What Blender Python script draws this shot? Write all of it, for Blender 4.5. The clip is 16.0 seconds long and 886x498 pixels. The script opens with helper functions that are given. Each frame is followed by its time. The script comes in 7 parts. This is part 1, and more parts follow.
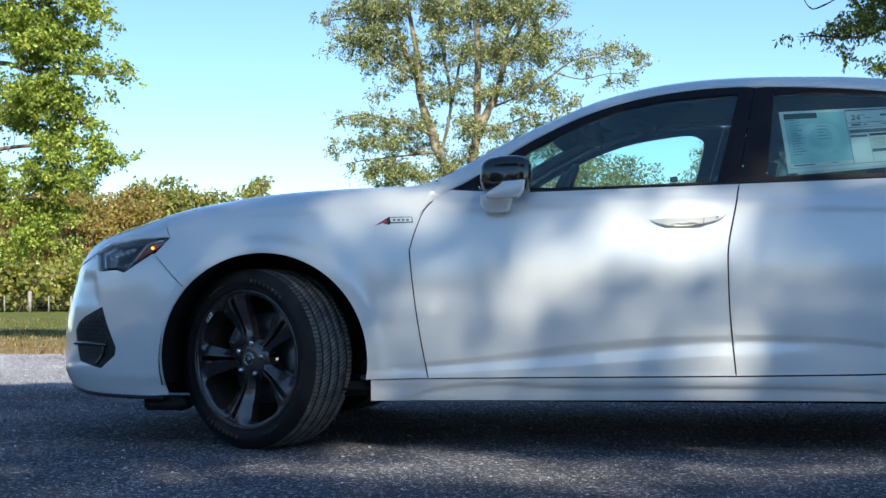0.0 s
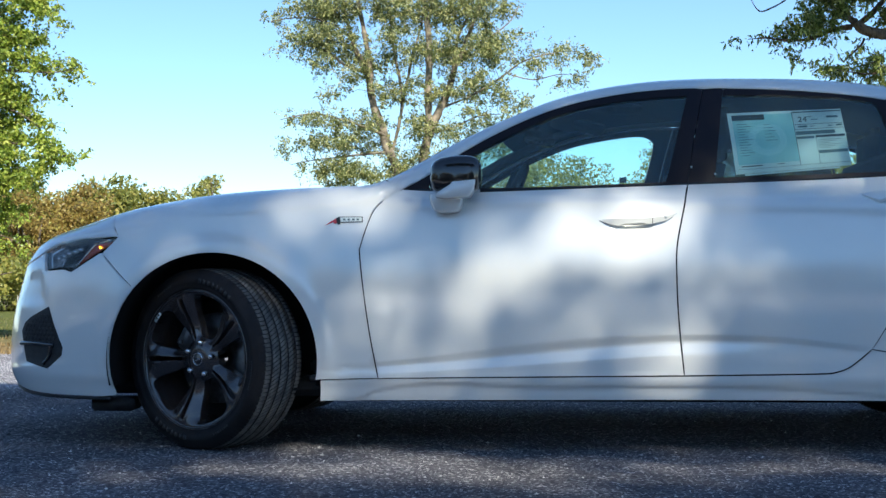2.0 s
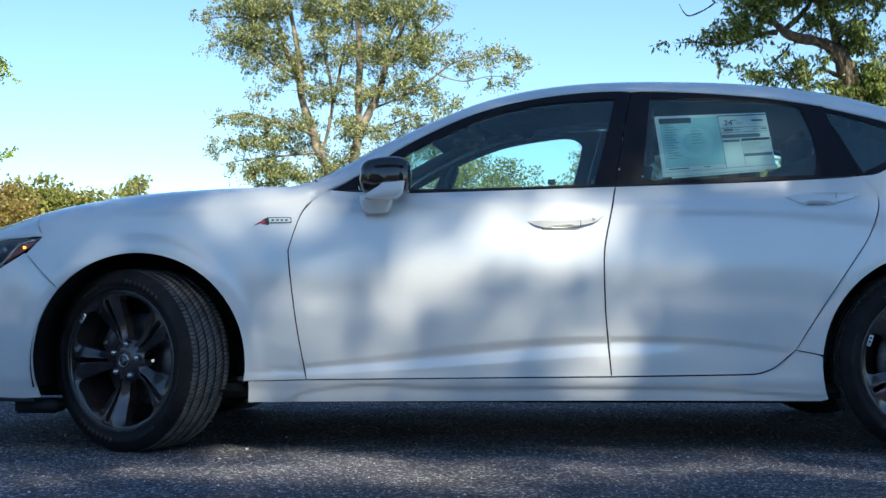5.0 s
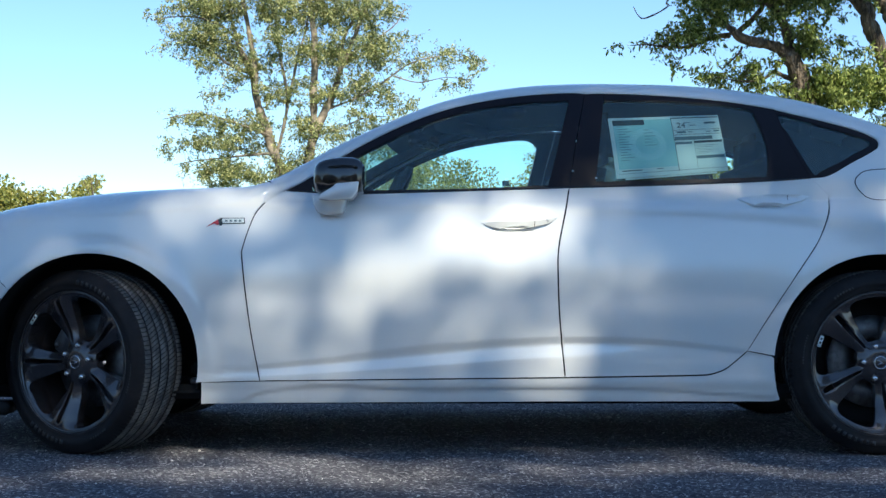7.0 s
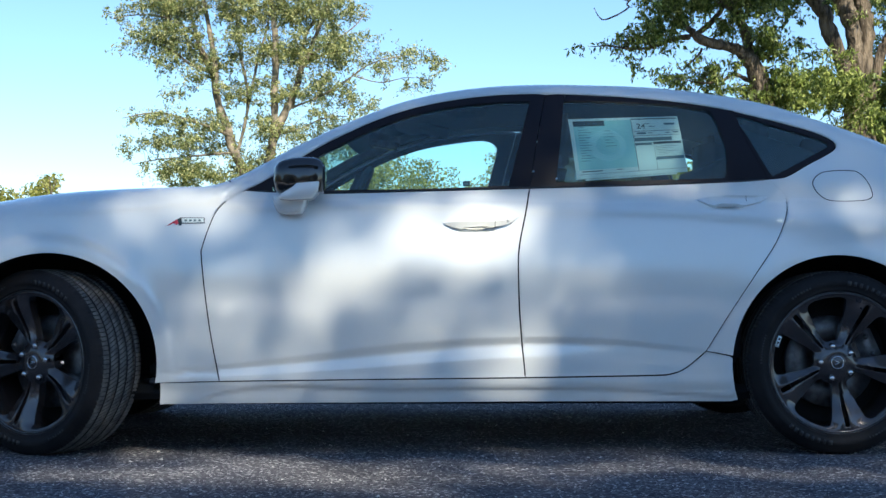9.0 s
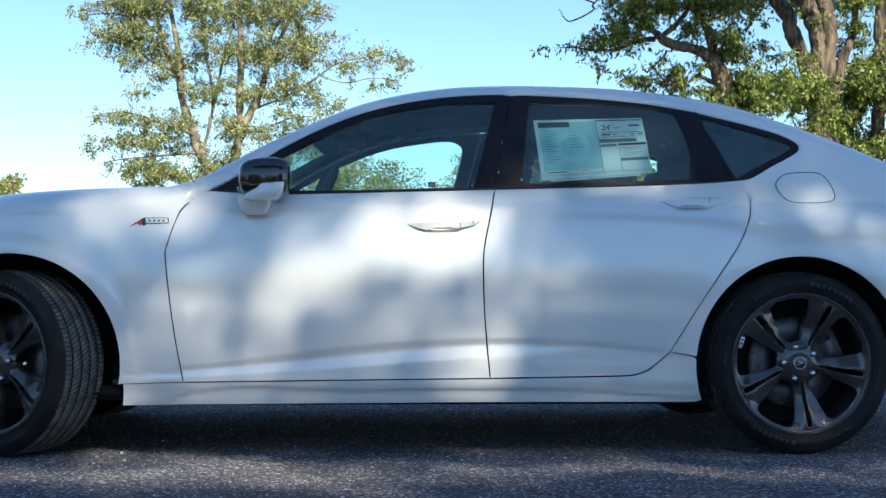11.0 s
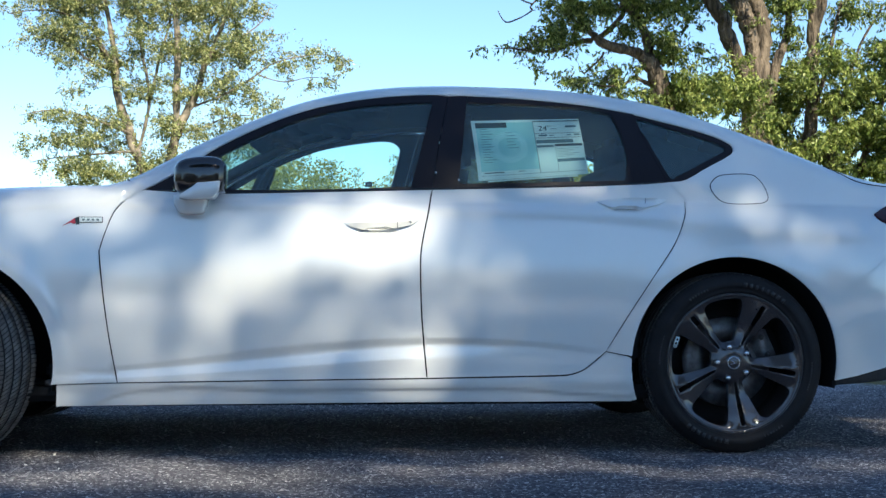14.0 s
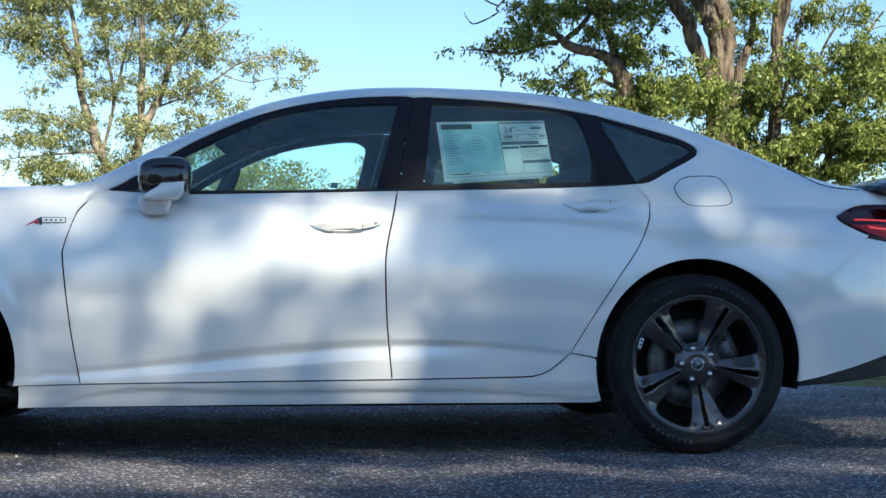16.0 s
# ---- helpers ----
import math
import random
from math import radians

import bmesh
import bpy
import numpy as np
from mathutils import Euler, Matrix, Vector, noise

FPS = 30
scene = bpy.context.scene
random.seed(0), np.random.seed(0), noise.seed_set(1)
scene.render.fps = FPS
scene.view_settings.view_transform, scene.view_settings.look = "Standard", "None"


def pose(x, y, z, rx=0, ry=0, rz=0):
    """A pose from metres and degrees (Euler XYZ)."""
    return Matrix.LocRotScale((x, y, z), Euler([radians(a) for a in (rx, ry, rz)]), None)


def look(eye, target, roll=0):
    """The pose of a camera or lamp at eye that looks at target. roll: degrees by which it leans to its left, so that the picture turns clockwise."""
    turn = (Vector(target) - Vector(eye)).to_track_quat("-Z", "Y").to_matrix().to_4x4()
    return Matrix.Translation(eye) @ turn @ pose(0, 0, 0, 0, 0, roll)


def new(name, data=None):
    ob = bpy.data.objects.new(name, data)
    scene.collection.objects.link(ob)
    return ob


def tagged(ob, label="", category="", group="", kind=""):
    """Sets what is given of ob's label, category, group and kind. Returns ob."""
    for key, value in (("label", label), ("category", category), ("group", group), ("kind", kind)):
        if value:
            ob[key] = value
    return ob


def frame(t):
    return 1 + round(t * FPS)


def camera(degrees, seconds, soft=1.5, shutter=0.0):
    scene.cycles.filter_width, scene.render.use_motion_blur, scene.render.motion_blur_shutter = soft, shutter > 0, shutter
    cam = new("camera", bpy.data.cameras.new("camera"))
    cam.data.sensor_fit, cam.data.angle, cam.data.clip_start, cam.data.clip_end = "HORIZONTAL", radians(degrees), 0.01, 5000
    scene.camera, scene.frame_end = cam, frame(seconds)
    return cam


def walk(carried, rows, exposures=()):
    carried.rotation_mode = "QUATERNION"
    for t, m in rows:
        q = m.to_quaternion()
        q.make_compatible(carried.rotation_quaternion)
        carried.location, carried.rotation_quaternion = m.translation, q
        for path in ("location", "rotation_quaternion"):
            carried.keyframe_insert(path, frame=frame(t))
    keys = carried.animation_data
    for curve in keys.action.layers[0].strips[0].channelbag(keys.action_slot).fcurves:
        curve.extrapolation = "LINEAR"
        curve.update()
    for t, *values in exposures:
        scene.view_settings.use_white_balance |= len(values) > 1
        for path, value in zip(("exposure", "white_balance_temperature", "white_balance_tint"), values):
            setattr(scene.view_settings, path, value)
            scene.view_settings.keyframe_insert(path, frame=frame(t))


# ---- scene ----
import collections

from mathutils.geometry import delaunay_2d_cdt

cam = camera(35.09, 16.0)
# seconds, place, turn: a slow pan to the right from one spot on a low tripod
ROWS = [
    (0.0, -0.1967, -6.0118, 0.6142, 91.415, 0.158, 6.361),
    (0.5, -0.196, -6.0117, 0.6142, 91.419, 0.156, 5.895),
    (1.0, -0.1951, -6.0116, 0.6142, 91.418, 0.144, 5.341),
    (1.5, -0.1944, -6.0116, 0.6142, 91.411, 0.116, 4.86),
    (2.0, -0.1937, -6.0115, 0.6142, 91.406, 0.111, 4.355),
    (2.5, -0.1929, -6.0115, 0.6142, 91.417, 0.131, 3.855),
    (3.0, -0.1921, -6.0114, 0.6142, 91.427, 0.106, 3.324),
    (3.5, -0.1913, -6.0114, 0.6142, 91.433, 0.073, 2.809),
    (4.0, -0.1907, -6.0113, 0.6142, 91.436, 0.043, 2.362),
    (6.5, -0.1873, -6.0113, 0.6141, 91.483, -0.015, 0.141),
    (7.0, -0.1866, -6.0113, 0.6141, 91.494, -0.03, -0.339),
    (7.5, -0.1859, -6.0113, 0.6141, 91.492, -0.03, -0.788),
    (8.0, -0.1853, -6.0113, 0.6141, 91.498, -0.05, -1.225),
    (8.5, -0.1847, -6.0113, 0.6141, 91.502, -0.071, -1.622),
    (9.0, -0.1842, -6.0113, 0.6141, 91.502, -0.081, -1.928),
    (11.5, -0.1815, -6.0114, 0.6141, 91.539, -0.14, -3.742),
    (12.0, -0.1809, -6.0115, 0.6141, 91.532, -0.137, -4.167),
    (12.5, -0.1802, -6.0115, 0.6141, 91.536, -0.17, -4.589),
    (13.0, -0.1796, -6.0116, 0.6141, 91.528, -0.162, -5.023),
    (13.5, -0.1789, -6.0116, 0.6141, 91.53, -0.189, -5.46),
    (14.0, -0.1783, -6.0117, 0.6141, 91.545, -0.194, -5.861),
    (14.5, -0.1777, -6.0118, 0.6141, 91.551, -0.214, -6.247),
    (15.0, -0.1772, -6.0118, 0.6141, 91.564, -0.243, -6.597),
    (15.5, -0.1768, -6.0119, 0.6141, 91.579, -0.257, -6.913),
    (16.0, -0.1762, -6.0119, 0.6141, 91.602, -0.274, -7.259),
]
walk(cam, [(t, pose(x, y, z, rx, ry, rz)) for t, x, y, z, rx, ry, rz in ROWS], [(0.0, 0.77, 5720, 3), (5.0, 0.80, 5720, 3), (9.0, 0.87, 5780, 3), (12.0, 0.95, 5880, 3), (16.0, 1.0, 5930, 3)])

# ---- light ----
SUN_EL, SUN_AZ = radians(38), radians(20)  # height; turn to the right of straight behind the camera
to_sun = Vector((math.sin(SUN_AZ) * math.cos(SUN_EL), -math.cos(SUN_AZ) * math.cos(SUN_EL), math.sin(SUN_EL)))
world = bpy.data.worlds.new("sky")
scene.world = world
world.use_nodes = True
wt = world.node_tree
sky = wt.nodes.new("ShaderNodeTexSky")
sky.sky_type, sky.sun_disc = "NISHITA", False
sky.sun_elevation, sky.sun_rotation = SUN_EL, math.pi - SUN_AZ
sky.air_density, sky.dust_density, sky.ozone_density = 0.95, 0.02, 2.4
sky.altitude = 900
wt.links.new(sky.outputs["Color"], wt.nodes["Background"].inputs["Color"])
wt.nodes["Background"].inputs["Strength"].default_value = 0.105
sun = new("sun", bpy.data.lights.new("sun", "SUN"))
sun.data.energy, sun.data.angle, sun.data.color = 5.0, radians(0.53), (1.0, 0.85, 0.65)
sun.matrix_world = look(to_sun * 60, (0, 0, 0))


# ---- materials ----
def material(name, color=(0.5, 0.5, 0.5), rough=0.5, metal=0.0, coat=0.0, spec=0.5, emit=None, glow=0.0):
    m = bpy.data.materials.new(name)
    m.use_nodes = True
    b = m.node_tree.nodes["Principled BSDF"]
    b.inputs["Base Color"].default_value = (*color, 1)
    b.inputs["Roughness"].default_value = rough
    b.inputs["Metallic"].default_value = metal
    b.inputs["Coat Weight"].default_value = coat
    b.inputs["Coat Roughness"].default_value = 0.04
    b.inputs["Specular IOR Level"].default_value = spec
    if emit:
        b.inputs["Emission Color"].default_value = (*emit, 1)
        b.inputs["Emission Strength"].default_value = glow
    return m


def node(m, kind, **values):
    n = m.node_tree.nodes.new(kind)
    for key, v in values.items():
        n.inputs[key].default_value = v
    return n


def link(m, a, out, b, inp):
    m.node_tree.links.new(a.outputs[out], b.inputs[inp])


def bsdf(m):
    return m.node_tree.nodes["Principled BSDF"]


def varied(m, dark, light, scale, detail=4.0, lo=0.35, hi=0.65, bump=0.0, fine=None, socket="Base Color"):
    """Noise between two colours, with a finer noise for the relief."""
    co = node(m, "ShaderNodeTexCoord")
    n = node(m, "ShaderNodeTexNoise", Scale=scale, Detail=detail, Roughness=0.6)
    link(m, co, "Object", n, "Vector")
    r = node(m, "ShaderNodeValToRGB")
    r.color_ramp.elements[0].position, r.color_ramp.elements[1].position = lo, hi
    r.color_ramp.elements[0].color, r.color_ramp.elements[1].color = (*dark, 1), (*light, 1)
    link(m, n, "Fac", r, "Fac")
    link(m, r, "Color", bsdf(m), socket)
    if bump:
        f = node(m, "ShaderNodeTexNoise", Scale=fine or scale * 6, Detail=5.0)
        link(m, co, "Object", f, "Vector")
        b = node(m, "ShaderNodeBump", Strength=bump, Distance=0.01)
        link(m, f, "Fac", b, "Height")
        link(m, b, "Normal", bsdf(m), "Normal")
    return m


PAINT = material("white_pearl_paint", (0.74, 0.74, 0.73), 0.42, 0.0, 1.0)
varied(PAINT, (0.755, 0.765, 0.745), (0.800, 0.805, 0.780), 1.3)
bsdf(PAINT).inputs["Coat IOR"].default_value = 1.9
f = node(PAINT, "ShaderNodeTexNoise", Scale=9.0, Detail=6.0)
r = node(PAINT, "ShaderNodeMapRange")
r.inputs["To Min"].default_value, r.inputs["To Max"].default_value = 0.08, 0.13
link(PAINT, f, "Fac", r, "Value")
link(PAINT, r, "Result", bsdf(PAINT), "Coat Roughness")
BLACK = material("gloss_black_trim", (0.012, 0.011, 0.012), 0.12, 0.0, 0.6)
TRIM = material("satin_black_trim", (0.012, 0.009, 0.012), 0.38, spec=0.22)
PLASTIC = varied(material("black_plastic", (0.012, 0.012, 0.013), 0.6), (0.008, 0.008, 0.009), (0.02, 0.02, 0.021), 30, bump=0.2, fine=400)
GAP = material("shadow_gap_black", (0.006, 0.006, 0.007), 0.8)
RUBBER = varied(material("tyre_rubber", (0.02, 0.02, 0.02), 0.72, spec=0.3), (0.007, 0.006, 0.007), (0.019, 0.017, 0.017), 7, bump=0.12, fine=160)
TREAD = varied(material("dusty_tread_rubber", (0.11, 0.106, 0.10), 0.85), (0.075, 0.073, 0.072), (0.19, 0.18, 0.165), 26, bump=0.3, fine=220)
MARK = varied(material("raised_rubber_marks", (0.03, 0.03, 0.03), 0.5), (0.018, 0.018, 0.018), (0.04, 0.038, 0.037), 20)
ALLOY = varied(material("shark_grey_alloy", (0.05, 0.045, 0.047), 0.27, 0.55, 0.9), (0.046, 0.042, 0.044), (0.080, 0.072, 0.073), 12)
bsdf(ALLOY).inputs["Coat Roughness"].default_value = 0.10
STEEL = varied(material("brake_steel", (0.16, 0.16, 0.165), 0.45, 0.9), (0.10, 0.095, 0.095), (0.20, 0.20, 0.205), 25)
CALIPER = varied(material("cast_grey_caliper", (0.26, 0.26, 0.27), 0.5, 0.4), (0.18, 0.18, 0.185), (0.32, 0.32, 0.33), 30)
CHROME = material("chrome", (0.75, 0.75, 0.76), 0.12, 1.0)
CABIN = varied(material("cabin_black", (0.015, 0.015, 0.017), 0.7), (0.025, 0.027, 0.030), (0.045, 0.048, 0.052), 20, bump=0.2, fine=300)
HEADLINER = varied(material("headliner_cloth", (0.06, 0.06, 0.065), 0.9), (0.10, 0.105, 0.11), (0.14, 0.145, 0.15), 60)
PAPER = varied(material("sticker_paper", (0.78, 0.80, 0.80), 0.6), (0.68, 0.77, 0.77), (0.75, 0.81, 0.81), 8)
PAPER_TINT = varied(material("pale_cyan_print", (0.42, 0.66, 0.68), 0.6), (0.36, 0.63, 0.66), (0.45, 0.69, 0.71), 14)
PAPER_RING = material("faint_ring_print", (0.50, 0.73, 0.75), 0.6)
INK = material("dark_print", (0.015, 0.03, 0.04), 0.6)
GREYINK = material("grey_print", (0.10, 0.16, 0.19), 0.6)
RED = material("red_enamel", (0.45, 0.015, 0.02), 0.25, 0.0, 0.6)
AMBER = material("amber_reflector", (0.35, 0.06, 0.03), 0.15, 0.0, 1.0)
AMBER_GLOW = material("glowing_amber_dot", (1.0, 0.45, 0.02), 0.3, emit=(1.0, 0.42, 0.02), glow=2.2)
TAIL = material("tail_lamp_red", (0.035, 0.001, 0.002), 0.12, 0.0, 0.0, spec=0.2)
TAIL_BAR = material("red_light_bar", (0.7, 0.02, 0.02), 0.2, 0.0, 0.6, emit=(1.0, 0.05, 0.03), glow=0.25)
TAIL_LOW = material("clear_red_lens", (0.42, 0.008, 0.006), 0.12, 0.0, 0.0, spec=0.3)
REFLECTOR = material("lamp_reflector", (0.86, 0.87, 0.88), 0.18, 1.0)


def glass(name, tint, ior=1.45, veil=0.0):
    m = bpy.data.materials.new(name)
    m.use_nodes = True
    t = m.node_tree
    t.nodes.remove(t.nodes["Principled BSDF"])
    out = t.nodes["Material Output"]
    mix, fr = t.nodes.new("ShaderNodeMixShader"), t.nodes.new("ShaderNodeFresnel")
    tr, gl = t.nodes.new("ShaderNodeBsdfTransparent"), t.nodes.new("ShaderNodeBsdfGlossy")
    fr.inputs["IOR"].default_value = ior
    tr.inputs["Color"].default_value = (*tint, 1)
    gl.inputs["Roughness"].default_value = 0.0
    t.links.new(fr.outputs[0], mix.inputs[0])
    t.links.new(tr.outputs[0], mix.inputs[1])
    t.links.new(gl.outputs[0], mix.inputs[2])
    # a thin teal haze, standing in for sky reflected in the pane
    film, haze = t.nodes.new("ShaderNodeMixShader"), t.nodes.new("ShaderNodeBsdfDiffuse")
    film.inputs[0].default_value = veil
    haze.inputs["Color"].default_value = (0.42, 0.66, 0.70, 1)
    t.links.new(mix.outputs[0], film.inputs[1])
    t.links.new(haze.outputs[0], film.inputs[2])
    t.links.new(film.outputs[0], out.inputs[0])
    return m


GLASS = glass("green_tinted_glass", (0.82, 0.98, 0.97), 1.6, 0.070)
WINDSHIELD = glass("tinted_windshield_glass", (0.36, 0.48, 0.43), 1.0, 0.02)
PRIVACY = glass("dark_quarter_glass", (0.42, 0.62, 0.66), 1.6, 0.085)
REAR_GLASS = glass("dark_rear_glass", (0.10, 0.13, 0.14), 1.5)
SATIN = varied(material("satin_lamp_bezel", (0.6, 0.61, 0.62), 0.22, 0.9), (0.5, 0.51, 0.52), (0.72, 0.73, 0.74), 25)
LENS = glass("clear_lamp_lens", (0.94, 0.94, 0.94), 1.5)

# ---- mesh helpers ----


def part(name, bm, mat, parent=None, label="", smooth=True):
    me = bpy.data.meshes.new(name)
    bm.to_mesh(me)
    bm.free()
    return part_of(name, me, mat, parent, label, smooth)


def part_of(name, me, mat, parent=None, label="", smooth=True):
    if mat and not me.materials:
        for one in (mat if isinstance(mat, (list, tuple)) else [mat]):
            me.materials.append(one)
    me.polygons.foreach_set("use_smooth", np.full(len(me.polygons), smooth))
    ob = new(name, me)
    if parent:
        ob.parent = parent
    if label:
        ob["label"] = label
    return ob


def mesh_from(name, verts, faces):
    me = bpy.data.meshes.new(name)
    me.from_pydata([tuple(v) for v in verts], [], faces)
    me.update()
    return me


def box_bm(size, at=(0, 0, 0), bevel=0.0, turn=None, taper=1.0):
    bm = bmesh.new()
    bmesh.ops.create_cube(bm, size=1.0)
    for v in bm.verts:
        s = taper if v.co.z > 0 else 1.0
        v.co = Vector((v.co.x * size[0] * s, v.co.y * size[1] * s, v.co.z * size[2]))
    if bevel:
        bmesh.ops.bevel(bm, geom=list(bm.edges), offset=bevel, segments=2, affect="EDGES", clamp_overlap=True)
    if turn is not None:
        bmesh.ops.transform(bm, matrix=turn, verts=bm.verts)
    bmesh.ops.translate(bm, vec=at, verts=bm.verts)
    return bm


def tube(points, radii, sides=8):
    """Verts and faces of a swept tube, capped by points of no width."""
    pts = [Vector(p) for p in points]
    verts, faces = [], []
    for i, p in enumerate(pts):
        d = (pts[min(i + 1, len(pts) - 1)] - pts[max(i - 1, 0)]).normalized()
        a = d.orthogonal().normalized() if i == 0 else (a - d * a.dot(d)).normalized()
        b = d.cross(a)
        for k in range(sides):
            w = 2 * math.pi * k / sides
            verts.append(p + (a * math.cos(w) + b * math.sin(w)) * radii[i])
    for i in range(len(pts) - 1):
        for k in range(sides):
            m = (k + 1) % sides
            faces.append((i * sides + k, i * sides + m, (i + 1) * sides + m, (i + 1) * sides + k))
    faces.append(tuple(range(sides))[::-1])
    faces.append(tuple((len(pts) - 1) * sides + k for k in range(sides)))
    return verts, faces


def lathe(profile, steps=64, close=False):
    """Turn (radius, y) pairs round the y axis."""
    n = len(profile)
    verts = [(r * math.cos(2 * math.pi * k / steps), y, r * math.sin(2 * math.pi * k / steps)) for k in range(steps) for r, y in profile]
    faces = []
    for k in range(steps):
        m = (k + 1) % steps
        for i in range(n if close else n - 1):
            j = (i + 1) % n
            faces.append((k * n + i, k * n + j, m * n + j, m * n + i))
    return verts, faces


def curve_through(points, per=6, closed=False):
    """A smooth line through 2D points (Catmull-Rom)."""
    p = [np.array(q, float) for q in points]
    n = len(p)
    out = []
    for i in range(n if closed else n - 1):
        a, b, c, d = (p[(i + k) % n] if closed else p[min(max(i + k, 0), n - 1)] for k in (-1, 0, 1, 2))
        for s in np.arange(per) / per:
            out.append(0.5 * (2 * b + (c - a) * s + (2 * a - 5 * b + 4 * c - d) * s * s + (3 * b - a - 3 * c + d) * s ** 3))
    if not closed:
        out.append(p[-1])
    return [tuple(q) for q in out]


# ---- the car's outer skin, as a half width over station and height ----
def spline(knots):
    """Monotone-ish cubic through (x, value) knots, held flat past the ends."""
    xs = np.array([k[0] for k in knots], float)
    vs = np.array([k[1] for k in knots], float)
    m = np.gradient(vs, xs)

    def value(x):
        x = np.clip(np.asarray(x, float), xs[0], xs[-1])
        i = np.clip(np.searchsorted(xs, x) - 1, 0, len(xs) - 2)
        h = xs[i + 1] - xs[i]
        s = (x - xs[i]) / h
        return (vs[i] * (1 + 2 * s) * (1 - s) ** 2 + h * m[i] * s * (1 - s) ** 2
                + vs[i + 1] * s * s * (3 - 2 * s) + h * m[i + 1] * s * s * (s - 1))
    return value


AXLE, AXLE_Z, ARCH_R = 1.435, 0.335, 0.392
top_line = spline([(-2.44, 0.66), (-2.34, 0.735), (-2.20, 0.806), (-2.00, 0.853), (-1.80, 0.899), (-1.54, 0.949), (-1.20, 0.977),
                   (-0.98, 0.982), (-0.86, 0.985), (-0.80, 1.003), (-0.70, 1.056), (-0.54, 1.147), (-0.365, 1.237), (-0.19, 1.314), (0.0, 1.367),
                   (0.17, 1.394), (0.37, 1.407), (0.57, 1.407), (0.82, 1.398), (1.05, 1.374), (1.27, 1.334), (1.47, 1.270),
                   (1.64, 1.212), (1.76, 1.164), (1.885, 1.115), (2.02, 1.070), (2.12, 1.047), (2.25, 1.031), (2.56, 1.00)])
nose_x = spline([(0.15, -2.34), (0.20, -2.39), (0.26, -2.425), (0.40, -2.435), (0.52, -2.417), (0.62, -2.390), (0.72, -2.350), (0.80, -2.28), (0.86, -2.15), (0.95, -2.05), (1.5, -2.05)])
tail_x = spline([(0.15, 2.42), (0.30, 2.50), (0.50, 2.55), (0.80, 2.53), (1.00, 2.48), (1.5, 2.42)])
section = spline([(0.15, -0.050), (0.19, -0.032), (0.235, -0.022), (0.262, -0.0135), (0.30, -0.0125), (0.50, -0.0022), (0.56, -0.0010), (0.60, -0.0010), (0.64, -0.0022), (0.68, -0.0046), (0.72, -0.0078), (0.76, -0.0115), (0.80, -0.0155),
                  (0.90, -0.029), (0.97, -0.048), (1.05, -0.058), (1.5, -0.06)])
# the fold along the doors' foot: its inmost line, its depth, and how far it runs out above and below
crease_z = spline([(-1.10, 0.289), (-0.82, 0.309), (-0.69, 0.319), (-0.49, 0.337), (-0.29, 0.357), (-0.08, 0.377), (0.12, 0.393), (0.28, 0.401), (0.48, 0.401), (0.68, 0.391), (0.80, 0.378), (1.10, 0.345)])
crease_amp = spline([(-1.1, 0.0), (-0.97, 0.0022), (-0.82, 0.0042), (-0.49, 0.0066), (-0.2, 0.0085), (0.05, 0.0092), (0.30, 0.0088), (0.55, 0.0066), (0.80, 0.0036), (0.95, 0.0018), (1.1, 0.0)])
crease_up = spline([(-1.1, 0.022), (-0.82, 0.022), (-0.49, 0.033), (-0.29, 0.040), (-0.08, 0.040), (0.12, 0.036), (0.30, 0.031), (0.6, 0.028), (1.1, 0.028)])
crease_down = spline([(-1.1, 0.022), (-0.82, 0.024), (-0.49, 0.034), (-0.29, 0.040), (0.0, 0.045), (0.30, 0.046), (0.6, 0.050), (1.1, 0.050)])
sill_z = spline([(-1.1, 0.15), (-0.90, 0.185), (-0.835, 0.218), (-0.774, 0.231), (-0.184, 0.236), (0.430, 0.240), (0.637, 0.235), (0.844, 0.220), (1.05, 0.210)])
roll_h = spline([(-2.4, 0.05), (-1.9, 0.08), (-1.0, 0.085), (-0.8, 0.05), (-0.2, 0.05), (0.4, 0.058), (1.2, 0.07), (1.8, 0.09), (2.5, 0.07)])
roll_w = spline([(-2.4, 0.10), (-1.9, 0.15), (-1.0, 0.16), (-0.8, 0.08), (-0.2, 0.09), (0.4, 0.12), (1.2, 0.13), (1.8, 0.15), (2.5, 0.12)])


def ease(t):
    return t * t * (3 - 2 * t)


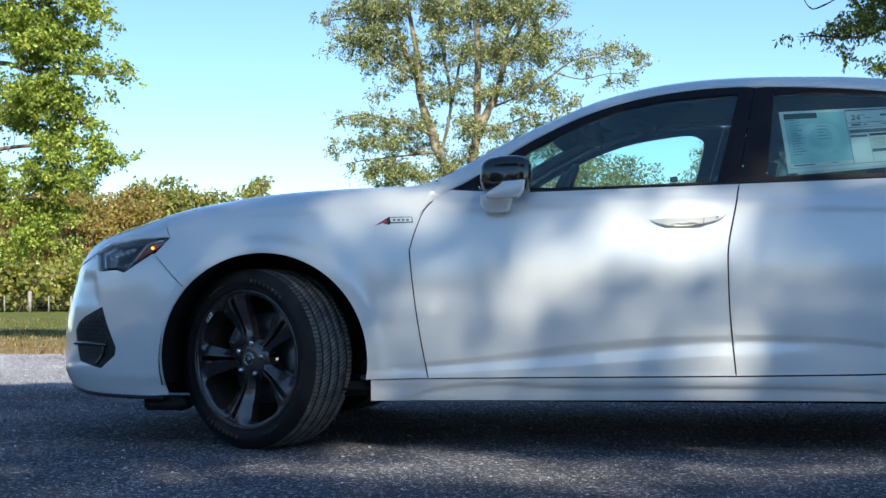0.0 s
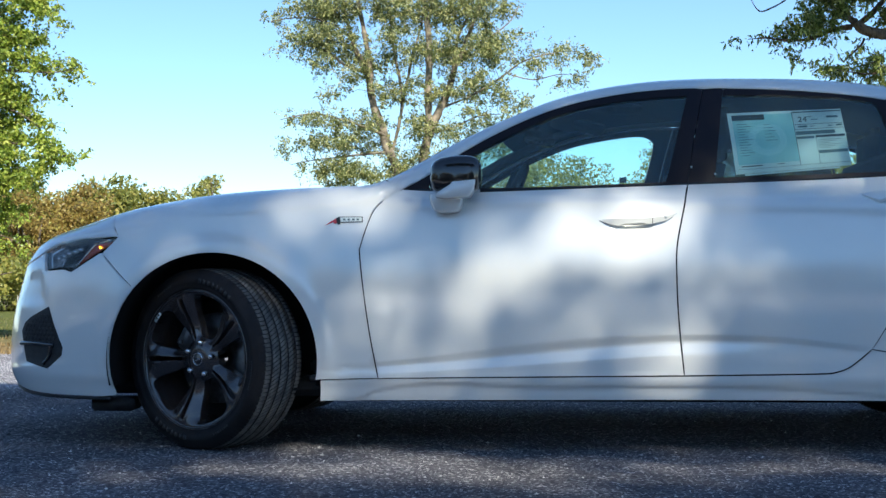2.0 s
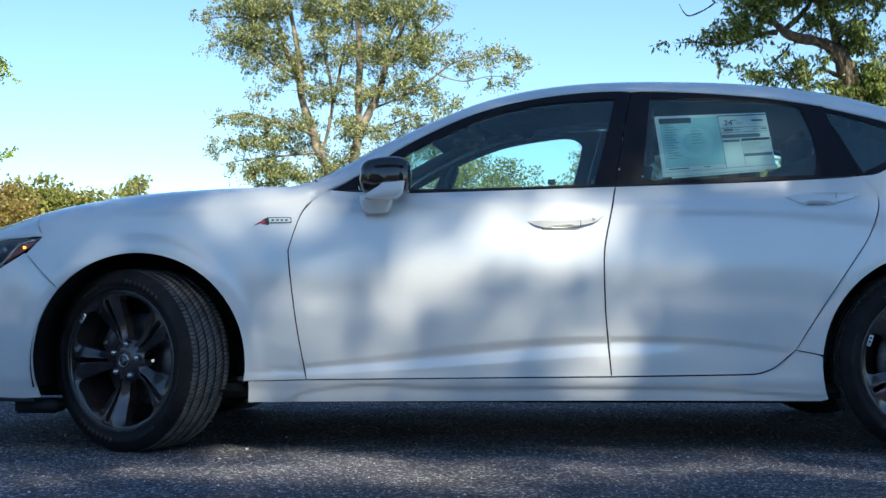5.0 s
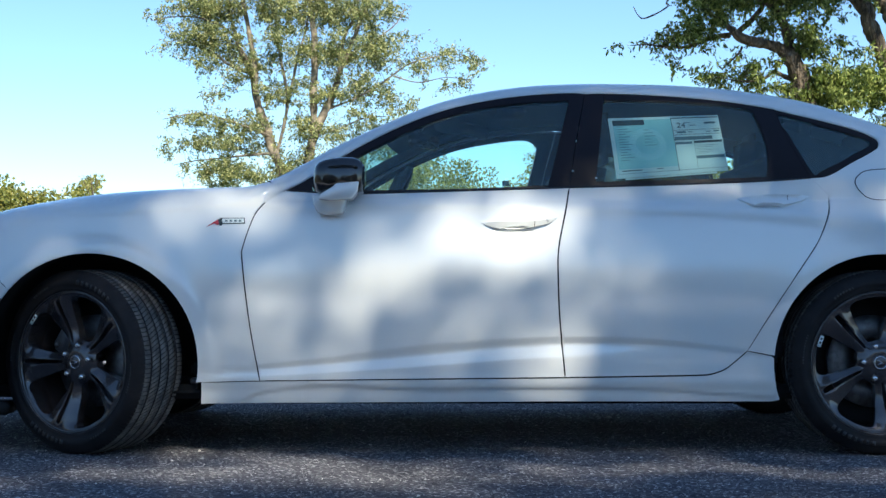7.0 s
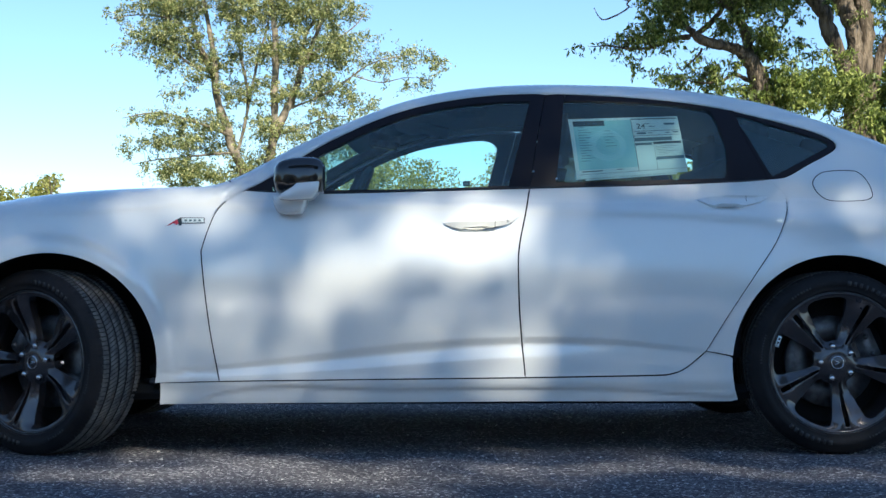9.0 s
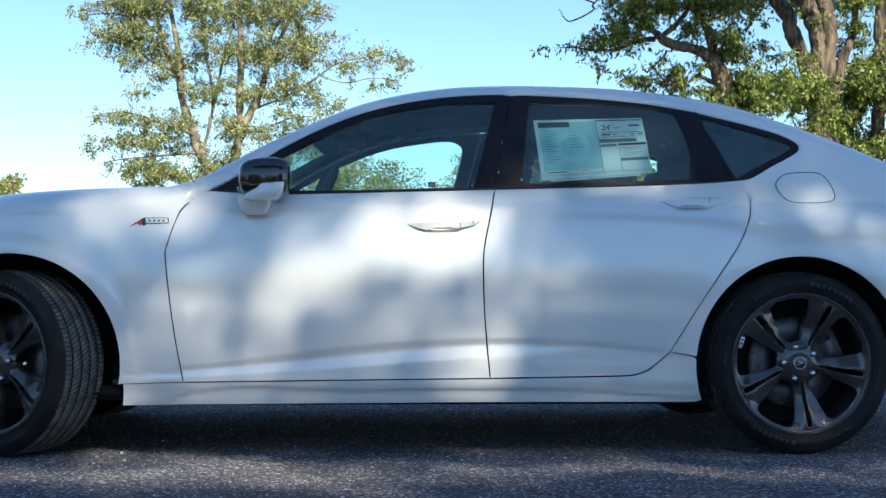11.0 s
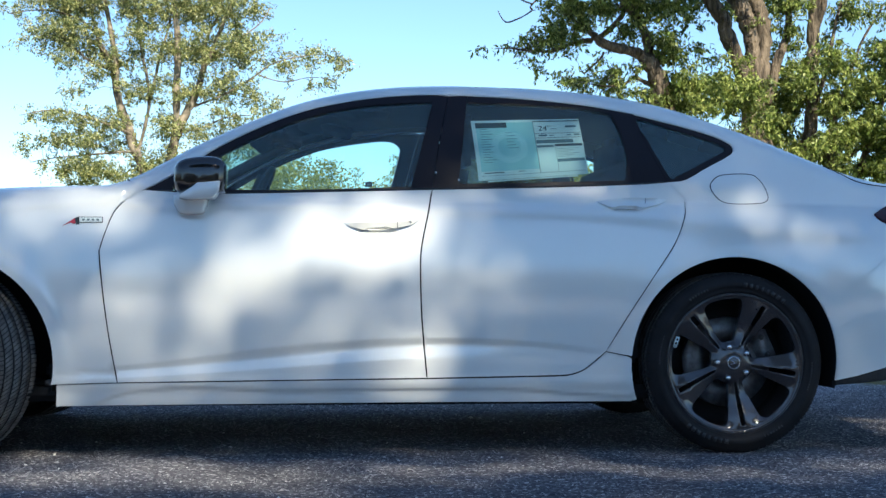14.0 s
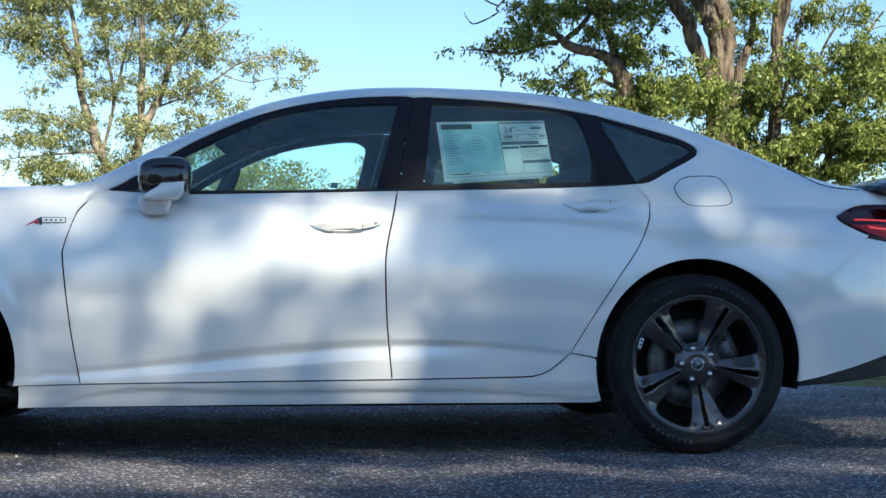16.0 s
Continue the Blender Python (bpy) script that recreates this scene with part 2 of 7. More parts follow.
def half_width(x, z, hollow=1.0):
    """The body's half width at the station x and the height z."""
    x, z = np.asarray(x, float), np.asarray(z, float)
    n0, n1 = nose_x(z), tail_x(z)
    a = np.clip((-1.45 - x) / (-1.45 - n0), 0, 0.99999)
    b = np.clip((x - 1.55) / (n1 - 1.55), 0, 0.99999)
    plan = (1 - a ** 2.6) ** (1 / 2.6) * (1 - b ** 3.0) ** (1 / 3.0)
    low = 0.953 * plan + section(z) * np.clip(plan * 1.6 - 0.6, 0, 1)
    # the light-catching hollow along the foot of the doors
    d = z - crease_z(x)
    up = np.clip(d / crease_up(x), 0, 1)
    soft = 0.05 + 0.25 * ease(np.clip((x - 0.2) / 0.5, 0, 1))
    run = np.clip(1 + d / crease_down(x), -4, 1) / soft
    low = low - 1.3 * crease_amp(x) * np.where(d > 0, 1 - ease(up), soft * (np.logaddexp(0, run) - np.exp(-1 / soft)))
    # raised lips round the wheel openings
    for ax in (-AXLE, AXLE):
        r = np.hypot(x - ax, z - AXLE_Z) - ARCH_R
        lip = 1 / (1 + np.exp(np.clip((r - 0.056) / (0.0085 if ax < 0 else 0.013), -40, 40)))
        low = low + lip * ((0.002 if ax > 0 else 0.0065) - (0.26 if ax > 0 else 0.38) * section(z)) * np.clip((z - 0.25) / 0.1, 0, 1) * np.clip(1 - a * 1.0, 0, 1)
    # front bumper: a hollow beside the lamp and a chin
    low = low - 0.009 / (1 + np.exp(np.clip((x + 2.130 + 0.25 * (z - 0.60)) / 0.007, -40, 40))) / (1 + np.exp(np.clip((0.545 - z) / 0.010, -40, 40))) / (1 + np.exp(np.clip((z - 0.652) / 0.010, -40, 40)))
    low = low + 0.012 / (1 + np.exp(np.clip((z - 0.305 - 0.1 * (x + 2.2)) / 0.005, -40, 40))) / (1 + np.exp(np.clip((x + 2.07) / 0.03, -40, 40)))
    # the sill's lower half is set back
    low = low - 0.007 / (1 + np.exp(np.clip((z - sill_z(x)) / 0.0028, -40, 40))) * (np.abs(x) < 1.05)
    # finger hollows behind the door handles
    for hx, hz in ((0.105, 0.8245), (1.036, 0.912)):
        low = low - hollow * 0.028 * np.exp(-(((x - hx) / 0.060) ** 4 + ((z - hz) / 0.0145) ** 4))
    # the glasshouse leans in above the waist
    e = z - 0.955
    d = np.clip(e, 0, None)
    taper = 0.085 * np.clip((x - 0.7) / 1.0, 0, None) ** 2 + 0.03 * np.clip((-0.1 - x) / 0.7, 0, None) ** 2
    green = 0.893 - 0.42 * e - 0.42 * d * d - taper + 1.5 * np.clip(0.93 - z, 0, None) + 0.10 * ease(np.clip((-0.70 - x) / 0.20, 0, 1))
    k = 0.015 + 0.016 * ease(np.clip((x + 0.2) / 0.9, 0, 1)) + 0.026 * ease(np.clip((x - 0.6) / 1.1, 0, 1))
    low = -k * np.logaddexp(-low / k, -green / k)
    h = roll_h(x)
    u = np.clip((z - (top_line(x) - h)) / h, 0, 0.9995)
    return np.clip(low - roll_w(x) * (1 - np.sqrt(1 - u * u)), 0.002, None)


def skin(x, z, inset=0.0, side=-1, hollow=1.0):
    """The point of the skin and its outward normal."""
    e = 1.5e-3
    zt = top_line(x) - 1e-4
    zz = np.minimum(z, zt)
    w = half_width(x, zz, hollow)
    wx = (half_width(x + e, zz, hollow) - half_width(x - e, zz, hollow)) / (2 * e)
    wz = (w - half_width(x, zz - e, hollow)) / e
    n = np.stack([-wx, np.full_like(w, 1.0), -wz], -1)
    n /= np.linalg.norm(n, axis=-1, keepdims=True)
    p = np.stack([x, w, z], -1) - n * np.reshape(inset, (-1, 1) if np.ndim(inset) else (1, 1))
    return p * (1, side, 1), n * (1, side, 1)


def arc(ax, radius, z0, steps=40, rev=False):
    """A wheel opening's edge, from its front foot over the top to its rear foot."""
    a0 = math.asin((z0 - AXLE_Z) / radius)
    w = np.linspace(math.pi - a0, a0, steps)
    pts = [(ax + radius * math.cos(q), AXLE_Z + radius * math.sin(q)) for q in w]
    return pts[::-1] if rev else pts


def panel(name, outline, mat, parent, label="", side=-1, step=0.026, gap=0.0030, lip=0.012, inset=0.0, top=False, nose=False, dense=(), hollow=1.0, crease=False, arches=False):
    """One sheet of the skin, cut to an outline of (station, height) pairs, with its edges turned in."""
    poly = [Vector(p) for p in outline]
    area = sum(poly[i - 1].x * poly[i].y - poly[i].x * poly[i - 1].y for i in range(len(poly)))
    if area < 0:
        poly.reverse()
    fine = []
    for i, p in enumerate(poly):
        q = poly[(i + 1) % len(poly)]
        n = max(1, int((q - p).length / 0.02))
        fine += [p.lerp(q, k / n) for k in range(n)]
    poly = [p for i, p in enumerate(fine) if (p - fine[i - 1]).length > 1e-4]
    n = len(poly)
    if gap:
        moved = []
        for i, p in enumerate(poly):
            d = (poly[(i + 1) % n] - poly[i - 1]).normalized()
            moved.append(p + Vector((-d.y, d.x)) * gap)
        poly = moved
    P = np.array([tuple(p) for p in poly])

    def inside(xs, zs):
        hit = np.zeros(len(xs), bool)
        near = np.full(len(xs), 9.0)
        for i in range(n):
            (x0, z0), (x1, z1) = P[i - 1], P[i]
            cross = (z0 > zs) != (z1 > zs)
            with np.errstate(divide="ignore", invalid="ignore"):
                hit ^= cross & (xs < (x1 - x0) * (zs - z0) / (z1 - z0 if z1 != z0 else 1e-12) + x0)
            dx, dz = x1 - x0, z1 - z0
            u = np.clip(((xs - x0) * dx + (zs - z0) * dz) / (dx * dx + dz * dz + 1e-12), 0, 1)
            near = np.minimum(near, np.hypot(xs - x0 - u * dx, zs - z0 - u * dz))
        return hit, near
    lo, hi = P.min(0), P.max(0)
    gx, gz = np.meshgrid(np.arange(lo[0] + step / 2, hi[0], step), np.arange(lo[1] + step / 2, hi[1], step * 0.7))
    xs, zs = gx.ravel() + (np.round(gz.ravel() / (step * 0.7)) % 2) * step * 0.5, gz.ravel()
    least = np.full(len(xs), 0.009)
    if top:
        ex, ez = np.meshgrid(np.arange(lo[0], hi[0], 0.03), (0.0015, 0.004, 0.008, 0.013, 0.020, 0.029, 0.040, 0.052))
        xs, zs = np.r_[xs, ex.ravel()], np.r_[zs, top_line(ex.ravel()) - ez.ravel()]
        least = np.r_[least, np.full(ex.size, 0.0006)]
    if nose:
        ez, ex = np.meshgrid(np.arange(lo[1], hi[1], 0.02), (0.001, 0.003, 0.007, 0.013, 0.022, 0.034, 0.05))
        xs, zs = np.r_[xs, nose_x(ez.ravel()) + ex.ravel()], np.r_[zs, ez.ravel()]
        least = np.r_[least, np.full(ex.size, 0.0006)]
    for x0, x1, z0, z1, st in dense:
        ex, ez = np.meshgrid(np.arange(x0, x1, st), np.arange(z0, z1, st * 0.8))
        out = (xs < x0) | (xs > x1) | (zs < z0) | (zs > z1)
        xs, zs, least = np.r_[xs[out], ex.ravel()], np.r_[zs[out], ez.ravel()], np.r_[least[out], np.full(ex.size, st * 0.4)]
    if arches:
        for ax in (-AXLE, AXLE):
            r = np.hypot(xs - ax, zs - AXLE_Z) - ARCH_R
            out = (r < 0.012) | (r > 0.125)
            er, ea = np.meshgrid((0.018, 0.030, 0.038, 0.0435, 0.048, 0.0515, 0.0550, 0.0585, 0.0625, 0.068, 0.076, 0.090, 0.110), np.arange(-0.4, math.pi + 0.4, 0.03))
            xs = np.r_[xs[out], ax + (ARCH_R + er.ravel()) * np.cos(ea.ravel())]
            zs = np.r_[zs[out], AXLE_Z + (ARCH_R + er.ravel()) * np.sin(ea.ravel())]
            least = np.r_[least[out], np.full(er.size, 0.003)]
    if crease:
        # rows of points along the fold, so that it stays crisp
        ex, ez = np.meshgrid(np.arange(lo[0], hi[0], 0.012), (-1.6, -1.3, -1.14, -1.05, -0.97, -0.88, -0.74, -0.55, -0.35, -0.15, 0.03, 0.16, 0.3, 0.44, 0.58, 0.72, 0.86, 1.0, 1.15))
        ez = ez * np.where(ez > 0, crease_up(ex), crease_down(ex))
        d = zs - crease_z(xs)
        out = (d < -1.75 * crease_down(xs)) | (d > 1.3 * crease_up(xs))
        xs, zs, least = np.r_[xs[out], ex.ravel()], np.r_[zs[out], crease_z(ex.ravel()) + ez.ravel()], np.r_[least[out], np.full(ex.size, 0.002)]
    ok, near = inside(xs, zs)
    keep = ok & (near > least)
    pts = np.vstack([P, np.c_[xs[keep], zs[keep]]])
    from_cdt = delaunay_2d_cdt([Vector(p) for p in pts], [(i, (i + 1) % n) for i in range(n)], [], 1, 1e-6)
    v2 = np.array([tuple(v) for v in from_cdt[0]])
    tris = [tuple(f) for f in from_cdt[2]]
    cx = np.array([v2[list(t)].mean(0) for t in tris])
    ok, near = inside(cx[:, 0], cx[:, 1])
    tris = [t for t, k in zip(tris, ok) if k]
    p3, nor = skin(v2[:, 0], v2[:, 1], inset(v2[:, 0], v2[:, 1]) if callable(inset) else inset, side, hollow)
    back = p3 - nor * lip
    m = len(v2)
    count = collections.Counter(tuple(sorted((t[i], t[(i + 1) % 3]))) for t in tris for i in range(3))
    faces = [t if side < 0 else t[::-1] for t in tris]
    flip = side < 0
    for t in tris:
        for i in range(3):
            a, b = t[i], t[(i + 1) % 3]
            if count[tuple(sorted((a, b)))] == 1:
                faces.append((b, a, a + m, b + m) if flip else (a, b, b + m, a + m))
    # the turned edge has corners of its own, so that the skin stays smooth
    rim = sorted({k for f in faces if len(f) == 4 for k in f if k < m})
    extra = {k: 2 * m + i for i, k in enumerate(rim)}
    faces = [tuple(extra.get(k, k) for k in f) if len(f) == 4 else f for f in faces]
    verts = np.vstack([p3, back, p3[rim]]) if rim else np.vstack([p3, back])
    used = sorted({k for f in faces for k in f})
    remap = {k: i for i, k in enumerate(used)}
    me = mesh_from(name, verts[used], [tuple(remap[k] for k in f) for f in faces])
    ob = part_of(name, me, mat, parent, label)
    sides_n = np.vstack([nor, nor, np.zeros((len(rim), 3))])
    for k, i in extra.items():
        sides_n[i] = nor[k]
    if not callable(inset):
        me.normals_split_custom_set_from_vertices([tuple(v) for v in sides_n[used]])
    return ob


def line_on(points, width, name, mat, parent, proud=0.002, side=-1, label=""):
    """A narrow bead along a line on the skin."""
    pts = np.array(curve_through(points, 8))
    p, nor = skin(pts[:, 0], pts[:, 1], -proud, side)
    v, f = tube(p, [width] * len(p), 6)
    return part_of(name, mesh_from(name, v, f), mat, parent, label)


def empty(name, at=(0, 0, 0), parent=None, label="", category=""):
    ob = new(name)
    ob.location = at
    ob.parent = parent
    return tagged(ob, label, category)


# ---- the car ----
car = empty("car", (0, 0, 0), None, "white four-door sedan with black trim parked on dark gravel", "car")


def sheet(name, stations, rows_at, mat, parent, label="", thick=0.01, nx=40, ny=20):
    """A crosswise sheet between the two shoulders: stations(u) at the middle and the edge, height by rows_at(x, s)."""
    verts, faces = [], []
    for i in range(nx + 1):
        u = i / nx
        for j in range(-ny, ny + 1):
            s = j / ny
            x = stations(u, abs(s))
            w, z = rows_at(x, abs(s))
            verts.append((x, w * s, z))
    n = 2 * ny + 1
    for i in range(nx):
        for j in range(2 * ny):
            faces.append((i * n + j, (i + 1) * n + j, (i + 1) * n + j + 1, i * n + j + 1))
    ob = part_of(name, mesh_from(name, verts, faces), mat, parent, label)
    if thick:
        mod = ob.modifiers.new("thickness", "SOLIDIFY")
        mod.thickness, mod.offset = thick, -1
    return ob


def shoulder(crown):
    def rows_at(x, s):
        t = float(top_line(x))
        return float(half_width(x, t - 1e-4)), t + crown(x) * (1 - s * s)
    return rows_at


crown_front = spline([(-2.40, 0.0), (-2.2, 0.02), (-1.5, 0.030), (-0.9, 0.026)])
crown_roof = spline([(-0.86, 0.005), (-0.75, 0.022), (-0.4, 0.045), (0.0, 0.040), (0.2, 0.030), (0.8, 0.028), (1.1, 0.040), (1.5, 0.055), (1.8, 0.030), (2.0, 0.018), (2.56, 0.012)])
sheet("hood", lambda u, s: -2.33 + 1.46 * u, shoulder(crown_front), PAINT, car)
sheet("windshield", lambda u, s: -0.862 + (0.81 - 0.17 * (1 - s * s)) * u, shoulder(crown_roof), WINDSHIELD, car, "tinted windshield", 0)
sheet("roof", lambda u, s: -0.052 - 0.17 * (1 - s * s) + u * (1.07 + 0.17 * (1 - s * s)), shoulder(crown_roof), PAINT, car)
sheet("rear_window", lambda u, s: 1.02 + u * (0.86 + 0.08 * (1 - s * s)), shoulder(crown_roof), REAR_GLASS, car, "dark tinted rear window", 0)
sheet("windshield_band", lambda u, s: -0.35 - 0.06 * (1 - s * s) + 0.305 * u, lambda x, s: (float(half_width(x, float(top_line(x)) - 1e-4)) - 0.006, float(top_line(x)) + float(crown_roof(x)) * (1 - s * s) - 0.012), GAP, car, "black band along the windshield's top", 0, 8, 12)
sheet("trunk_lid", lambda u, s: 1.885 + 0.08 * (1 - s * s) + u * (0.60 - 0.08 * (1 - s * s)), shoulder(crown_roof), PAINT, car)

for side in (-1, 1):
    near = side < 0
    belt = curve_through([(-0.732, 0.963), (-0.599, 0.955), (-0.454, 0.951), (-0.062, 0.962), (0.308, 0.974), (0.752, 0.988), (1.071, 1.003), (1.207, 1.014)], 5)
    door_front = curve_through([(-0.742, 0.960), (-0.781, 0.936), (-0.833, 0.884), (-0.863, 0.815), (-0.883, 0.749), (-0.885, 0.722), (-0.872, 0.599), (-0.849, 0.434), (-0.818, 0.268)], 5)
    b_gap = curve_through([(0.308, 0.974), (0.287, 0.874), (0.263, 0.750), (0.260, 0.647), (0.265, 0.504), (0.276, 0.381), (0.286, 0.281)], 5)
    door_foot = curve_through([(-0.818, 0.268), (-0.30, 0.2745), (0.286, 0.281)], 3)
    rear_foot = curve_through([(0.286, 0.281), (0.635, 0.287), (0.770, 0.290), (0.815, 0.294), (0.862, 0.310), (0.900, 0.338), (0.946, 0.377)], 5)
    rear_edge = curve_through([(0.946, 0.377), (1.025, 0.505), (1.128, 0.659), (1.205, 0.773), (1.248, 0.870), (1.268, 0.935), (1.262, 0.956), (1.241, 0.979), (1.207, 1.014)], 5)

    bf = [p for p in belt if p[0] <= 0.3085]
    br = [p for p in belt if p[0] >= 0.3079]
    front_door = panel("front_door", bf + b_gap[1:] + door_foot[::-1][1:] + door_front[::-1][1:-1], PAINT, car, "white front door", side, crease=True, dense=((0.0, 0.24, 0.80, 0.860, 0.006), (-0.9, 0.3, 0.27, 0.46, 0.010)))
    rear_door = panel("rear_door", br + rear_edge[::-1][1:] + rear_foot[::-1][1:] + b_gap[::-1][1:-1], PAINT, car, "white rear door", side, crease=True, arches=True, dense=((0.93, 1.17, 0.890, 0.955, 0.006), (0.29, 0.95, 0.28, 0.47, 0.010)))
    # front wing: from the lamp's tip over the shoulder to the door
    f_arc = arc(-AXLE, ARCH_R, 0.262)
    over = [(-1.728, 0.5965)] + [p for p in f_arc if p[0] > -1.722]
    shoulder_line = [(x, float(top_line(x)) - 2e-4) for x in np.linspace(-1.853, -0.845, 40)]
    panel("front_fender", [(-1.862, 0.728), (-1.791, 0.656)] + over + [(-1.031, 0.262), (-0.818, 0.268)] + door_front[::-1][1:] + [(-0.775, 0.985), (-0.80, 1.0)] + shoulder_line[::-1] + [(-1.797, 0.791)],
          PAINT, car, "white front fender", side, top=True, arches=True)
    # nose: bumper round to the middle
    low_arc = [p for p in arc(-AXLE, ARCH_R, 0.20) if p[0] < -1.734] + [(-1.728, 0.5965)]
    nose_edge = [(float(nose_x(z)) + 3e-4, z) for z in np.linspace(0.660, 0.235, 24)]
    foot = curve_through([nose_edge[-1], (-2.36, 0.225), (-2.26, 0.206), (-2.178, 0.198), (-2.053, 0.194), (-1.822, 0.193)], 5)
    lamp_foot = [(-2.335, 0.672), (-2.28, 0.687), (-2.20, 0.711), (-2.145, 0.735), (-2.123, 0.667), (-2.032, 0.672), (-1.995, 0.661), (-1.866, 0.733)]
    panel("front_bumper", lamp_foot + [(-1.791, 0.656)] + low_arc[::-1] + foot[::-1][1:] + nose_edge[::-1][1:], PAINT, car, "white front bumper", side, arches=True, nose=True, step=0.02, dense=((-2.36, -2.05, 0.52, 0.67, 0.009), (-2.40, -2.02, 0.26, 0.33, 0.009)))
    brow = [(x, float(top_line(x)) - 2e-4) for x in np.linspace(-2.33, -1.853, 24)]
    panel("hood_edge", brow + [(-1.797, 0.791), (-1.949, 0.786), (-2.063, 0.771), (-2.145, 0.740), (-2.20, 0.715), (-2.28, 0.69), (-2.335, 0.675)], PAINT, car, "white hood corner over the lamp", side, top=True, step=0.02)
    # head lamp
    lamp = panel("headlight", [(-2.123, 0.667), (-2.032, 0.672), (-1.995, 0.661), (-1.866, 0.735), (-1.801, 0.776), (-1.797, 0.789), (-1.949, 0.786), (-2.063, 0.771), (-2.145, 0.740)],
                 BLACK, car, "dark headlight with an amber side marker", side, inset=0.028, lip=-0.022, step=0.015)
    panel("lens", [(-2.119, 0.670), (-2.032, 0.675), (-1.995, 0.665), (-1.872, 0.737), (-1.806, 0.777), (-1.806, 0.785), (-1.949, 0.782), (-2.063, 0.767), (-2.140, 0.737)],
          LENS, lamp, "clear lamp lens", side, inset=0.003, lip=0.0, step=0.02)
    panel("side_marker", [(-1.975, 0.686), (-1.900, 0.762), (-1.830, 0.778), (-1.812, 0.776), (-1.872, 0.743)], AMBER, lamp, "amber side marker", side, inset=0.010, step=0.02)
    panel("light_bar", [(-1.999, 0.670), (-1.905, 0.770), (-1.840, 0.784), (-1.838, 0.780), (-1.898, 0.764), (-1.984, 0.670)], REFLECTOR, lamp, "bright light guide", side, inset=0.008, step=0.02)
    panel("bezel", [(-2.112, 0.676), (-2.035, 0.682), (-1.990, 0.676), (-1.925, 0.745), (-1.965, 0.772), (-2.060, 0.757), (-2.125, 0.733)], BLACK, lamp, "gloss black lamp bezel", side, inset=0.022, lip=0.004, step=0.02)
    panel("reflector_bowl", [(-2.112, 0.677), (-2.052, 0.682), (-2.030, 0.752), (-2.062, 0.762), (-2.128, 0.738)], SATIN, lamp, "bright reflector bowl", side, inset=0.016, lip=0.004, step=0.02)
    panel("lower_blade", [(-2.046, 0.684), (-1.998, 0.677), (-1.975, 0.700), (-2.010, 0.690)], SATIN, lamp, "bright blade under the lamp units", side, inset=0.012, lip=0.003, step=0.02)
    for k, (x, z) in enumerate(((-2.068, 0.716), (-2.042, 0.724), (-2.016, 0.732), (-1.990, 0.740), (-1.964, 0.747))):
        p, nrm = skin(np.array([x]), np.array([z]), 0.016, side)
        part("lamp_module", box_bm((0.024, 0.020, 0.022), p[0], 0.004, Matrix.Rotation(radians(-25 * side), 4, "Z") @ Matrix.Rotation(radians(10), 4, "Y")), REFLECTOR, lamp, "small square lamp unit")
    p, nrm = skin(np.array([-1.872]), np.array([0.752]), 0.006, side)
    bm = bmesh.new()
    bmesh.ops.create_uvsphere(bm, u_segments=10, v_segments=6, radius=0.0055, matrix=Matrix.Translation(p[0]))
    part("amber_dot", bm, AMBER_GLOW, lamp, "glowing amber dot")
    # air intake in the bumper: a dark honeycomb pocket with a sill bar
    pocket = [(-2.245, 0.434), (-2.225, 0.465), (-2.191, 0.488), (-2.093, 0.529), (-2.066, 0.461), (-2.025, 0.375), (-2.030, 0.345), (-2.095, 0.294), (-2.212, 0.316), (-2.226, 0.36)]
    intake = panel("air_intake", pocket, PLASTIC, car, "black air intake pocket", side, inset=-0.0015, lip=0.004, step=0.02, gap=0)
    mesh_pts = []
    for i in range(9):
        for j in range(7):
            x, z = -2.225 + i * 0.019 + (j % 2) * 0.0095, 0.392 + j * 0.0165
            if z + 0.012 < 0.485 + (x + 2.19) * 0.40 and z + 0.016 < 0.434 + (x + 2.245) * 1.5 and x < -2.068 - (z - 0.46) * 0.4:
                p, nrm = skin(np.array([x]), np.array([z]), -0.001, side)
                v, fcs = tube([p[0] + nrm[0] * 0.001, p[0] + nrm[0] * 0.004], [0.0085, 0.0055], 6)
                mesh_pts.append((v, fcs))
    vs, fs = [], []
    for v, fcs in mesh_pts:
        fs += [tuple(k + len(vs) for k in q) for q in fcs]
        vs += v
    part_of("honeycomb_grille", mesh_from("honeycomb_grille", vs, fs), PLASTIC, intake, "", False)
    line_on([(-2.243, 0.385), (-2.16, 0.388), (-2.065, 0.383)], 0.009, "intake_bar", BLACK, intake, 0.004, side)
    line_on([(-2.115, 0.31), (-2.085, 0.345), (-2.078, 0.38)], 0.007, "intake_fin", BLACK, intake, 0.003, side)
    line_on([(-2.36, 0.212), (-2.26, 0.197), (-2.178, 0.189), (-2.053, 0.186), (-1.83, 0.186)], 0.007, "lip_spoiler", PLASTIC, car, -0.003, side)
    panel("front_grille", [(float(nose_x(z)) + 3e-4, z) for z in np.linspace(0.30, 0.62, 12)] + [(float(nose_x(z)) + 0.032, z) for z in np.linspace(0.60, 0.32, 8)], PLASTIC, car, "black front grille", side, inset=-0.003, lip=0.004, gap=0, step=0.02, nose=True)
    # sill
    sill_top = [(-1.031, 0.262)] + door_foot + rear_foot[1:] + [(1.032, 0.361)]
    r_low = [p for p in arc(AXLE, ARCH_R, 0.20) if p[0] < 1.10 and p[1] < 0.36]
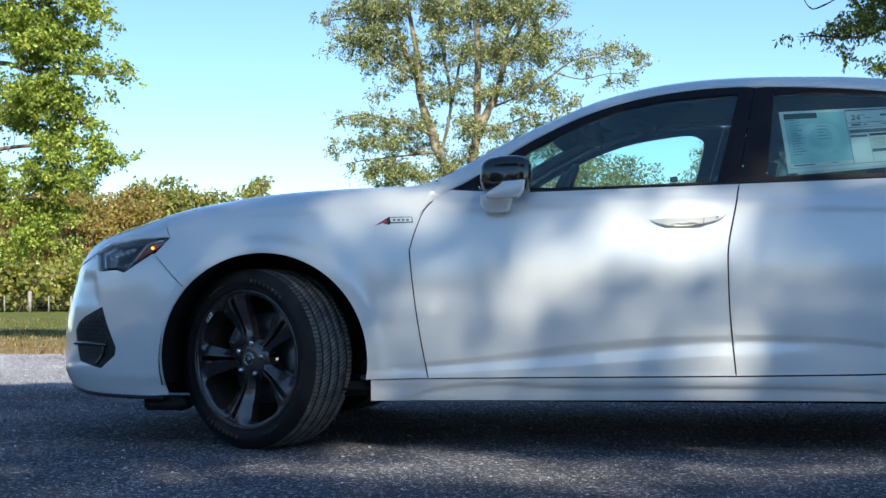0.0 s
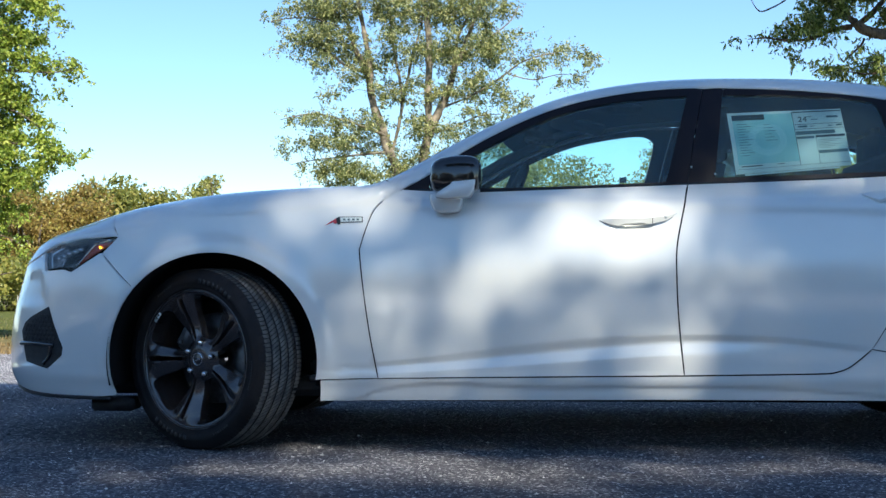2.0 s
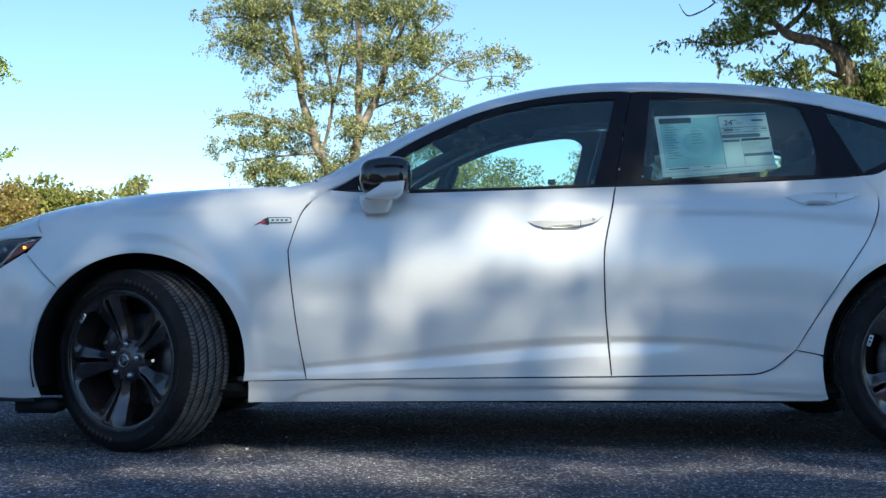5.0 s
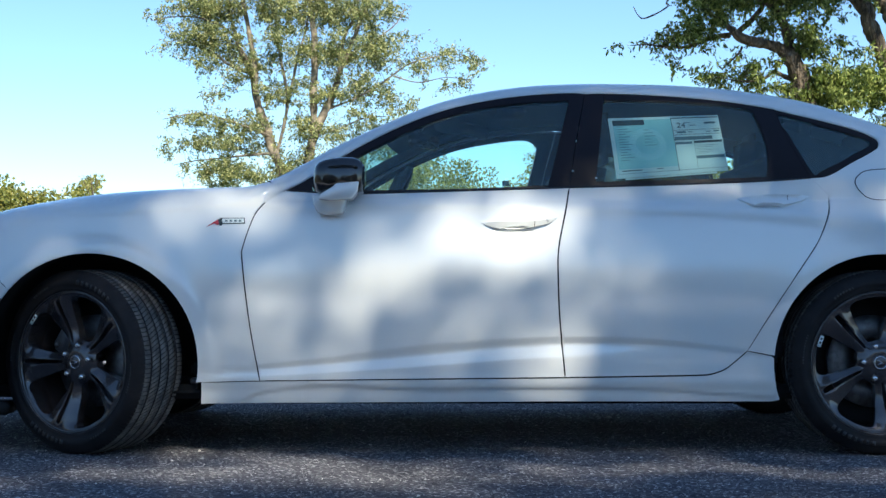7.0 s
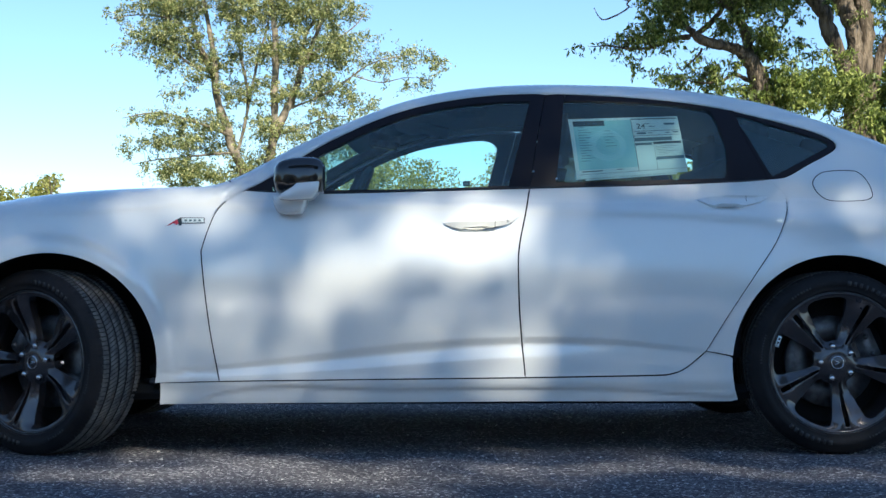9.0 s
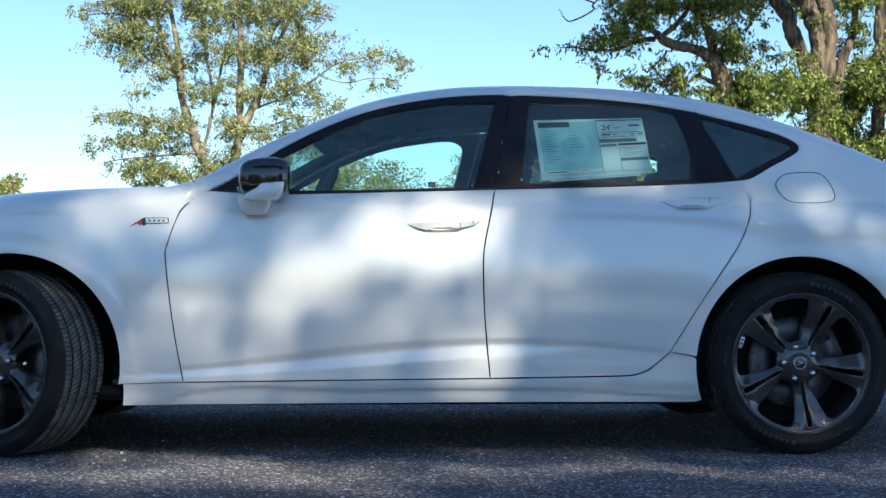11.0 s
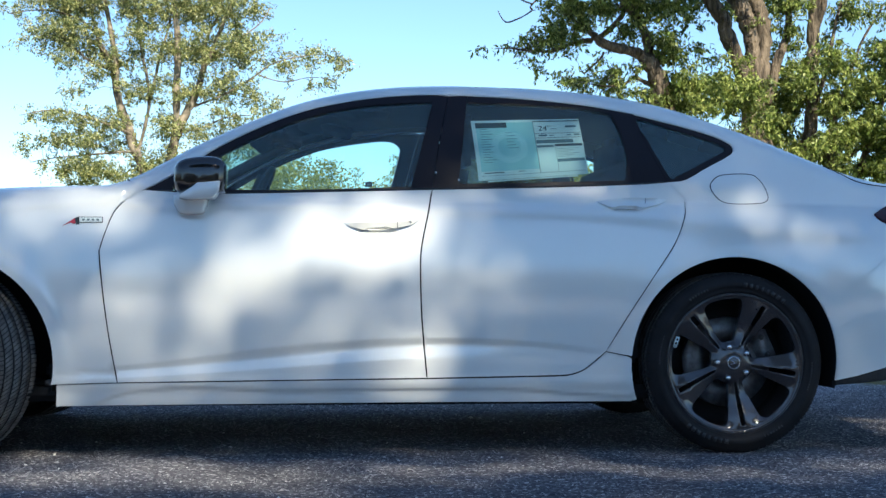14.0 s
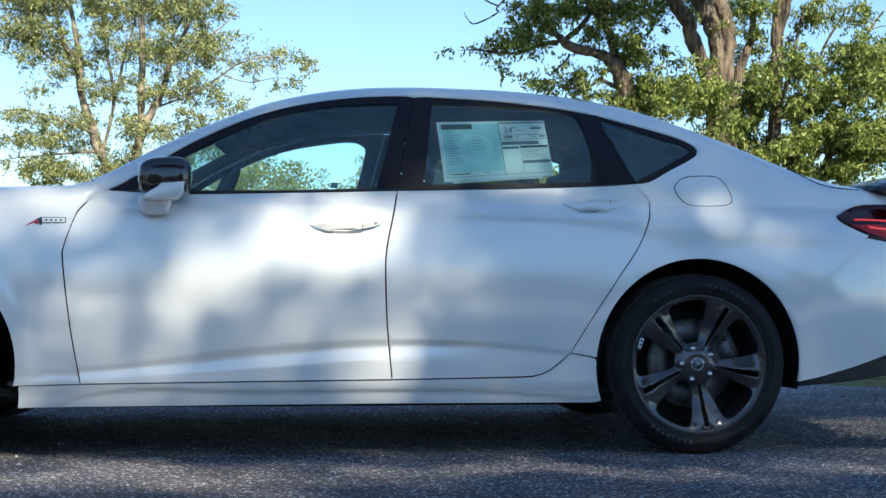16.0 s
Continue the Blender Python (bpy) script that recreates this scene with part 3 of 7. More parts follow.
    sill = panel("side_sill", sill_top + r_low[::-1] + [(1.040, 0.191), (0.226, 0.191), (-0.795, 0.185), (-1.035, 0.183)], PAINT, car, "white side sill", side, step=0.014)
    # rear quarter, up the roof pillar
    c_line = [(x, float(top_line(x)) - 2e-4) for x in np.linspace(-0.80, 2.44, 132)]
    trim_back = curve_through([(1.060, 1.298), (1.283, 1.243), (1.411, 1.206), (1.472, 1.178), (1.491, 1.158), (1.484, 1.138), (1.450, 1.115), (1.364, 1.071), (1.300, 1.035), (1.262, 1.020), (1.207, 1.014)], 5)
    rail_low = curve_through([(-0.742, 0.960), (-0.643, 1.016), (-0.501, 1.113), (-0.356, 1.194), (-0.208, 1.261), (-0.058, 1.307), (0.116, 1.339), (0.290, 1.354), (0.465, 1.353), (0.682, 1.343), (0.898, 1.323), (1.060, 1.298)], 5)
    lamp_edge = curve_through([(2.34, 0.961), (2.189, 0.955), (2.109, 0.935), (2.045, 0.908), (2.030, 0.898), (2.045, 0.872), (2.105, 0.841), (2.145, 0.826)], 4)
    r_arc = arc(AXLE, ARCH_R, 0.361)
    seam = [(2.133, 0.815), (2.027, 0.725), (1.903, 0.628), (1.773, 0.5335)]
    tail_edge = [(2.44, 0.99), (2.44, 0.962)]
    panel("body_side", c_line + tail_edge + lamp_edge + seam + [p for p in r_arc[::-1] if p[1] > 0.361 and (p[0] < AXLE or p[1] > 0.5375)] + [(1.032, 0.361)] + rear_edge + trim_back[::-1][1:] + [p for p in rail_low[::-1] if p[0] < 1.055] + [(-0.775, 0.985)],
          PAINT, car, "white body side with roof rail and rear quarter", side, arches=True, top=True, step=0.024, gap=0.0022)
    # rear bumper round the tail
    back = [(float(tail_x(z)) - 4e-4, z) for z in np.linspace(0.80, 0.42, 14)]
    low_arc = [p for p in arc(AXLE, ARCH_R, 0.268) if p[0] > 1.773 and p[1] < 0.530]
    panel("rear_bumper", [(2.133, 0.815), (2.225, 0.803), (2.40, 0.80)] + back + [(2.40, 0.415), (2.218, 0.364), (2.056, 0.320), (1.907, 0.284)] + low_arc[::-1] + seam[::-1], PAINT, car, "white rear bumper", side, arches=True, step=0.024, gap=0.0008)
    panel("rear_valance", [(2.47, 0.415), (2.40, 0.413), (2.218, 0.362), (2.056, 0.318), (1.907, 0.282), (1.818, 0.262), (1.818, 0.242), (2.032, 0.257), (2.20, 0.272), (2.45, 0.295)], PLASTIC, car, "black rear valance", side, inset=0.012)
    tail_lamp = panel("tail_lamp", [(2.45, 0.961)] + lamp_edge[:-1] + [(2.225, 0.806), (2.44, 0.80)], TAIL, car, "dark red tail lamp", side, inset=-0.004, lip=0.03, gap=0.003)
    panel("lower_lens", [(2.075, 0.862), (2.20, 0.868), (2.44, 0.866), (2.44, 0.806), (2.228, 0.812), (2.15, 0.833)], TAIL_LOW, tail_lamp, "clear red lower lens", side, inset=-0.0052, lip=0.004, gap=0, step=0.02)
    line_on([(2.10, 0.884), (2.16, 0.886), (2.30, 0.884), (2.42, 0.882)], 0.005, "light_bar", TAIL_BAR, tail_lamp, 0.003, side, "glowing red bar")
    line_on([(2.15, 0.858), (2.20, 0.852), (2.30, 0.848), (2.42, 0.846)], 0.008, "light_bar", TAIL_BAR, tail_lamp, 0.001, side, "glowing red bar")
    # window surround and glass
    front_glass = curve_through([(-0.640, 0.985), (-0.500, 1.079), (-0.355, 1.160), (-0.208, 1.229), (-0.058, 1.278), (0.115, 1.308)] + ([(0.325, 1.323)] if near else [(0.23, 1.318), (0.285, 1.300), (0.298, 1.265), (0.275, 1.15)]), 5)
    front_sill = curve_through([(0.229, 0.984), (-0.145, 0.970), (-0.444, 0.966), (-0.600, 0.970)], 4)
    rear_glass = curve_through([(0.458, 1.324), (0.679, 1.321), (0.896, 1.308), (1.010, 1.289)], 4) + curve_through([(1.020, 1.280), (1.037, 1.230), (1.056, 1.134), (1.052, 1.060), (1.041, 1.020)], 4)
    rear_sill = curve_through([(1.030, 1.018), (0.753, 1.008), (0.407, 0.998)], 4)
    quarter_glass = curve_through([(1.115, 1.268), (1.279, 1.222), (1.438, 1.174), (1.460, 1.153), (1.440, 1.137), (1.296, 1.063), (1.240, 1.035), (1.222, 1.030), (1.190, 1.090), (1.150, 1.180)], 4, True)
    b_up = curve_through([(0.308, 0.974), (0.342, 1.156), (0.388, 1.350)], 6)
    q_up = curve_through([(1.207, 1.014), (1.170, 1.095), (1.138, 1.173), (1.108, 1.288)], 6)

    def ring(name, outer, inner, parent, mat, label):
        # a surround: the outer outline with the pane cut out, joined by a slit
        a = min(range(len(outer)), key=lambda i: (outer[i][0] - inner[0][0]) ** 2 + (outer[i][1] - inner[0][1]) ** 2)
        o = outer[a:] + outer[:a + 1]
        if sum(outer[i - 1][0] * outer[i][1] - outer[i][0] * outer[i - 1][1] for i in range(len(outer))) * sum(inner[i - 1][0] * inner[i][1] - inner[i][0] * inner[i - 1][1] for i in range(len(inner))) > 0:
            inner = [inner[0]] + inner[:0:-1]
        e = 2e-4
        return panel(name, o[:-1] + [(o[-1][0] + e, o[-1][1] + e)] + [(inner[0][0] + e, inner[0][1] + e)] + inner[1:] + [inner[0]], mat, parent, label, side, step=0.02, gap=0.0012, inset=0.003, lip=0.02)
    ring("window_frame", rail_low[:1] + [p for p in rail_low[1:] if p[0] < 0.384] + b_up[::-1] + bf[::-1][1:], front_glass + front_sill, front_door, TRIM, "black front window surround")
    ring("window_frame", b_up + [p for p in rail_low if 0.392 < p[0] < 1.05] + [(1.060, 1.298)] + q_up[::-1] + br[::-1][1:-1], rear_glass + rear_sill, rear_door, TRIM, "black rear window surround")
    ring("window_frame", q_up + [(1.090, 1.290)] + trim_back[1:-1], quarter_glass, car, TRIM, "black quarter window surround")
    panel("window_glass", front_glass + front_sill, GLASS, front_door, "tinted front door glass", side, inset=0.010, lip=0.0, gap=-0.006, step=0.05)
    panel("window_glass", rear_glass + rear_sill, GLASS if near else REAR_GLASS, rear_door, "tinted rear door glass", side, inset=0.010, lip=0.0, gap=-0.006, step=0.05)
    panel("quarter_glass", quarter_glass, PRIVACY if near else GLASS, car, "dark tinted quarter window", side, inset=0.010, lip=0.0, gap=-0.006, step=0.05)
    line_on(belt[2:-1], 0.0035, "belt_moulding", BLACK, car, 0.0, side)
    panel("cowl_corner", [(-0.870, 0.940), (-0.870, 0.978), (-0.835, 0.982), (-0.790, 1.000), (-0.745, 1.018), (-0.715, 0.995), (-0.735, 0.950), (-0.800, 0.930)], PAINT, car, "white corner below the windshield", side, inset=0.006, gap=0, step=0.02)
    line = np.linspace(-0.82, -0.03, 16)
    v, f2 = tube([(x, side * (float(half_width(x, float(top_line(x)) - 1e-4)) - 0.022), float(top_line(x)) - 0.026) for x in line], [0.026] * 16, 8)
    part_of("pillar_lining", mesh_from("pillar_lining", v, f2), CABIN, car, "dark lining of the windshield pillar")
    # inner shell, seen as the dark of the gaps
    hull_top = [(x, float(top_line(x)) - 0.05) for x in np.linspace(-2.0, -0.80, 24)]
    panel("inner_shell", hull_top + belt + [(1.25, 1.0), (1.70, 1.08), (2.30, 0.98), (2.36, 0.45), (1.85, 0.30)] + arc(AXLE, 0.42, 0.25)[::-1] + [(1.0, 0.20), (-1.0, 0.20)] + arc(-AXLE, 0.42, 0.25)[::-1] + [(-2.05, 0.24), (-2.18, 0.40), (-2.15, 0.65)],
          GAP, car, "dark inner shell", side, inset=0.048, lip=0.0, step=0.06, hollow=0.0)
    # door handles
    for door, pts, low in ((front_door, [(-0.018, 0.842), (0.06, 0.8435), (0.122, 0.844), (0.204, 0.849), (0.262, 0.864)], [(0.262, 0.864), (0.225, 0.838), (0.163, 0.825), (0.081, 0.816), (0.019, 0.826), (-0.018, 0.842)]),
                           (rear_door, [(0.921, 0.932), (1.00, 0.939), (1.066, 0.942), (1.13, 0.941), (1.195, 0.944)], [(1.195, 0.944), (1.160, 0.921), (1.080, 0.904), (1.016, 0.902), (0.965, 0.909), (0.921, 0.932)])):
        mid = 0.105 if pts[0][0] < 0.5 else 1.036
        under = [(p[0], p[1] + 0.010 * max(0.0, 1 - ((p[0] - mid) / 0.050) ** 4)) for p in curve_through(low, 8)[1:-1]]
        crest = np.array(curve_through(pts, 6))

        def swell(xs, zs, crest=crest):
            fall = np.clip((np.interp(xs, crest[:, 0], crest[:, 1]) - zs) / 0.026, 0, 1)
            return -(0.0015 + 0.019 * np.clip(np.minimum(xs - crest[0, 0], crest[-1, 0] - xs) / 0.05, 0, 1) * (1 - 0.60 * fall))
        panel("door_handle", curve_through(pts, 6) + under, PAINT, door, "body-coloured pull handle", side, inset=swell, lip=0.016, gap=0, step=0.010, hollow=0.0)
        xs, zs = np.full(5, mid + 0.070), np.linspace(*np.interp(mid + 0.070, crest[:, 0], crest[:, 1]) + np.array([-0.001, -0.021]), 5)
        seam, _ = skin(xs, zs, swell(xs, zs), side, 0.0)
        v, f2 = tube(seam, [0.0011] * 5, 6)
        part_of("handle_seam", mesh_from("handle_seam", v, f2), GAP, door, "fine joint in the handle")
    if near:
        p, nrm = skin(np.array([0.223]), np.array([0.851]), -0.0185, side, 0.0)
        bm = bmesh.new()
        bmesh.ops.create_cone(bm, cap_ends=True, segments=16, radius1=0.0065, radius2=0.006, depth=0.003, matrix=Matrix.Translation(p[0]) @ Matrix.Rotation(radians(90), 4, "X"))
        part("lock_cylinder", bm, PAINT, front_door, "small round lock cap")
        for dx, dz in ((0.3235, 1.037), (0.408, 1.010)):
            p, nrm = skin(np.array([dx]), np.array([dz]), -0.001, side)
            bm = bmesh.new()
            bmesh.ops.create_uvsphere(bm, u_segments=8, v_segments=6, radius=0.004, matrix=Matrix.Translation(p[0]))
            part("film_dot", bm, PAPER, front_door if dx < 0.36 else rear_door, "tiny white film dot")
        # fuel flap, seen by the joint round it
        flap = curve_through([(1.375, 0.998), (1.393, 1.027), (1.431, 1.045), (1.518, 1.051), (1.562, 1.043), (1.592, 1.008), (1.605, 0.964), (1.593, 0.943), (1.547, 0.934), (1.436, 0.934), (1.392, 0.961)], 6, True)
        line_on(flap + flap[:1], 0.0018, "fuel_flap_joint", GAP, car, 0.0004, side, "dark joint round the fuel flap")
        panel("fuel_flap", flap, PAINT, car, "white fuel flap", side, inset=-0.0008, lip=0.004, gap=0.0012, step=0.02)
    line_on([(1.890, 1.098), (1.944, 1.070), (1.986, 1.044), (2.032, 1.029), (2.102, 1.021), (2.20, 1.018)], 0.0028, "trunk_seam", GAP, car, 0.0, side, "dark trunk lid seam")
    if near:
        panel("pillar_trim", [(1.06, 1.02), (1.22, 1.0), (1.46, 1.08), (1.50, 1.15), (1.12, 1.28), (1.08, 1.28)], CABIN, car, "black pillar trim behind the quarter glass", side, inset=0.075, lip=0.01, step=0.05)

# badge on the fender: a red and dark slanted wedge and a bright bar
badge = panel("fender_badge", [(-0.964, 0.8585), (-0.875, 0.8585), (-0.874, 0.8385), (-0.960, 0.8365)], INK, car, "bright bar badge with a red wedge", -1, inset=-0.003, lip=0.004, gap=0, step=0.02)
panel("bar_face", [(-0.957, 0.8560), (-0.8775, 0.8562), (-0.8768, 0.8410), (-0.955, 0.8392)], PAPER, badge, "pale bar face", -1, inset=-0.0036, lip=0.001, gap=0, step=0.02)
panel("wedge", [(-1.014, 0.826), (-0.972, 0.853), (-0.962, 0.857), (-0.966, 0.838), (-0.975, 0.832), (-0.985, 0.838)], RED, badge, "red wedge", -1, inset=-0.004, lip=0.005, gap=0, step=0.02)
panel("wedge_foot", [(-0.972, 0.853), (-0.962, 0.857), (-0.956, 0.832), (-0.966, 0.830)], INK, badge, "dark wedge leg", -1, inset=-0.0045, lip=0.005, gap=0, step=0.02)
for k in range(4):
    x = -0.946 + 0.0165 * k
    panel("bar_lettering", [(x, 0.8515), (x + 0.009, 0.8511), (x + 0.009, 0.8448), (x, 0.8444)], GREYINK, badge, "", -1, inset=-0.0042, lip=0.001, gap=0, step=0.02)

# boot spoiler, lip and underside
verts, faces = [], []
wing = [(2.205, 1.018), (2.43, 1.016), (2.475, 1.085), (2.44, 1.094), (2.30, 1.068), (2.235, 1.046)]
rows_y = np.linspace(-0.68, 0.68, 25)
for y in rows_y:
    k = 0.25 + 0.75 * (1 - abs(y / 0.68) ** 8)
    verts += [(2.34 + (x - 2.34) * k, y, 1.016 + (z - 1.016) * k) for x, z in wing]
for i in range(len(rows_y) - 1):
    faces += [(i * 6 + k, i * 6 + (k + 1) % 6, (i + 1) * 6 + (k + 1) % 6, (i + 1) * 6 + k) for k in range(6)]
faces += [tuple(range(6)), tuple(range(len(verts) - 6, len(verts)))[::-1]]
part_of("boot_spoiler", mesh_from("boot_spoiler", verts, faces), BLACK, car, "gloss black boot lip spoiler", False)
# tray and side floors hang low, unseen, to block light under the car
part("underbody", box_bm((2.36, 1.15, 0.10), (0.11, 0.175, 0.190), 0.04), GAP, car, "dark underbody tray")
for y in (-0.64, 0.64):
    part("sill_floor", box_bm((2.36, 0.50, 0.05), (0.0, y, 0.225), 0.02), GAP, car, "dark floor beside the tray")
part("subframe", box_bm((1.0, 0.9, 0.11), (1.45, 0, 0.245), 0.03), PLASTIC, car, "dark underbody tray")
part("engine_tray", box_bm((0.56, 1.0, 0.05), (-1.30, 0.02, 0.225), 0.02), PLASTIC, car, "dark tray between the front wheels")
part("underbody_nose", box_bm((0.62, 1.0, 0.08), (-1.86, 0, 0.215), 0.02), PLASTIC, car, "dark nose undertray")
part("bulkhead", box_bm((0.3, 1.3, 0.45), (2.25, 0, 0.60), 0.05), GAP, car, "dark tail structure")
for y in (-0.78, 0.78):
    part("tyre_deflector", box_bm((0.16, 0.14, 0.05), (-1.86, y * 0.90, 0.155), 0.008), PLASTIC, car, "black flap ahead of the tyre")
    part("sill_bracket", box_bm((0.035, 0.05, 0.022), (-1.062, y * 1.10, 0.265), 0.004), STEEL, car, "small grey bracket in the wheel opening")
    for ax in (-AXLE, AXLE):
        prof = [(0.398, math.copysign(0.925, y)), (0.402, math.copysign(0.80, y)), (0.405, math.copysign(0.62, y)), (0.30, math.copysign(0.58, y)), (0.02, math.copysign(0.57, y))]
        angles = np.radians(np.linspace(-14, 194, 34))
        v = [(r * math.cos(q) + ax, w, r * math.sin(q) + AXLE_Z) for q in angles for r, w in prof]
        n = len(prof)
        f2 = [(k * n + i, k * n + i + 1, (k + 1) * n + i + 1, (k + 1) * n + i) for k in range(len(angles) - 1) for i in range(n - 1)]
        part_of("wheel_liner", mesh_from("wheel_liner", v, f2), GAP, car, "black wheel-arch liner")

# ---- wheels ----
RT, RIM_R = 0.338, 0.2595


def tyre_mesh():
    """The tyre, with ribs, grooves and shoulder blocks, its outer face toward -y."""
    half = [(0.250, -0.098), (0.2575, -0.112), (0.264, -0.1195), (0.2655, -0.1215), (0.268, -0.1210), (0.282, -0.1245), (0.283, -0.1255), (0.300, -0.1258), (0.3012, -0.1245), (0.315, -0.1205), (0.316, -0.1195), (0.326, -0.1135), (0.3315, -0.106)]
    ribs = [-0.100, -0.072, -0.071, -0.065, -0.064, -0.026, -0.025, -0.019, -0.018]
    deep = [0, 0, 1, 1, 0, 0, 1, 1, 0]
    prof = list(half)
    for y, d in zip(ribs, deep):
        prof.append((RT - 0.30 * y * y - 0.009 * d, y))
    prof += [(r, -y) for r, y in prof[::-1]]
    steps, n = 640, len(prof)
    verts, faces = [], []
    for k in range(steps):
        w = 2 * math.pi * k / steps
        for i, (r, y) in enumerate(prof):
            rr = r
            if r > 0.325 and abs(y) < 0.112:
                # cross cuts: deep and shallow by turns in the shoulders, slanted in the ribs
                if abs(y) > 0.073 and k % 10 in (0, 5):
                    rr -= 0.007 if k % 10 == 0 else 0.003
                elif 0.026 < abs(y) < 0.063 and (k + (3 if y > 0 else 0)) % 5 == 1:
                    rr -= 0.003
                elif abs(y) < 0.016 and k % 5 == 2:
                    rr -= 0.003
            twist = 1.5 * y if abs(y) < 0.064 else 0.096 * (1 if y > 0 else -1) + 0.25 * (y - 0.064 * (1 if y > 0 else -1))
            verts.append((rr * math.cos(w + twist), y, max(rr * math.sin(w + twist), -0.3335)))
    for k in range(steps):
        m = (k + 1) % steps
        for i in range(n - 1):
            faces.append((k * n + i, m * n + i, m * n + i + 1, k * n + i + 1))
    me = mesh_from("tyre", verts, faces)
    me.materials.append(RUBBER)
    me.materials.append(TREAD)
    # groove floors and cuts get the darker rubber, painting in their shade
    low = [RT - 0.30 * y * y - 0.002 > r for r, y in prof]
    idx = []
    for q in range(len(faces)):
        i, k = q % (n - 1), q // (n - 1)
        cut = low[i] or low[i + 1]
        y = (prof[i][1] + prof[i + 1][1]) / 2
        if abs(y) > 0.072:
            cut = cut or k % 10 == 0 or k % 10 == 5 and abs(y) < 0.09
        else:
            cut = cut or (k + (3 if y > 0 else 0)) % 5 == 1
        idx.append(1 if 11 <= i <= n - 13 and not cut else 0)
    me.polygons.foreach_set("material_index", idx)
    return me


def rim_barrel():
    prof = [(0.240, -0.100), (RIM_R, -0.110), (RIM_R - 0.0015, -0.1145), (RIM_R - 0.005, -0.1165), (RIM_R - 0.009, -0.1150), (RIM_R - 0.012, -0.1110), (0.2475, -0.1060), (0.2455, -0.0920), (0.236, -0.02), (0.226, 0.09), (0.248, 0.10)]
    v, f2 = lathe(prof, 96)
    return mesh_from("barrel", v, [q[::-1] for q in f2])


def rim_face(r, a):
    """How far out a wheel's face stands at a radius and at an angle (degrees) from the middle of a twin spoke."""
    y = -0.094 + 0.011 * ease(np.clip((r - 0.035) / 0.05, 0, 1)) - 0.028 * ease(np.clip((r - 0.11) / 0.125, 0, 1))
    facet = ease(np.clip((r - 0.055) / 0.04, 0, 1)) * (1 - ease(np.clip((r - 0.215) / 0.035, 0, 1)))
    return y + facet * (0.017 * np.clip((a - 5) / 14, 0, 1) + 0.013 * np.clip((-4.5 - a) / 9, 0, 1))


def spoke_mesh():
    """A fifth of the wheel's face: a broad spoke and its slim mate with the slot between, out to the flange."""
    half, mid, r0, r1 = 20.0, 38.5, 0.080, 0.2405

    def window(side):
        # half of the opening between two twin spokes, from its hub end to its flange end
        out = []
        for q in np.radians(np.linspace(-90, 90, 34)):
            c, s = math.cos(q), math.sin(q)
            out.append(((r0 + r1) / 2 + (r1 - r0) / 2 * math.copysign(abs(s) ** 0.36, s), mid - half * abs(c) ** 0.3 if side > 0 else mid - 72 + half * abs(c) ** 0.3))
        return out
    rim_arc = [(0.2525, a) for a in np.linspace(mid - 72, mid, 25)]
    hub_arc = [(0.030, a) for a in np.linspace(mid, mid - 72, 13)]
    slot = []
    for q in np.linspace(0, 2 * math.pi, 44, endpoint=False):
        c, s = math.cos(q), math.sin(q)
        r = 0.1545 + 0.082 * math.copysign(abs(c) ** 0.4, c)
        slot.append((r, math.degrees((0.0050 + 0.038 * (r - 0.073)) * math.copysign(abs(s) ** 0.35, s) / r)))

    def flat(pts):
        return [Vector((r * math.cos(radians(a)), r * math.sin(radians(a)))) for r, a in pts]
    outer = flat(window(-1) + rim_arc + window(1)[::-1] + hub_arc)
    hole = flat(slot)
    P, H = np.array([tuple(p) for p in outer]), np.array([tuple(p) for p in hole])

    def measure_to(poly, q):
        hit, near = np.zeros(len(q), bool), np.full(len(q), 9.0)
        for k in range(len(poly)):
            a, b = poly[k - 1], poly[k]
            with np.errstate(divide="ignore", invalid="ignore"):
                hit ^= ((a[1] > q[:, 1]) != (b[1] > q[:, 1])) & (q[:, 0] < (b[0] - a[0]) * (q[:, 1] - a[1]) / (b[1] - a[1] if b[1] != a[1] else 1e-12) + a[0])
            d = b - a
            u = np.clip(((q - a) @ d) / (d @ d + 1e-12), 0, 1)
            near = np.minimum(near, np.hypot(*(q - a - u[:, None] * d).T))
        return hit, near
    gx, gz = np.meshgrid(np.arange(-0.02, 0.256, 0.0055), np.arange(-0.16, 0.20, 0.0055))
    grid = np.c_[gx.ravel(), gz.ravel()]
    rings = []
    for poly, sign in ((P, 1), (H, -1)):
        d = np.roll(poly, -1, 0) - np.roll(poly, 1, 0)
        nrm = np.c_[-d[:, 1], d[:, 0]] / (np.linalg.norm(d, axis=1, keepdims=True) + 1e-9)
        turn = np.sign(np.sum(np.roll(poly, 1, 0)[:, 0] * poly[:, 1] - poly[:, 0] * np.roll(poly, 1, 0)[:, 1]))
        rings += [poly + nrm * turn * sign * k for k in (0.0012, 0.0028)]
    q = np.vstack([grid, *rings])
    (in_o, near_o), (in_h, near_h) = measure_to(P, q), measure_to(H, q)
    near = np.minimum(near_o, near_h)
    least = np.r_[np.full(len(grid), 0.0045), np.full(len(q) - len(grid), 0.0009)]
    pts = np.vstack([P, H, q[in_o & ~in_h & (near > least)]])
    n, m = len(P), len(H)
    edges = [(k, (k + 1) % n) for k in range(n)] + [(n + k, n + (k + 1) % m) for k in range(m)]
    cdt = delaunay_2d_cdt([Vector(p) for p in pts], edges, [], 0, 1e-6)
    v2 = np.array([tuple(v) for v in cdt[0]])
    tris = [tuple(f) for f in cdt[2]]
    mid_pts = np.array([v2[list(t)].mean(0) for t in tris])
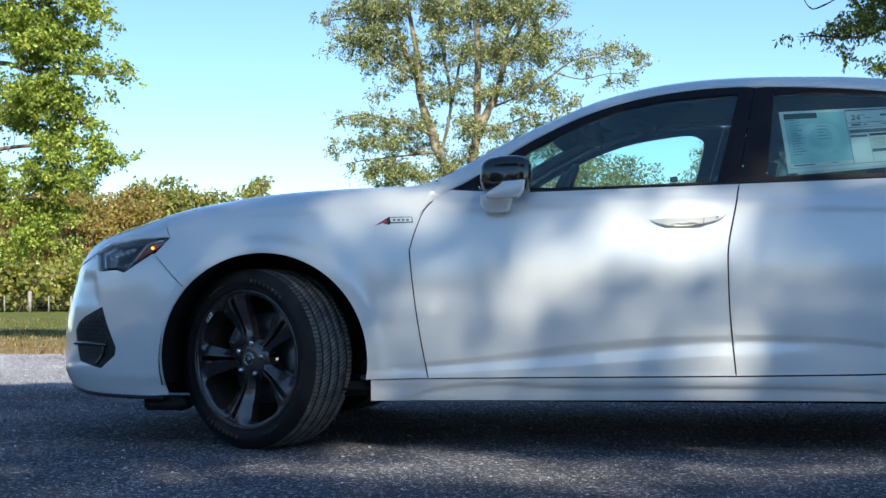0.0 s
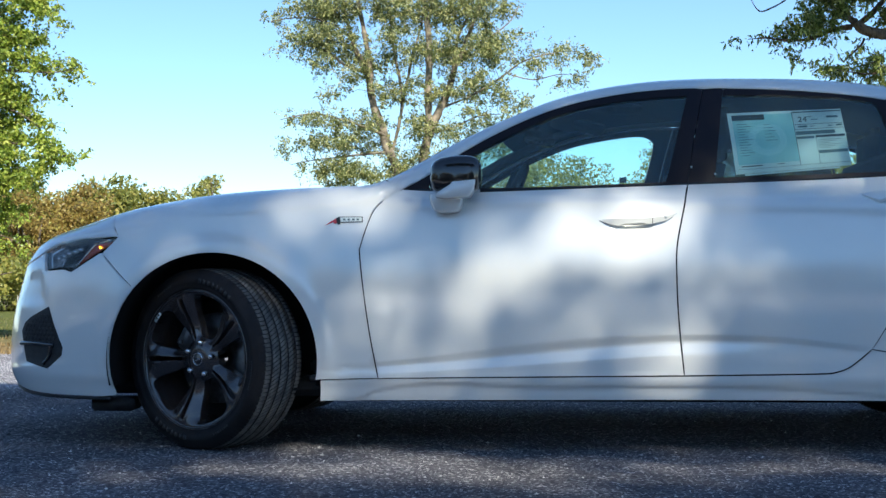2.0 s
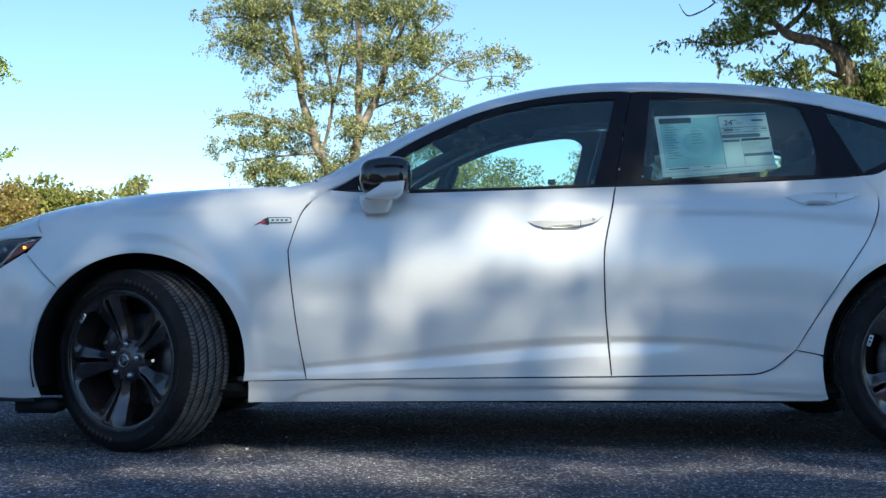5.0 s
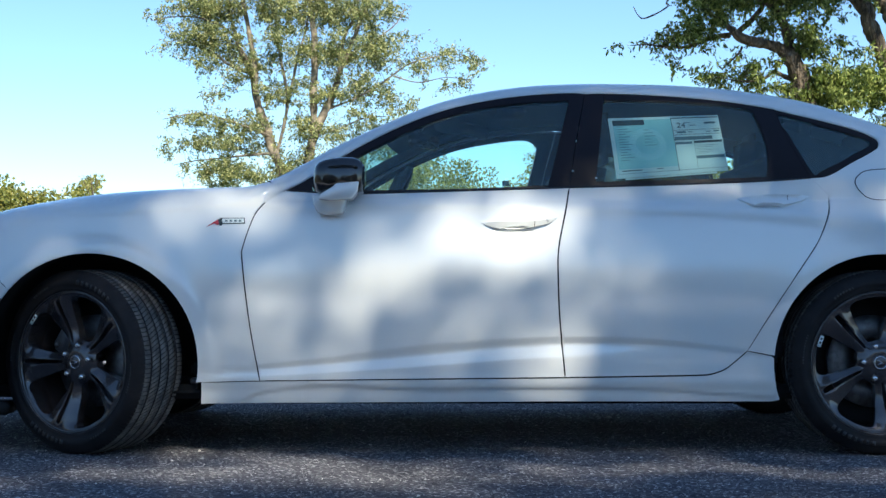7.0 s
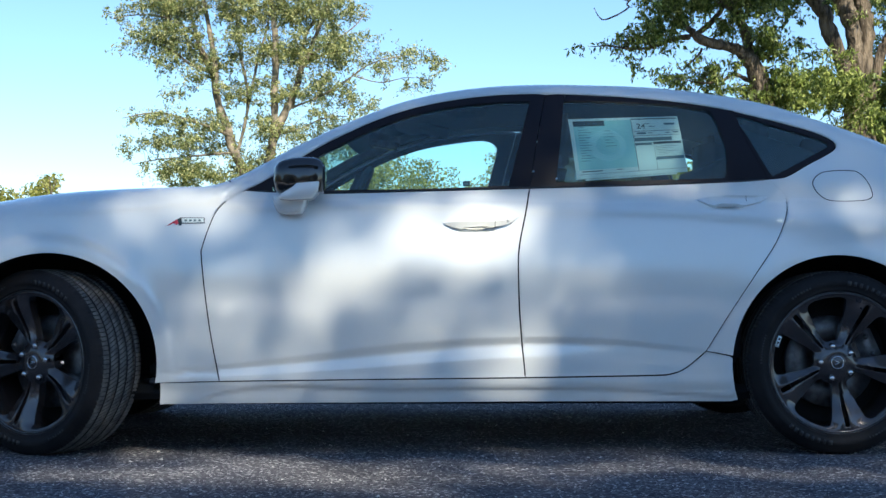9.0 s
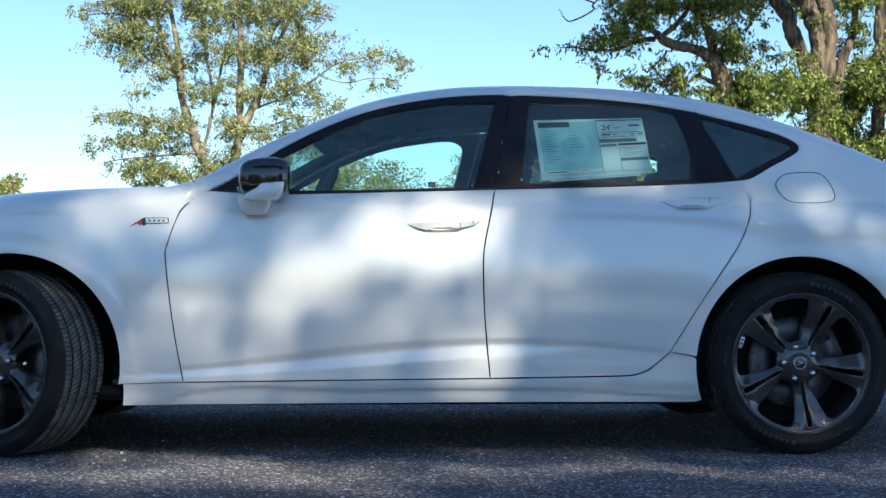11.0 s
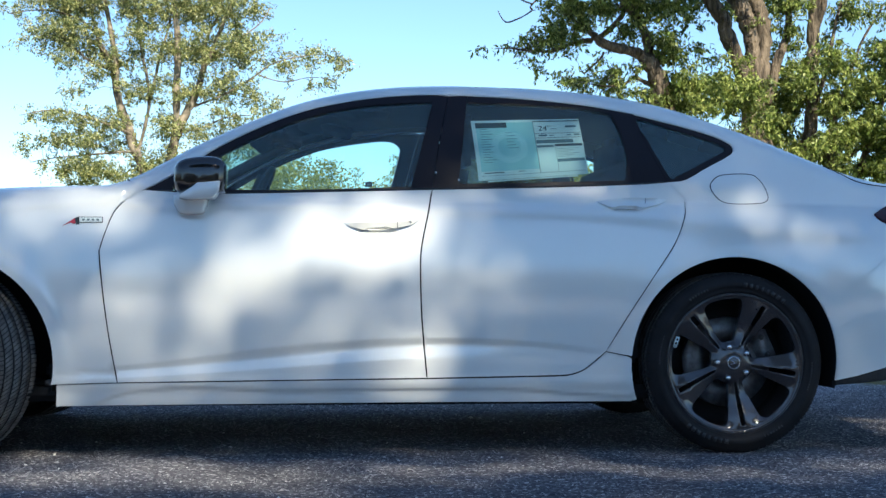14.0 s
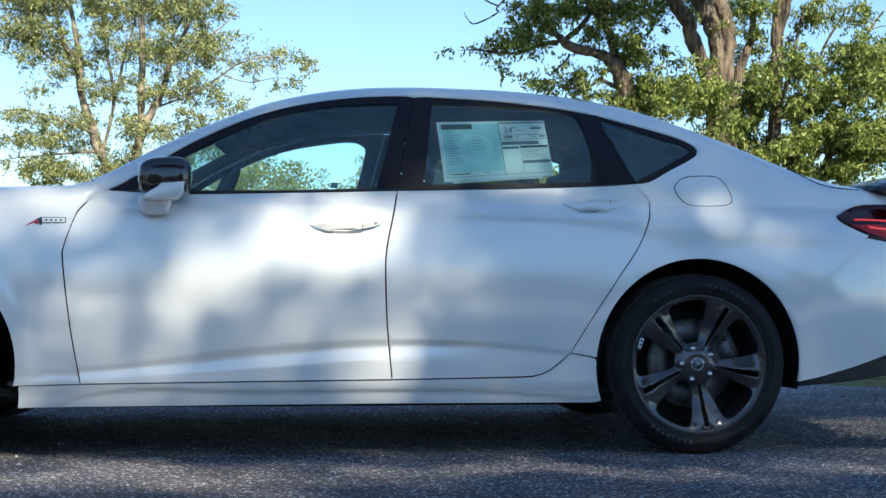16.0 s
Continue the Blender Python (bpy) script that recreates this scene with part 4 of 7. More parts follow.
    ok = measure_to(P, mid_pts)[0] & ~measure_to(H, mid_pts)[0]
    tris = [t for t, k in zip(tris, ok) if k]

    def height(x, z):
        r, a = np.hypot(x, z), np.degrees(np.arctan2(z, x))
        return rim_face(r, a)
    # the cut edges are rounded over, but not where one fifth meets the next
    r, a = np.hypot(v2[:, 0], v2[:, 1]), np.degrees(np.arctan2(v2[:, 1], v2[:, 0]))
    near = np.minimum(measure_to(P, v2)[1], measure_to(H, v2)[1])
    cut = (r > 0.07) & (r < 0.2455) & ((a > mid - 71) & (a < mid - 1) | (r > r0) & (r < r1))
    y = height(v2[:, 0], v2[:, 1]) + np.where(cut, 0.0026 * np.clip(1 - near / 0.0032, 0, 1) ** 2, 0)
    e = 1e-3
    nor = np.stack([(height(v2[:, 0] + e, v2[:, 1]) - height(v2[:, 0] - e, v2[:, 1])) / (2 * e), np.full(len(v2), -1.0), (height(v2[:, 0], v2[:, 1] + e) - height(v2[:, 0], v2[:, 1] - e)) / (2 * e)], -1)
    # at a rounded edge the surface leans toward the opening
    step = 4e-4
    lean = np.stack([np.minimum(measure_to(P, v2 + (step, 0))[1], measure_to(H, v2 + (step, 0))[1]) - near, np.minimum(measure_to(P, v2 + (0, step))[1], measure_to(H, v2 + (0, step))[1]) - near], -1) / step
    soft = np.where(cut, 0.9 * np.clip(1 - near / 0.0032, 0, 1), 0)[:, None]
    nor[:, [0, 2]] -= np.where(near[:, None] > 2e-4, lean * soft, 0)
    nor /= np.linalg.norm(nor, axis=1, keepdims=True)
    top = np.stack([v2[:, 0], y, v2[:, 1]], -1)
    count = collections.Counter(tuple(sorted((t[k], t[(k + 1) % 3]))) for t in tris for k in range(3))
    faces, verts = [], [tuple(p) for p in top]
    for t in tris:
        c = [v2[k] for k in t]
        area = (c[1][0] - c[0][0]) * (c[2][1] - c[0][1]) - (c[2][0] - c[0][0]) * (c[1][1] - c[0][1])
        t = t if area > 0 else t[::-1]
        faces.append(t)
        for k in range(3):
            i, j = t[k], t[(k + 1) % 3]
            if count[tuple(sorted((i, j)))] == 1 and cut[i] and cut[j]:
                b = len(verts)
                deep = 0.034
                verts += [tuple(top[i]), tuple(top[j]), (top[j][0] * 0.995, top[j][1] + deep, top[j][2] * 0.995), (top[i][0] * 0.995, top[i][1] + deep, top[i][2] * 0.995)]
                faces.append((b + 1, b, b + 3, b + 2))
    me = mesh_from("twin_spoke", verts, faces)
    me.polygons.foreach_set("use_smooth", np.array([len(f) == 3 for f in faces]))
    me.normals_split_custom_set_from_vertices([tuple(v) for v in nor] + [(0.0, 0.0, 0.0)] * (len(verts) - len(top)))
    return me


def sidewall_marks():
    """Raised bars in place of the lettering round a tyre's side."""
    rng = random.Random(12)
    bm = bmesh.new()
    for start, count, step, tall, r in ((52, 8, 4.4, 0.017, 0.292), (232, 8, 4.4, 0.017, 0.292), (112, 7, 2.4, 0.008, 0.291), (292, 7, 2.4, 0.008, 0.291), (160, 11, 2.0, 0.006, 0.290), (340, 11, 2.0, 0.006, 0.290)):
        for k in range(count):
            q = radians(start + k * step)
            turn = Matrix.Rotation(-q, 4, "Y")
            part_bm = box_bm((tall, 0.0016, 0.30 * radians(step) * rng.uniform(0.35, 0.7)), (r, -0.1258, 0), 0.0004, None)
            part_bm.transform(turn)
            me = bpy.data.meshes.new("mark")
            part_bm.to_mesh(me)
            bm.from_mesh(me)
            bpy.data.meshes.remove(me)
            part_bm.free()
    me = bpy.data.meshes.new("sidewall_lettering")
    bm.to_mesh(me)
    bm.free()
    me.materials.append(MARK)
    return me


TYRE, BARREL, SPOKE, SIDE_MARKS = tyre_mesh(), rim_barrel(), spoke_mesh(), sidewall_marks()
for me in (BARREL, SPOKE):
    me.materials.append(ALLOY)
v, f2 = lathe([(0.0001, -0.094), (0.030, -0.094), (0.033, -0.091), (0.036, -0.086), (0.056, -0.076), (0.062, -0.070), (0.066, -0.045), (0.050, -0.03)], 48)
HUB = mesh_from("hub", v, [q[::-1] for q in f2])
HUB.materials.append(ALLOY)
v, f2 = lathe([(0.2570, -0.1155), (0.2578, -0.1180), (0.2590, -0.1185), (0.2602, -0.1165)], 96)
LIP = mesh_from("lip_ring", v, [q[::-1] for q in f2])
LIP.materials.append(STEEL)
v, f2 = lathe([(0.0001, -0.0965), (0.026, -0.0965), (0.0285, -0.0945), (0.0285, -0.090)], 32)
CAP = mesh_from("centre_cap", v, [q[::-1] for q in f2])
CAP.materials.append(ALLOY)
v, f2 = lathe([(0.021, -0.097), (0.0225, -0.0985), (0.024, -0.097)], 32)
CAP_RING = mesh_from("cap_ring", v, [q[::-1] for q in f2])
CAP_RING.materials.append(CHROME)
v, f2 = lathe([(0.0001, -0.020), (0.005, -0.0215), (0.0098, -0.017), (0.012, -0.009), (0.012, 0.012)], 12)
NUT = mesh_from("lug_nut", v, [q[::-1] for q in f2])
NUT.materials.append(CHROME)
v, f2 = lathe([(0.060, 0.008), (0.065, -0.004), (0.168, -0.004), (0.170, 0.0), (0.170, 0.022), (0.165, 0.026), (0.06, 0.026)], 64)
DISC = mesh_from("brake_disc", v, [q[::-1] for q in f2])
DISC.materials.append(STEEL)
v, f2 = lathe([(0.236, 0.06), (0.16, 0.05), (0.02, 0.05)], 48)
BACKING = mesh_from("backing_plate", v, [q[::-1] for q in f2])
BACKING.materials.append(GAP)


def wheel(name, at, steer, phase, side, label, weight=161, grip=24):
    w = empty(name, at, car)
    w.rotation_euler = (0, 0, radians(steer) + (0 if side < 0 else math.pi))
    w["label"] = label
    tyre = part_of("tyre", TYRE, None, w, "black road tyre with blocky shoulders")
    tagged(part_of("sidewall_lettering", SIDE_MARKS, None, tyre, "raised marks round the tyre's side"), kind="stuff")
    rim = part_of("rim", BARREL, None, w, "dark grey alloy rim with five twin spokes")
    part_of("hub", HUB, None, rim)
    part_of("lip_ring", LIP, None, rim, "bright edge of the rim")
    part_of("centre_cap", CAP, None, rim)
    part_of("cap_ring", CAP_RING, None, rim, "chrome ring on the centre cap")
    for k in range(5):
        a = phase + 72 * k
        ob = new("twin_spoke", SPOKE)
        ob.parent, ob.rotation_euler = rim, (0, radians(-a), 0)
        q = radians(a + 44.5)
        nut = part_of("lug_nut", NUT, None, rim, "bright lug nut")
        nut.location = (0.061 * math.cos(q), -0.080, 0.061 * math.sin(q))
    for bar_z in (0.006, -0.006):
        ob = part("cap_mark", box_bm((0.024, 0.002, 0.0035), (0, -0.0972, 0), 0.0008, Matrix.Rotation(radians(25 if bar_z > 0 else -25), 4, "Y")), CHROME, rim, "bright mark on the cap")
        ob.location.z = bar_z * 0.5
    part_of("brake_disc", DISC, None, w, "steel brake disc")
    part_of("backing_plate", BACKING, None, w, "dark backing plate")
    cal = part("brake_caliper", box_bm((0.070, 0.07, 0.135), (0.150, 0.005, 0), 0.016, None), CALIPER, w, "grey brake caliper")
    cal.rotation_euler = (0, radians(-grip), 0)
    for z in (-0.035, 0.035):
        part("caliper_bolt", box_bm((0.020, 0.02, 0.020), (0.150, -0.038, z), 0.005, None), STEEL, cal)
    q = radians(weight)
    ob = part("balance_weight", box_bm((0.014, 0.003, 0.042), (0, 0, 0), 0.001), PAPER, rim, "white printed tape on the rim")
    ob.location, ob.rotation_euler = (0.238 * math.cos(q), -0.1195, 0.238 * math.sin(q)), (0, -q, 0)
    for z in (-0.010, 0.004):
        part("tape_print", box_bm((0.007, 0.0008, 0.008), (0, -0.0018, z), 0.0, None), GAP, ob)
    return w


wheel("rear_wheel", (AXLE, -0.822, AXLE_Z), 0, 62, -1, "rear wheel with dark grey alloy and black tyre")
wheel("front_wheel", (-AXLE - 0.017, -0.80, AXLE_Z), -29, 37, -1, "front wheel turned to full lock showing its tread", 140, 145)
wheel("rear_wheel", (AXLE, 0.822, AXLE_Z), 0, 30, 1, "rear wheel with dark grey alloy and black tyre")
wheel("front_wheel", (-AXLE, 0.80, AXLE_Z), -27, 10, 1, "front wheel turned to full lock showing its tread")

# ---- mirrors and cabin ----


def loft(sections, name, mat, parent, label="", closed=True):
    n = len(sections[0])
    verts = [p for s in sections for p in s]
    faces = []
    for i in range(len(sections) - 1):
        for k in range(n):
            m = (k + 1) % n
            faces.append((i * n + k, i * n + m, (i + 1) * n + m, (i + 1) * n + k))
    faces += [tuple(range(n))[::-1], tuple((len(sections) - 1) * n + k for k in range(n))]
    me = mesh_from(name, verts, faces)
    bm = bmesh.new()
    bm.from_mesh(me)
    bmesh.ops.recalc_face_normals(bm, faces=bm.faces)
    bm.to_mesh(me)
    bm.free()
    ob = part_of(name, me, mat, parent, label)
    return ob


def rounded(cx, cz, rx, rz, n=2.6, steps=28, skew=0.0):
    out = []
    for k in range(steps):
        w = 2 * math.pi * k / steps
        c, s = math.cos(w), math.sin(w)
        z = rz * math.copysign(abs(s) ** (2 / n), s)
        out.append((cx + rx * math.copysign(abs(c) ** (2 / n), c) + skew * z, cz + z))
    return out


for side in (-1, 1):
    mirror = empty("door_mirror", (0, 0, 0), car)
    mirror["label"] = "door mirror with a gloss black cap and white lower shell"
    outline = curve_through([(-0.612, 0.965), (-0.614, 1.009), (-0.608, 1.040), (-0.587, 1.059), (-0.549, 1.069), (-0.505, 1.072), (-0.471, 1.069), (-0.449, 1.056), (-0.438, 1.029), (-0.438, 0.990), (-0.444, 0.954), (-0.455, 0.943), (-0.534, 0.940), (-0.595, 0.941)], 3, True)
    secs = []
    for y, k in ((0.885, 0.45), (0.905, 0.80), (0.94, 0.97), (0.99, 1.0), (1.03, 0.985), (1.052, 0.93), (1.066, 0.80), (1.074, 0.55), (1.077, 0.2)):
        secs.append([(-0.508 + (x + 0.508) * k * 1.05, side * y, 0.985 + (z - 0.985) * k) for x, z in outline])
    loft(secs, "cap", BLACK, mirror, "gloss black mirror cap")
    secs = []
    for y, k in ((0.93, 0.97), (0.96, 1.0), (1.045, 1.0), (1.068, 0.985), (1.080, 0.93)):
        secs.append([(-0.512 + (x + 0.512) * k, side * y, 0.950 + (z - 0.950) * k) for x, z in [(-0.601, 0.920), (-0.591, 0.937), (-0.547, 0.964), (-0.536, 0.977), (-0.453, 0.983), (-0.458, 0.949), (-0.479, 0.921), (-0.558, 0.915)]])
    loft(secs, "lower_shell", PAINT, mirror, "white mirror lower shell").modifiers.new("edge", "BEVEL").width = 0.004
    secs = []
    for y, k in ((0.86, 1.0), (0.95, 1.0), (0.985, 0.985), (1.005, 0.93), (1.015, 0.80)):
        secs.append([(-0.555 + (x + 0.555) * k, side * y, 0.925 + (z + (0.022 if z > 0.91 else 0.0) - 0.925) * k) for x, z in curve_through([(-0.618, 0.917), (-0.509, 0.923), (-0.512, 0.890), (-0.524, 0.872), (-0.580, 0.868), (-0.606, 0.875), (-0.617, 0.893)], 3, True)])
    loft(secs, "foot", PAINT, mirror, "white mirror foot")
    part("mirror_seam", box_bm((0.045, 0.006, 0.003), (-0.566, side * 1.072, 0.922), 0.001, None), GAP, mirror, "dark seam")
    ob = part("mirror_glass", box_bm((0.004, 0.13, 0.075), (-0.4430, side * 0.985, 1.005), 0.001), REFLECTOR, mirror, "mirror glass")

part("floor_pan", box_bm((2.6, 1.5, 0.05), (0.2, 0, 0.30), 0.01), CABIN, car, "dark cabin floor")
sheet("headliner", lambda u, s: -0.03 - 0.16 * (1 - s * s) + (1.42 + 0.16 * (1 - s * s)) * u, lambda x, s: (float(half_width(x, float(top_line(x)) - 0.03)), float(top_line(x)) - 0.035 + 0.02 * (1 - s * s)), HEADLINER, car, "grey headliner", 0.0, 20, 8)
dash_secs = []
for y in np.linspace(-0.74, 0.74, 9):
    dash_secs.append([(-0.72, y, 0.70), (-0.78, y, 0.945), (-0.62, y, 0.965 + 0.02 * (1 - (y / 0.74) ** 2)), (-0.46, y, 0.955), (-0.40, y, 0.90), (-0.42, y, 0.70)])
loft(dash_secs, "dashboard", CABIN, car, "black dashboard")
part("rear_shelf", box_bm((0.5, 1.25, 0.03), (1.50, 0, 1.00), 0.01), CABIN, car, "black rear shelf")
for side in (-1, 1):
    for x0, x1 in ((-0.70, 0.25), (0.35, 1.10)):
        part("door_card", box_bm((x1 - x0, 0.05, 0.62), ((x0 + x1) / 2, side * 0.835, 0.64), 0.02), CABIN, car, "black inner door panel")


def seat(x, y, bench=False):
    s = empty("rear_seat" if bench else "front_seat", (x, y, 0.32), car)
    s["label"] = "black cabin seat"
    wide = 1.2 if bench else 0.50
    part("cushion", box_bm((0.50, wide, 0.18), (0, 0, 0.14), 0.05), CABIN, s)
    part("backrest", box_bm((0.15, wide, 0.66), (0.33, 0, 0.49), 0.05, Matrix.Rotation(radians(12), 4, "Y")), CABIN, s)
    for dy in ((-0.38, 0.38) if bench else (0,)):
        part("headrest", box_bm((0.10, 0.28, 0.20), (0.47, dy, 0.88), 0.04), CABIN, s)
    return s


seat(0.02, -0.38)
seat(0.02, 0.38)
seat(0.78, 0, True)
wheel_v, wheel_f = [], []
for k in range(36):
    w = 2 * math.pi * k / 36
    for j in range(8):
        q = 2 * math.pi * j / 8
        wheel_v.append(((0.175 + 0.016 * math.cos(q)) * math.cos(w), (0.175 + 0.016 * math.cos(q)) * math.sin(w), 0.016 * math.sin(q)))
for k in range(36):
    for j in range(8):
        wheel_f.append((k * 8 + j, (k + 1) % 36 * 8 + j, (k + 1) % 36 * 8 + (j + 1) % 8, k * 8 + (j + 1) % 8))
ob = part_of("steering_wheel", mesh_from("steering_wheel", wheel_v, wheel_f), CABIN, car, "black steering wheel")
ob.location, ob.rotation_euler = (-0.36, -0.37, 0.92), (0, radians(-66), 0)
ob = part("steering_boss", box_bm((0.30, 0.12, 0.04), (0, 0, 0.02), 0.015), CABIN, car, "steering wheel boss")
ob.location, ob.rotation_euler = (-0.36, -0.37, 0.92), (0, radians(-66), 0)
part("rear_view_mirror", box_bm((0.03, 0.21, 0.06), (0, 0, 0), 0.010, Matrix.Translation((-0.236, -0.02, 1.232)) @ Matrix.Rotation(radians(-32), 4, "Z")), BLACK, car, "inside mirror")
part("mirror_face", box_bm((0.002, 0.19, 0.045), (0.0165, 0, 0), 0.0008, Matrix.Translation((-0.236, -0.02, 1.232)) @ Matrix.Rotation(radians(-32), 4, "Z")), CHROME, car, "bright face of the inside mirror")
part("mirror_stalk", box_bm((0.03, 0.03, 0.09), (-0.25, 0, 1.315), 0.008), BLACK, car, "inside mirror stalk")
part("roof_console", box_bm((0.16, 0.22, 0.03), (0.12, 0, 1.352), 0.01), HEADLINER, car, "roof lamp console")
for side in (-1, 1):
    part("sun_visor", box_bm((0.16, 0.36, 0.018), (-0.02, side * 0.36, 1.322), 0.008, Matrix.Rotation(radians(14), 4, "Y")), HEADLINER, car, "grey sun visor")

# price sheet inside the rear door glass
sticker = empty("window_sticker", (0, 0, 0), None, "pale blue printed price sheet taped inside the rear window", "sticker")
ST = [np.array((0.469, 1.257)), np.array((0.890, 1.273)), np.array((0.904, 1.048)), np.array((0.485, 1.014))]


def on_sheet(u, v):
    p = (ST[0] * (1 - u) + ST[1] * u) * (1 - v) + (ST[3] * (1 - u) + ST[2] * u) * v
    return float(p[0]), float(p[1])


def print_on(name, u0, v0, u1, v1, mat, depth, parent=sticker, label=""):
    pts = [on_sheet(u0, v0), on_sheet(u1, v0), on_sheet(u1, v1), on_sheet(u0, v1)]
    return panel(name, pts, mat, parent, label, -1, inset=depth, lip=0.0004, gap=0, step=0.06)


print_on("paper", 0, 0, 1, 1, PAPER, 0.0165)
print_on("tint_block", 0.035, 0.045, 0.565, 0.86, PAPER_TINT, 0.0158, label="pale cyan text block")
print_on("heading_bar", 0.035, 0.045, 0.32, 0.135, INK, 0.0152, label="dark heading bar")
print_on("tape_strip", 0.08, 1.005, 0.90, 1.030, PAPER, 0.0166, label="white strip under the sheet")
for u in (0.18, 0.32, 0.44):
    print_on("column_rule", u, 0.15, u + 0.003, 0.85, PAPER_RING, 0.0156)
for k in range(14):
    print_on("text_line", 0.07, 0.15 + 0.043 * k, 0.13 + 0.07 * ((k * 7) % 5) / 5, 0.158 + 0.043 * k, GREYINK, 0.0154)
for k in range(6):
    print_on("text_line", 0.30, 0.22 + 0.052 * k, 0.36 + 0.02 * (k % 3), 0.228 + 0.052 * k, GREYINK, 0.0154)
for q in range(24):
    a0, a1 = 2 * math.pi * q / 24, 2 * math.pi * (q + 1) / 24
    c, r0, r1 = (0.32, 0.47), 0.17, 0.27
    pts = [on_sheet(c[0] + r * 0.62 * math.cos(a), c[1] + r * math.sin(a)) for r, a in ((r0, a0), (r1, a0), (r1, a1), (r0, a1))]
    panel("ring_print", pts, PAPER_RING, sticker, "", -1, inset=0.0155, lip=0.0003, gap=0, step=0.06)
for u0, v0, u1, v1, m in ((0.57, 0.03, 0.99, 0.045, INK), (0.57, 0.25, 0.99, 0.256, INK), (0.57, 0.33, 0.99, 0.336, INK), (0.57, 0.37, 0.91, 0.43, GREYINK), (0.57, 0.46, 0.72, 0.50, GREYINK),
                         (0.735, 0.45, 0.99, 0.49, INK), (0.74, 0.71, 0.99, 0.76, GREYINK), (0.563, 0.03, 0.567, 0.95, INK), (0.735, 0.49, 0.738, 0.93, GREYINK), (0.03, 0.93, 0.99, 0.935, GREYINK),
                         (0.06, 0.88, 0.24, 0.895, INK), (0.37, 0.88, 0.43, 0.89, INK), (0.86, 0.12, 0.96, 0.155, GREYINK), (0.60, 0.275, 0.68, 0.305, GREYINK), (0.70, 0.285, 0.74, 0.298, GREYINK),
                         (0.86, 0.285, 0.90, 0.30, GREYINK), (0.93, 0.275, 0.98, 0.30, GREYINK), (0.68, 0.12, 0.73, 0.13, GREYINK), (0.72, 0.17, 0.78, 0.18, GREYINK)):
    print_on("print_bar", u0, v0, u1, v1, m, 0.0151)
for k in range(6):
    print_on("text_line", 0.75, 0.53 + 0.028 * k, 0.95 - 0.05 * (k % 3), 0.535 + 0.028 * k, GREYINK, 0.0151)
text = bpy.data.curves.new("number", "FONT")
text.body, text.size, text.extrude = "24", 0.034, 0.0002
ob = new("number", text)
ob.parent = sticker
text.materials.append(INK)
p, nrm = skin(np.array([on_sheet(0.605, 0.205)[0]]), np.array([on_sheet(0.605, 0.205)[1]]), 0.0148, -1)
ob.matrix_world = Matrix.Translation(p[0]) @ Vector(nrm[0]).to_track_quat("Z", "Y").to_matrix().to_4x4()
tag = empty("window_tag", (0, 0, 0), None, "tiny dark square tag inside the front window", "sticker")
panel("tag_face", [(0.062, 0.985), (0.088, 0.986), (0.088, 1.006), (0.062, 1.005)], INK, tag, "", -1, inset=0.014, lip=0.0004, gap=0, step=0.06)
panel("tag_print", [(0.067, 0.990), (0.083, 0.991), (0.083, 1.000), (0.067, 0.999)], GREYINK, tag, "", -1, inset=0.0130, lip=0.0003, gap=0, step=0.06)

# ---- ground ----


def land(x, y):
    """The ground's height: level at the lot, falling gently over the field."""
    return -0.0135 * np.clip(y - 6.0, 0, 120) + 0.010 * np.sin(x * 0.9 + 1.0) * np.sin(y * 0.7) * np.clip(np.abs(y) - 3.0, 0, 1)


GROUND = material("gravel_and_grass", rough=0.95, spec=0.06)
co = node(GROUND, "ShaderNodeTexCoord")
big = node(GROUND, "ShaderNodeTexNoise", Scale=0.8, Detail=6.0, Roughness=0.65)
stones = node(GROUND, "ShaderNodeTexVoronoi", Scale=120.0)
stones2 = node(GROUND, "ShaderNodeTexVoronoi", Scale=28.0)
grit = node(GROUND, "ShaderNodeTexNoise", Scale=160.0, Detail=4.0)
for n in (big, stones, stones2, grit):
    link(GROUND, co, "Object", n, "Vector")
tone = node(GROUND, "ShaderNodeValToRGB")
tone.color_ramp.elements[0].position, tone.color_ramp.elements[1].position = 0.1, 0.95
tone.color_ramp.elements[0].color, tone.color_ramp.elements[1].color = (0.070, 0.067, 0.080, 1), (0.64, 0.62, 0.62, 1)
for at_, c in ((0.55, (0.142, 0.138, 0.156, 1)), (0.88, (0.22, 0.215, 0.228, 1))):
    tone.color_ramp.elements.new(at_).color = c
sep = node(GROUND, "ShaderNodeSeparateColor")
link(GROUND, stones, "Color", sep, "Color")
link(GROUND, sep, "Red", tone, "Fac")
wear = node(GROUND, "ShaderNodeMapRange")
for k, v in (("From Min", 0.3), ("From Max", 0.7), ("To Min", 0.55), ("To Max", 1.15)):
    wear.inputs[k].default_value = v
link(GROUND, big, "Fac", wear, "Value")
grav = node(GROUND, "ShaderNodeVectorMath")
grav.operation = "SCALE"
link(GROUND, tone, "Color", grav, 0)
# gravel colour lightened beyond the car, painting in the sunlit strip there
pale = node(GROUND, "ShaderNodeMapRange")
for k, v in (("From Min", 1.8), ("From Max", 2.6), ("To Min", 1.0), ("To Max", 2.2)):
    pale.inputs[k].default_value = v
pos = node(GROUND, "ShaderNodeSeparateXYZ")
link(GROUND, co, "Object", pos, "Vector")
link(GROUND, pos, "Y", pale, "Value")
# unseen ground behind the camera, lightened to bounce light onto the flank
south_bounce = node(GROUND, "ShaderNodeMapRange")
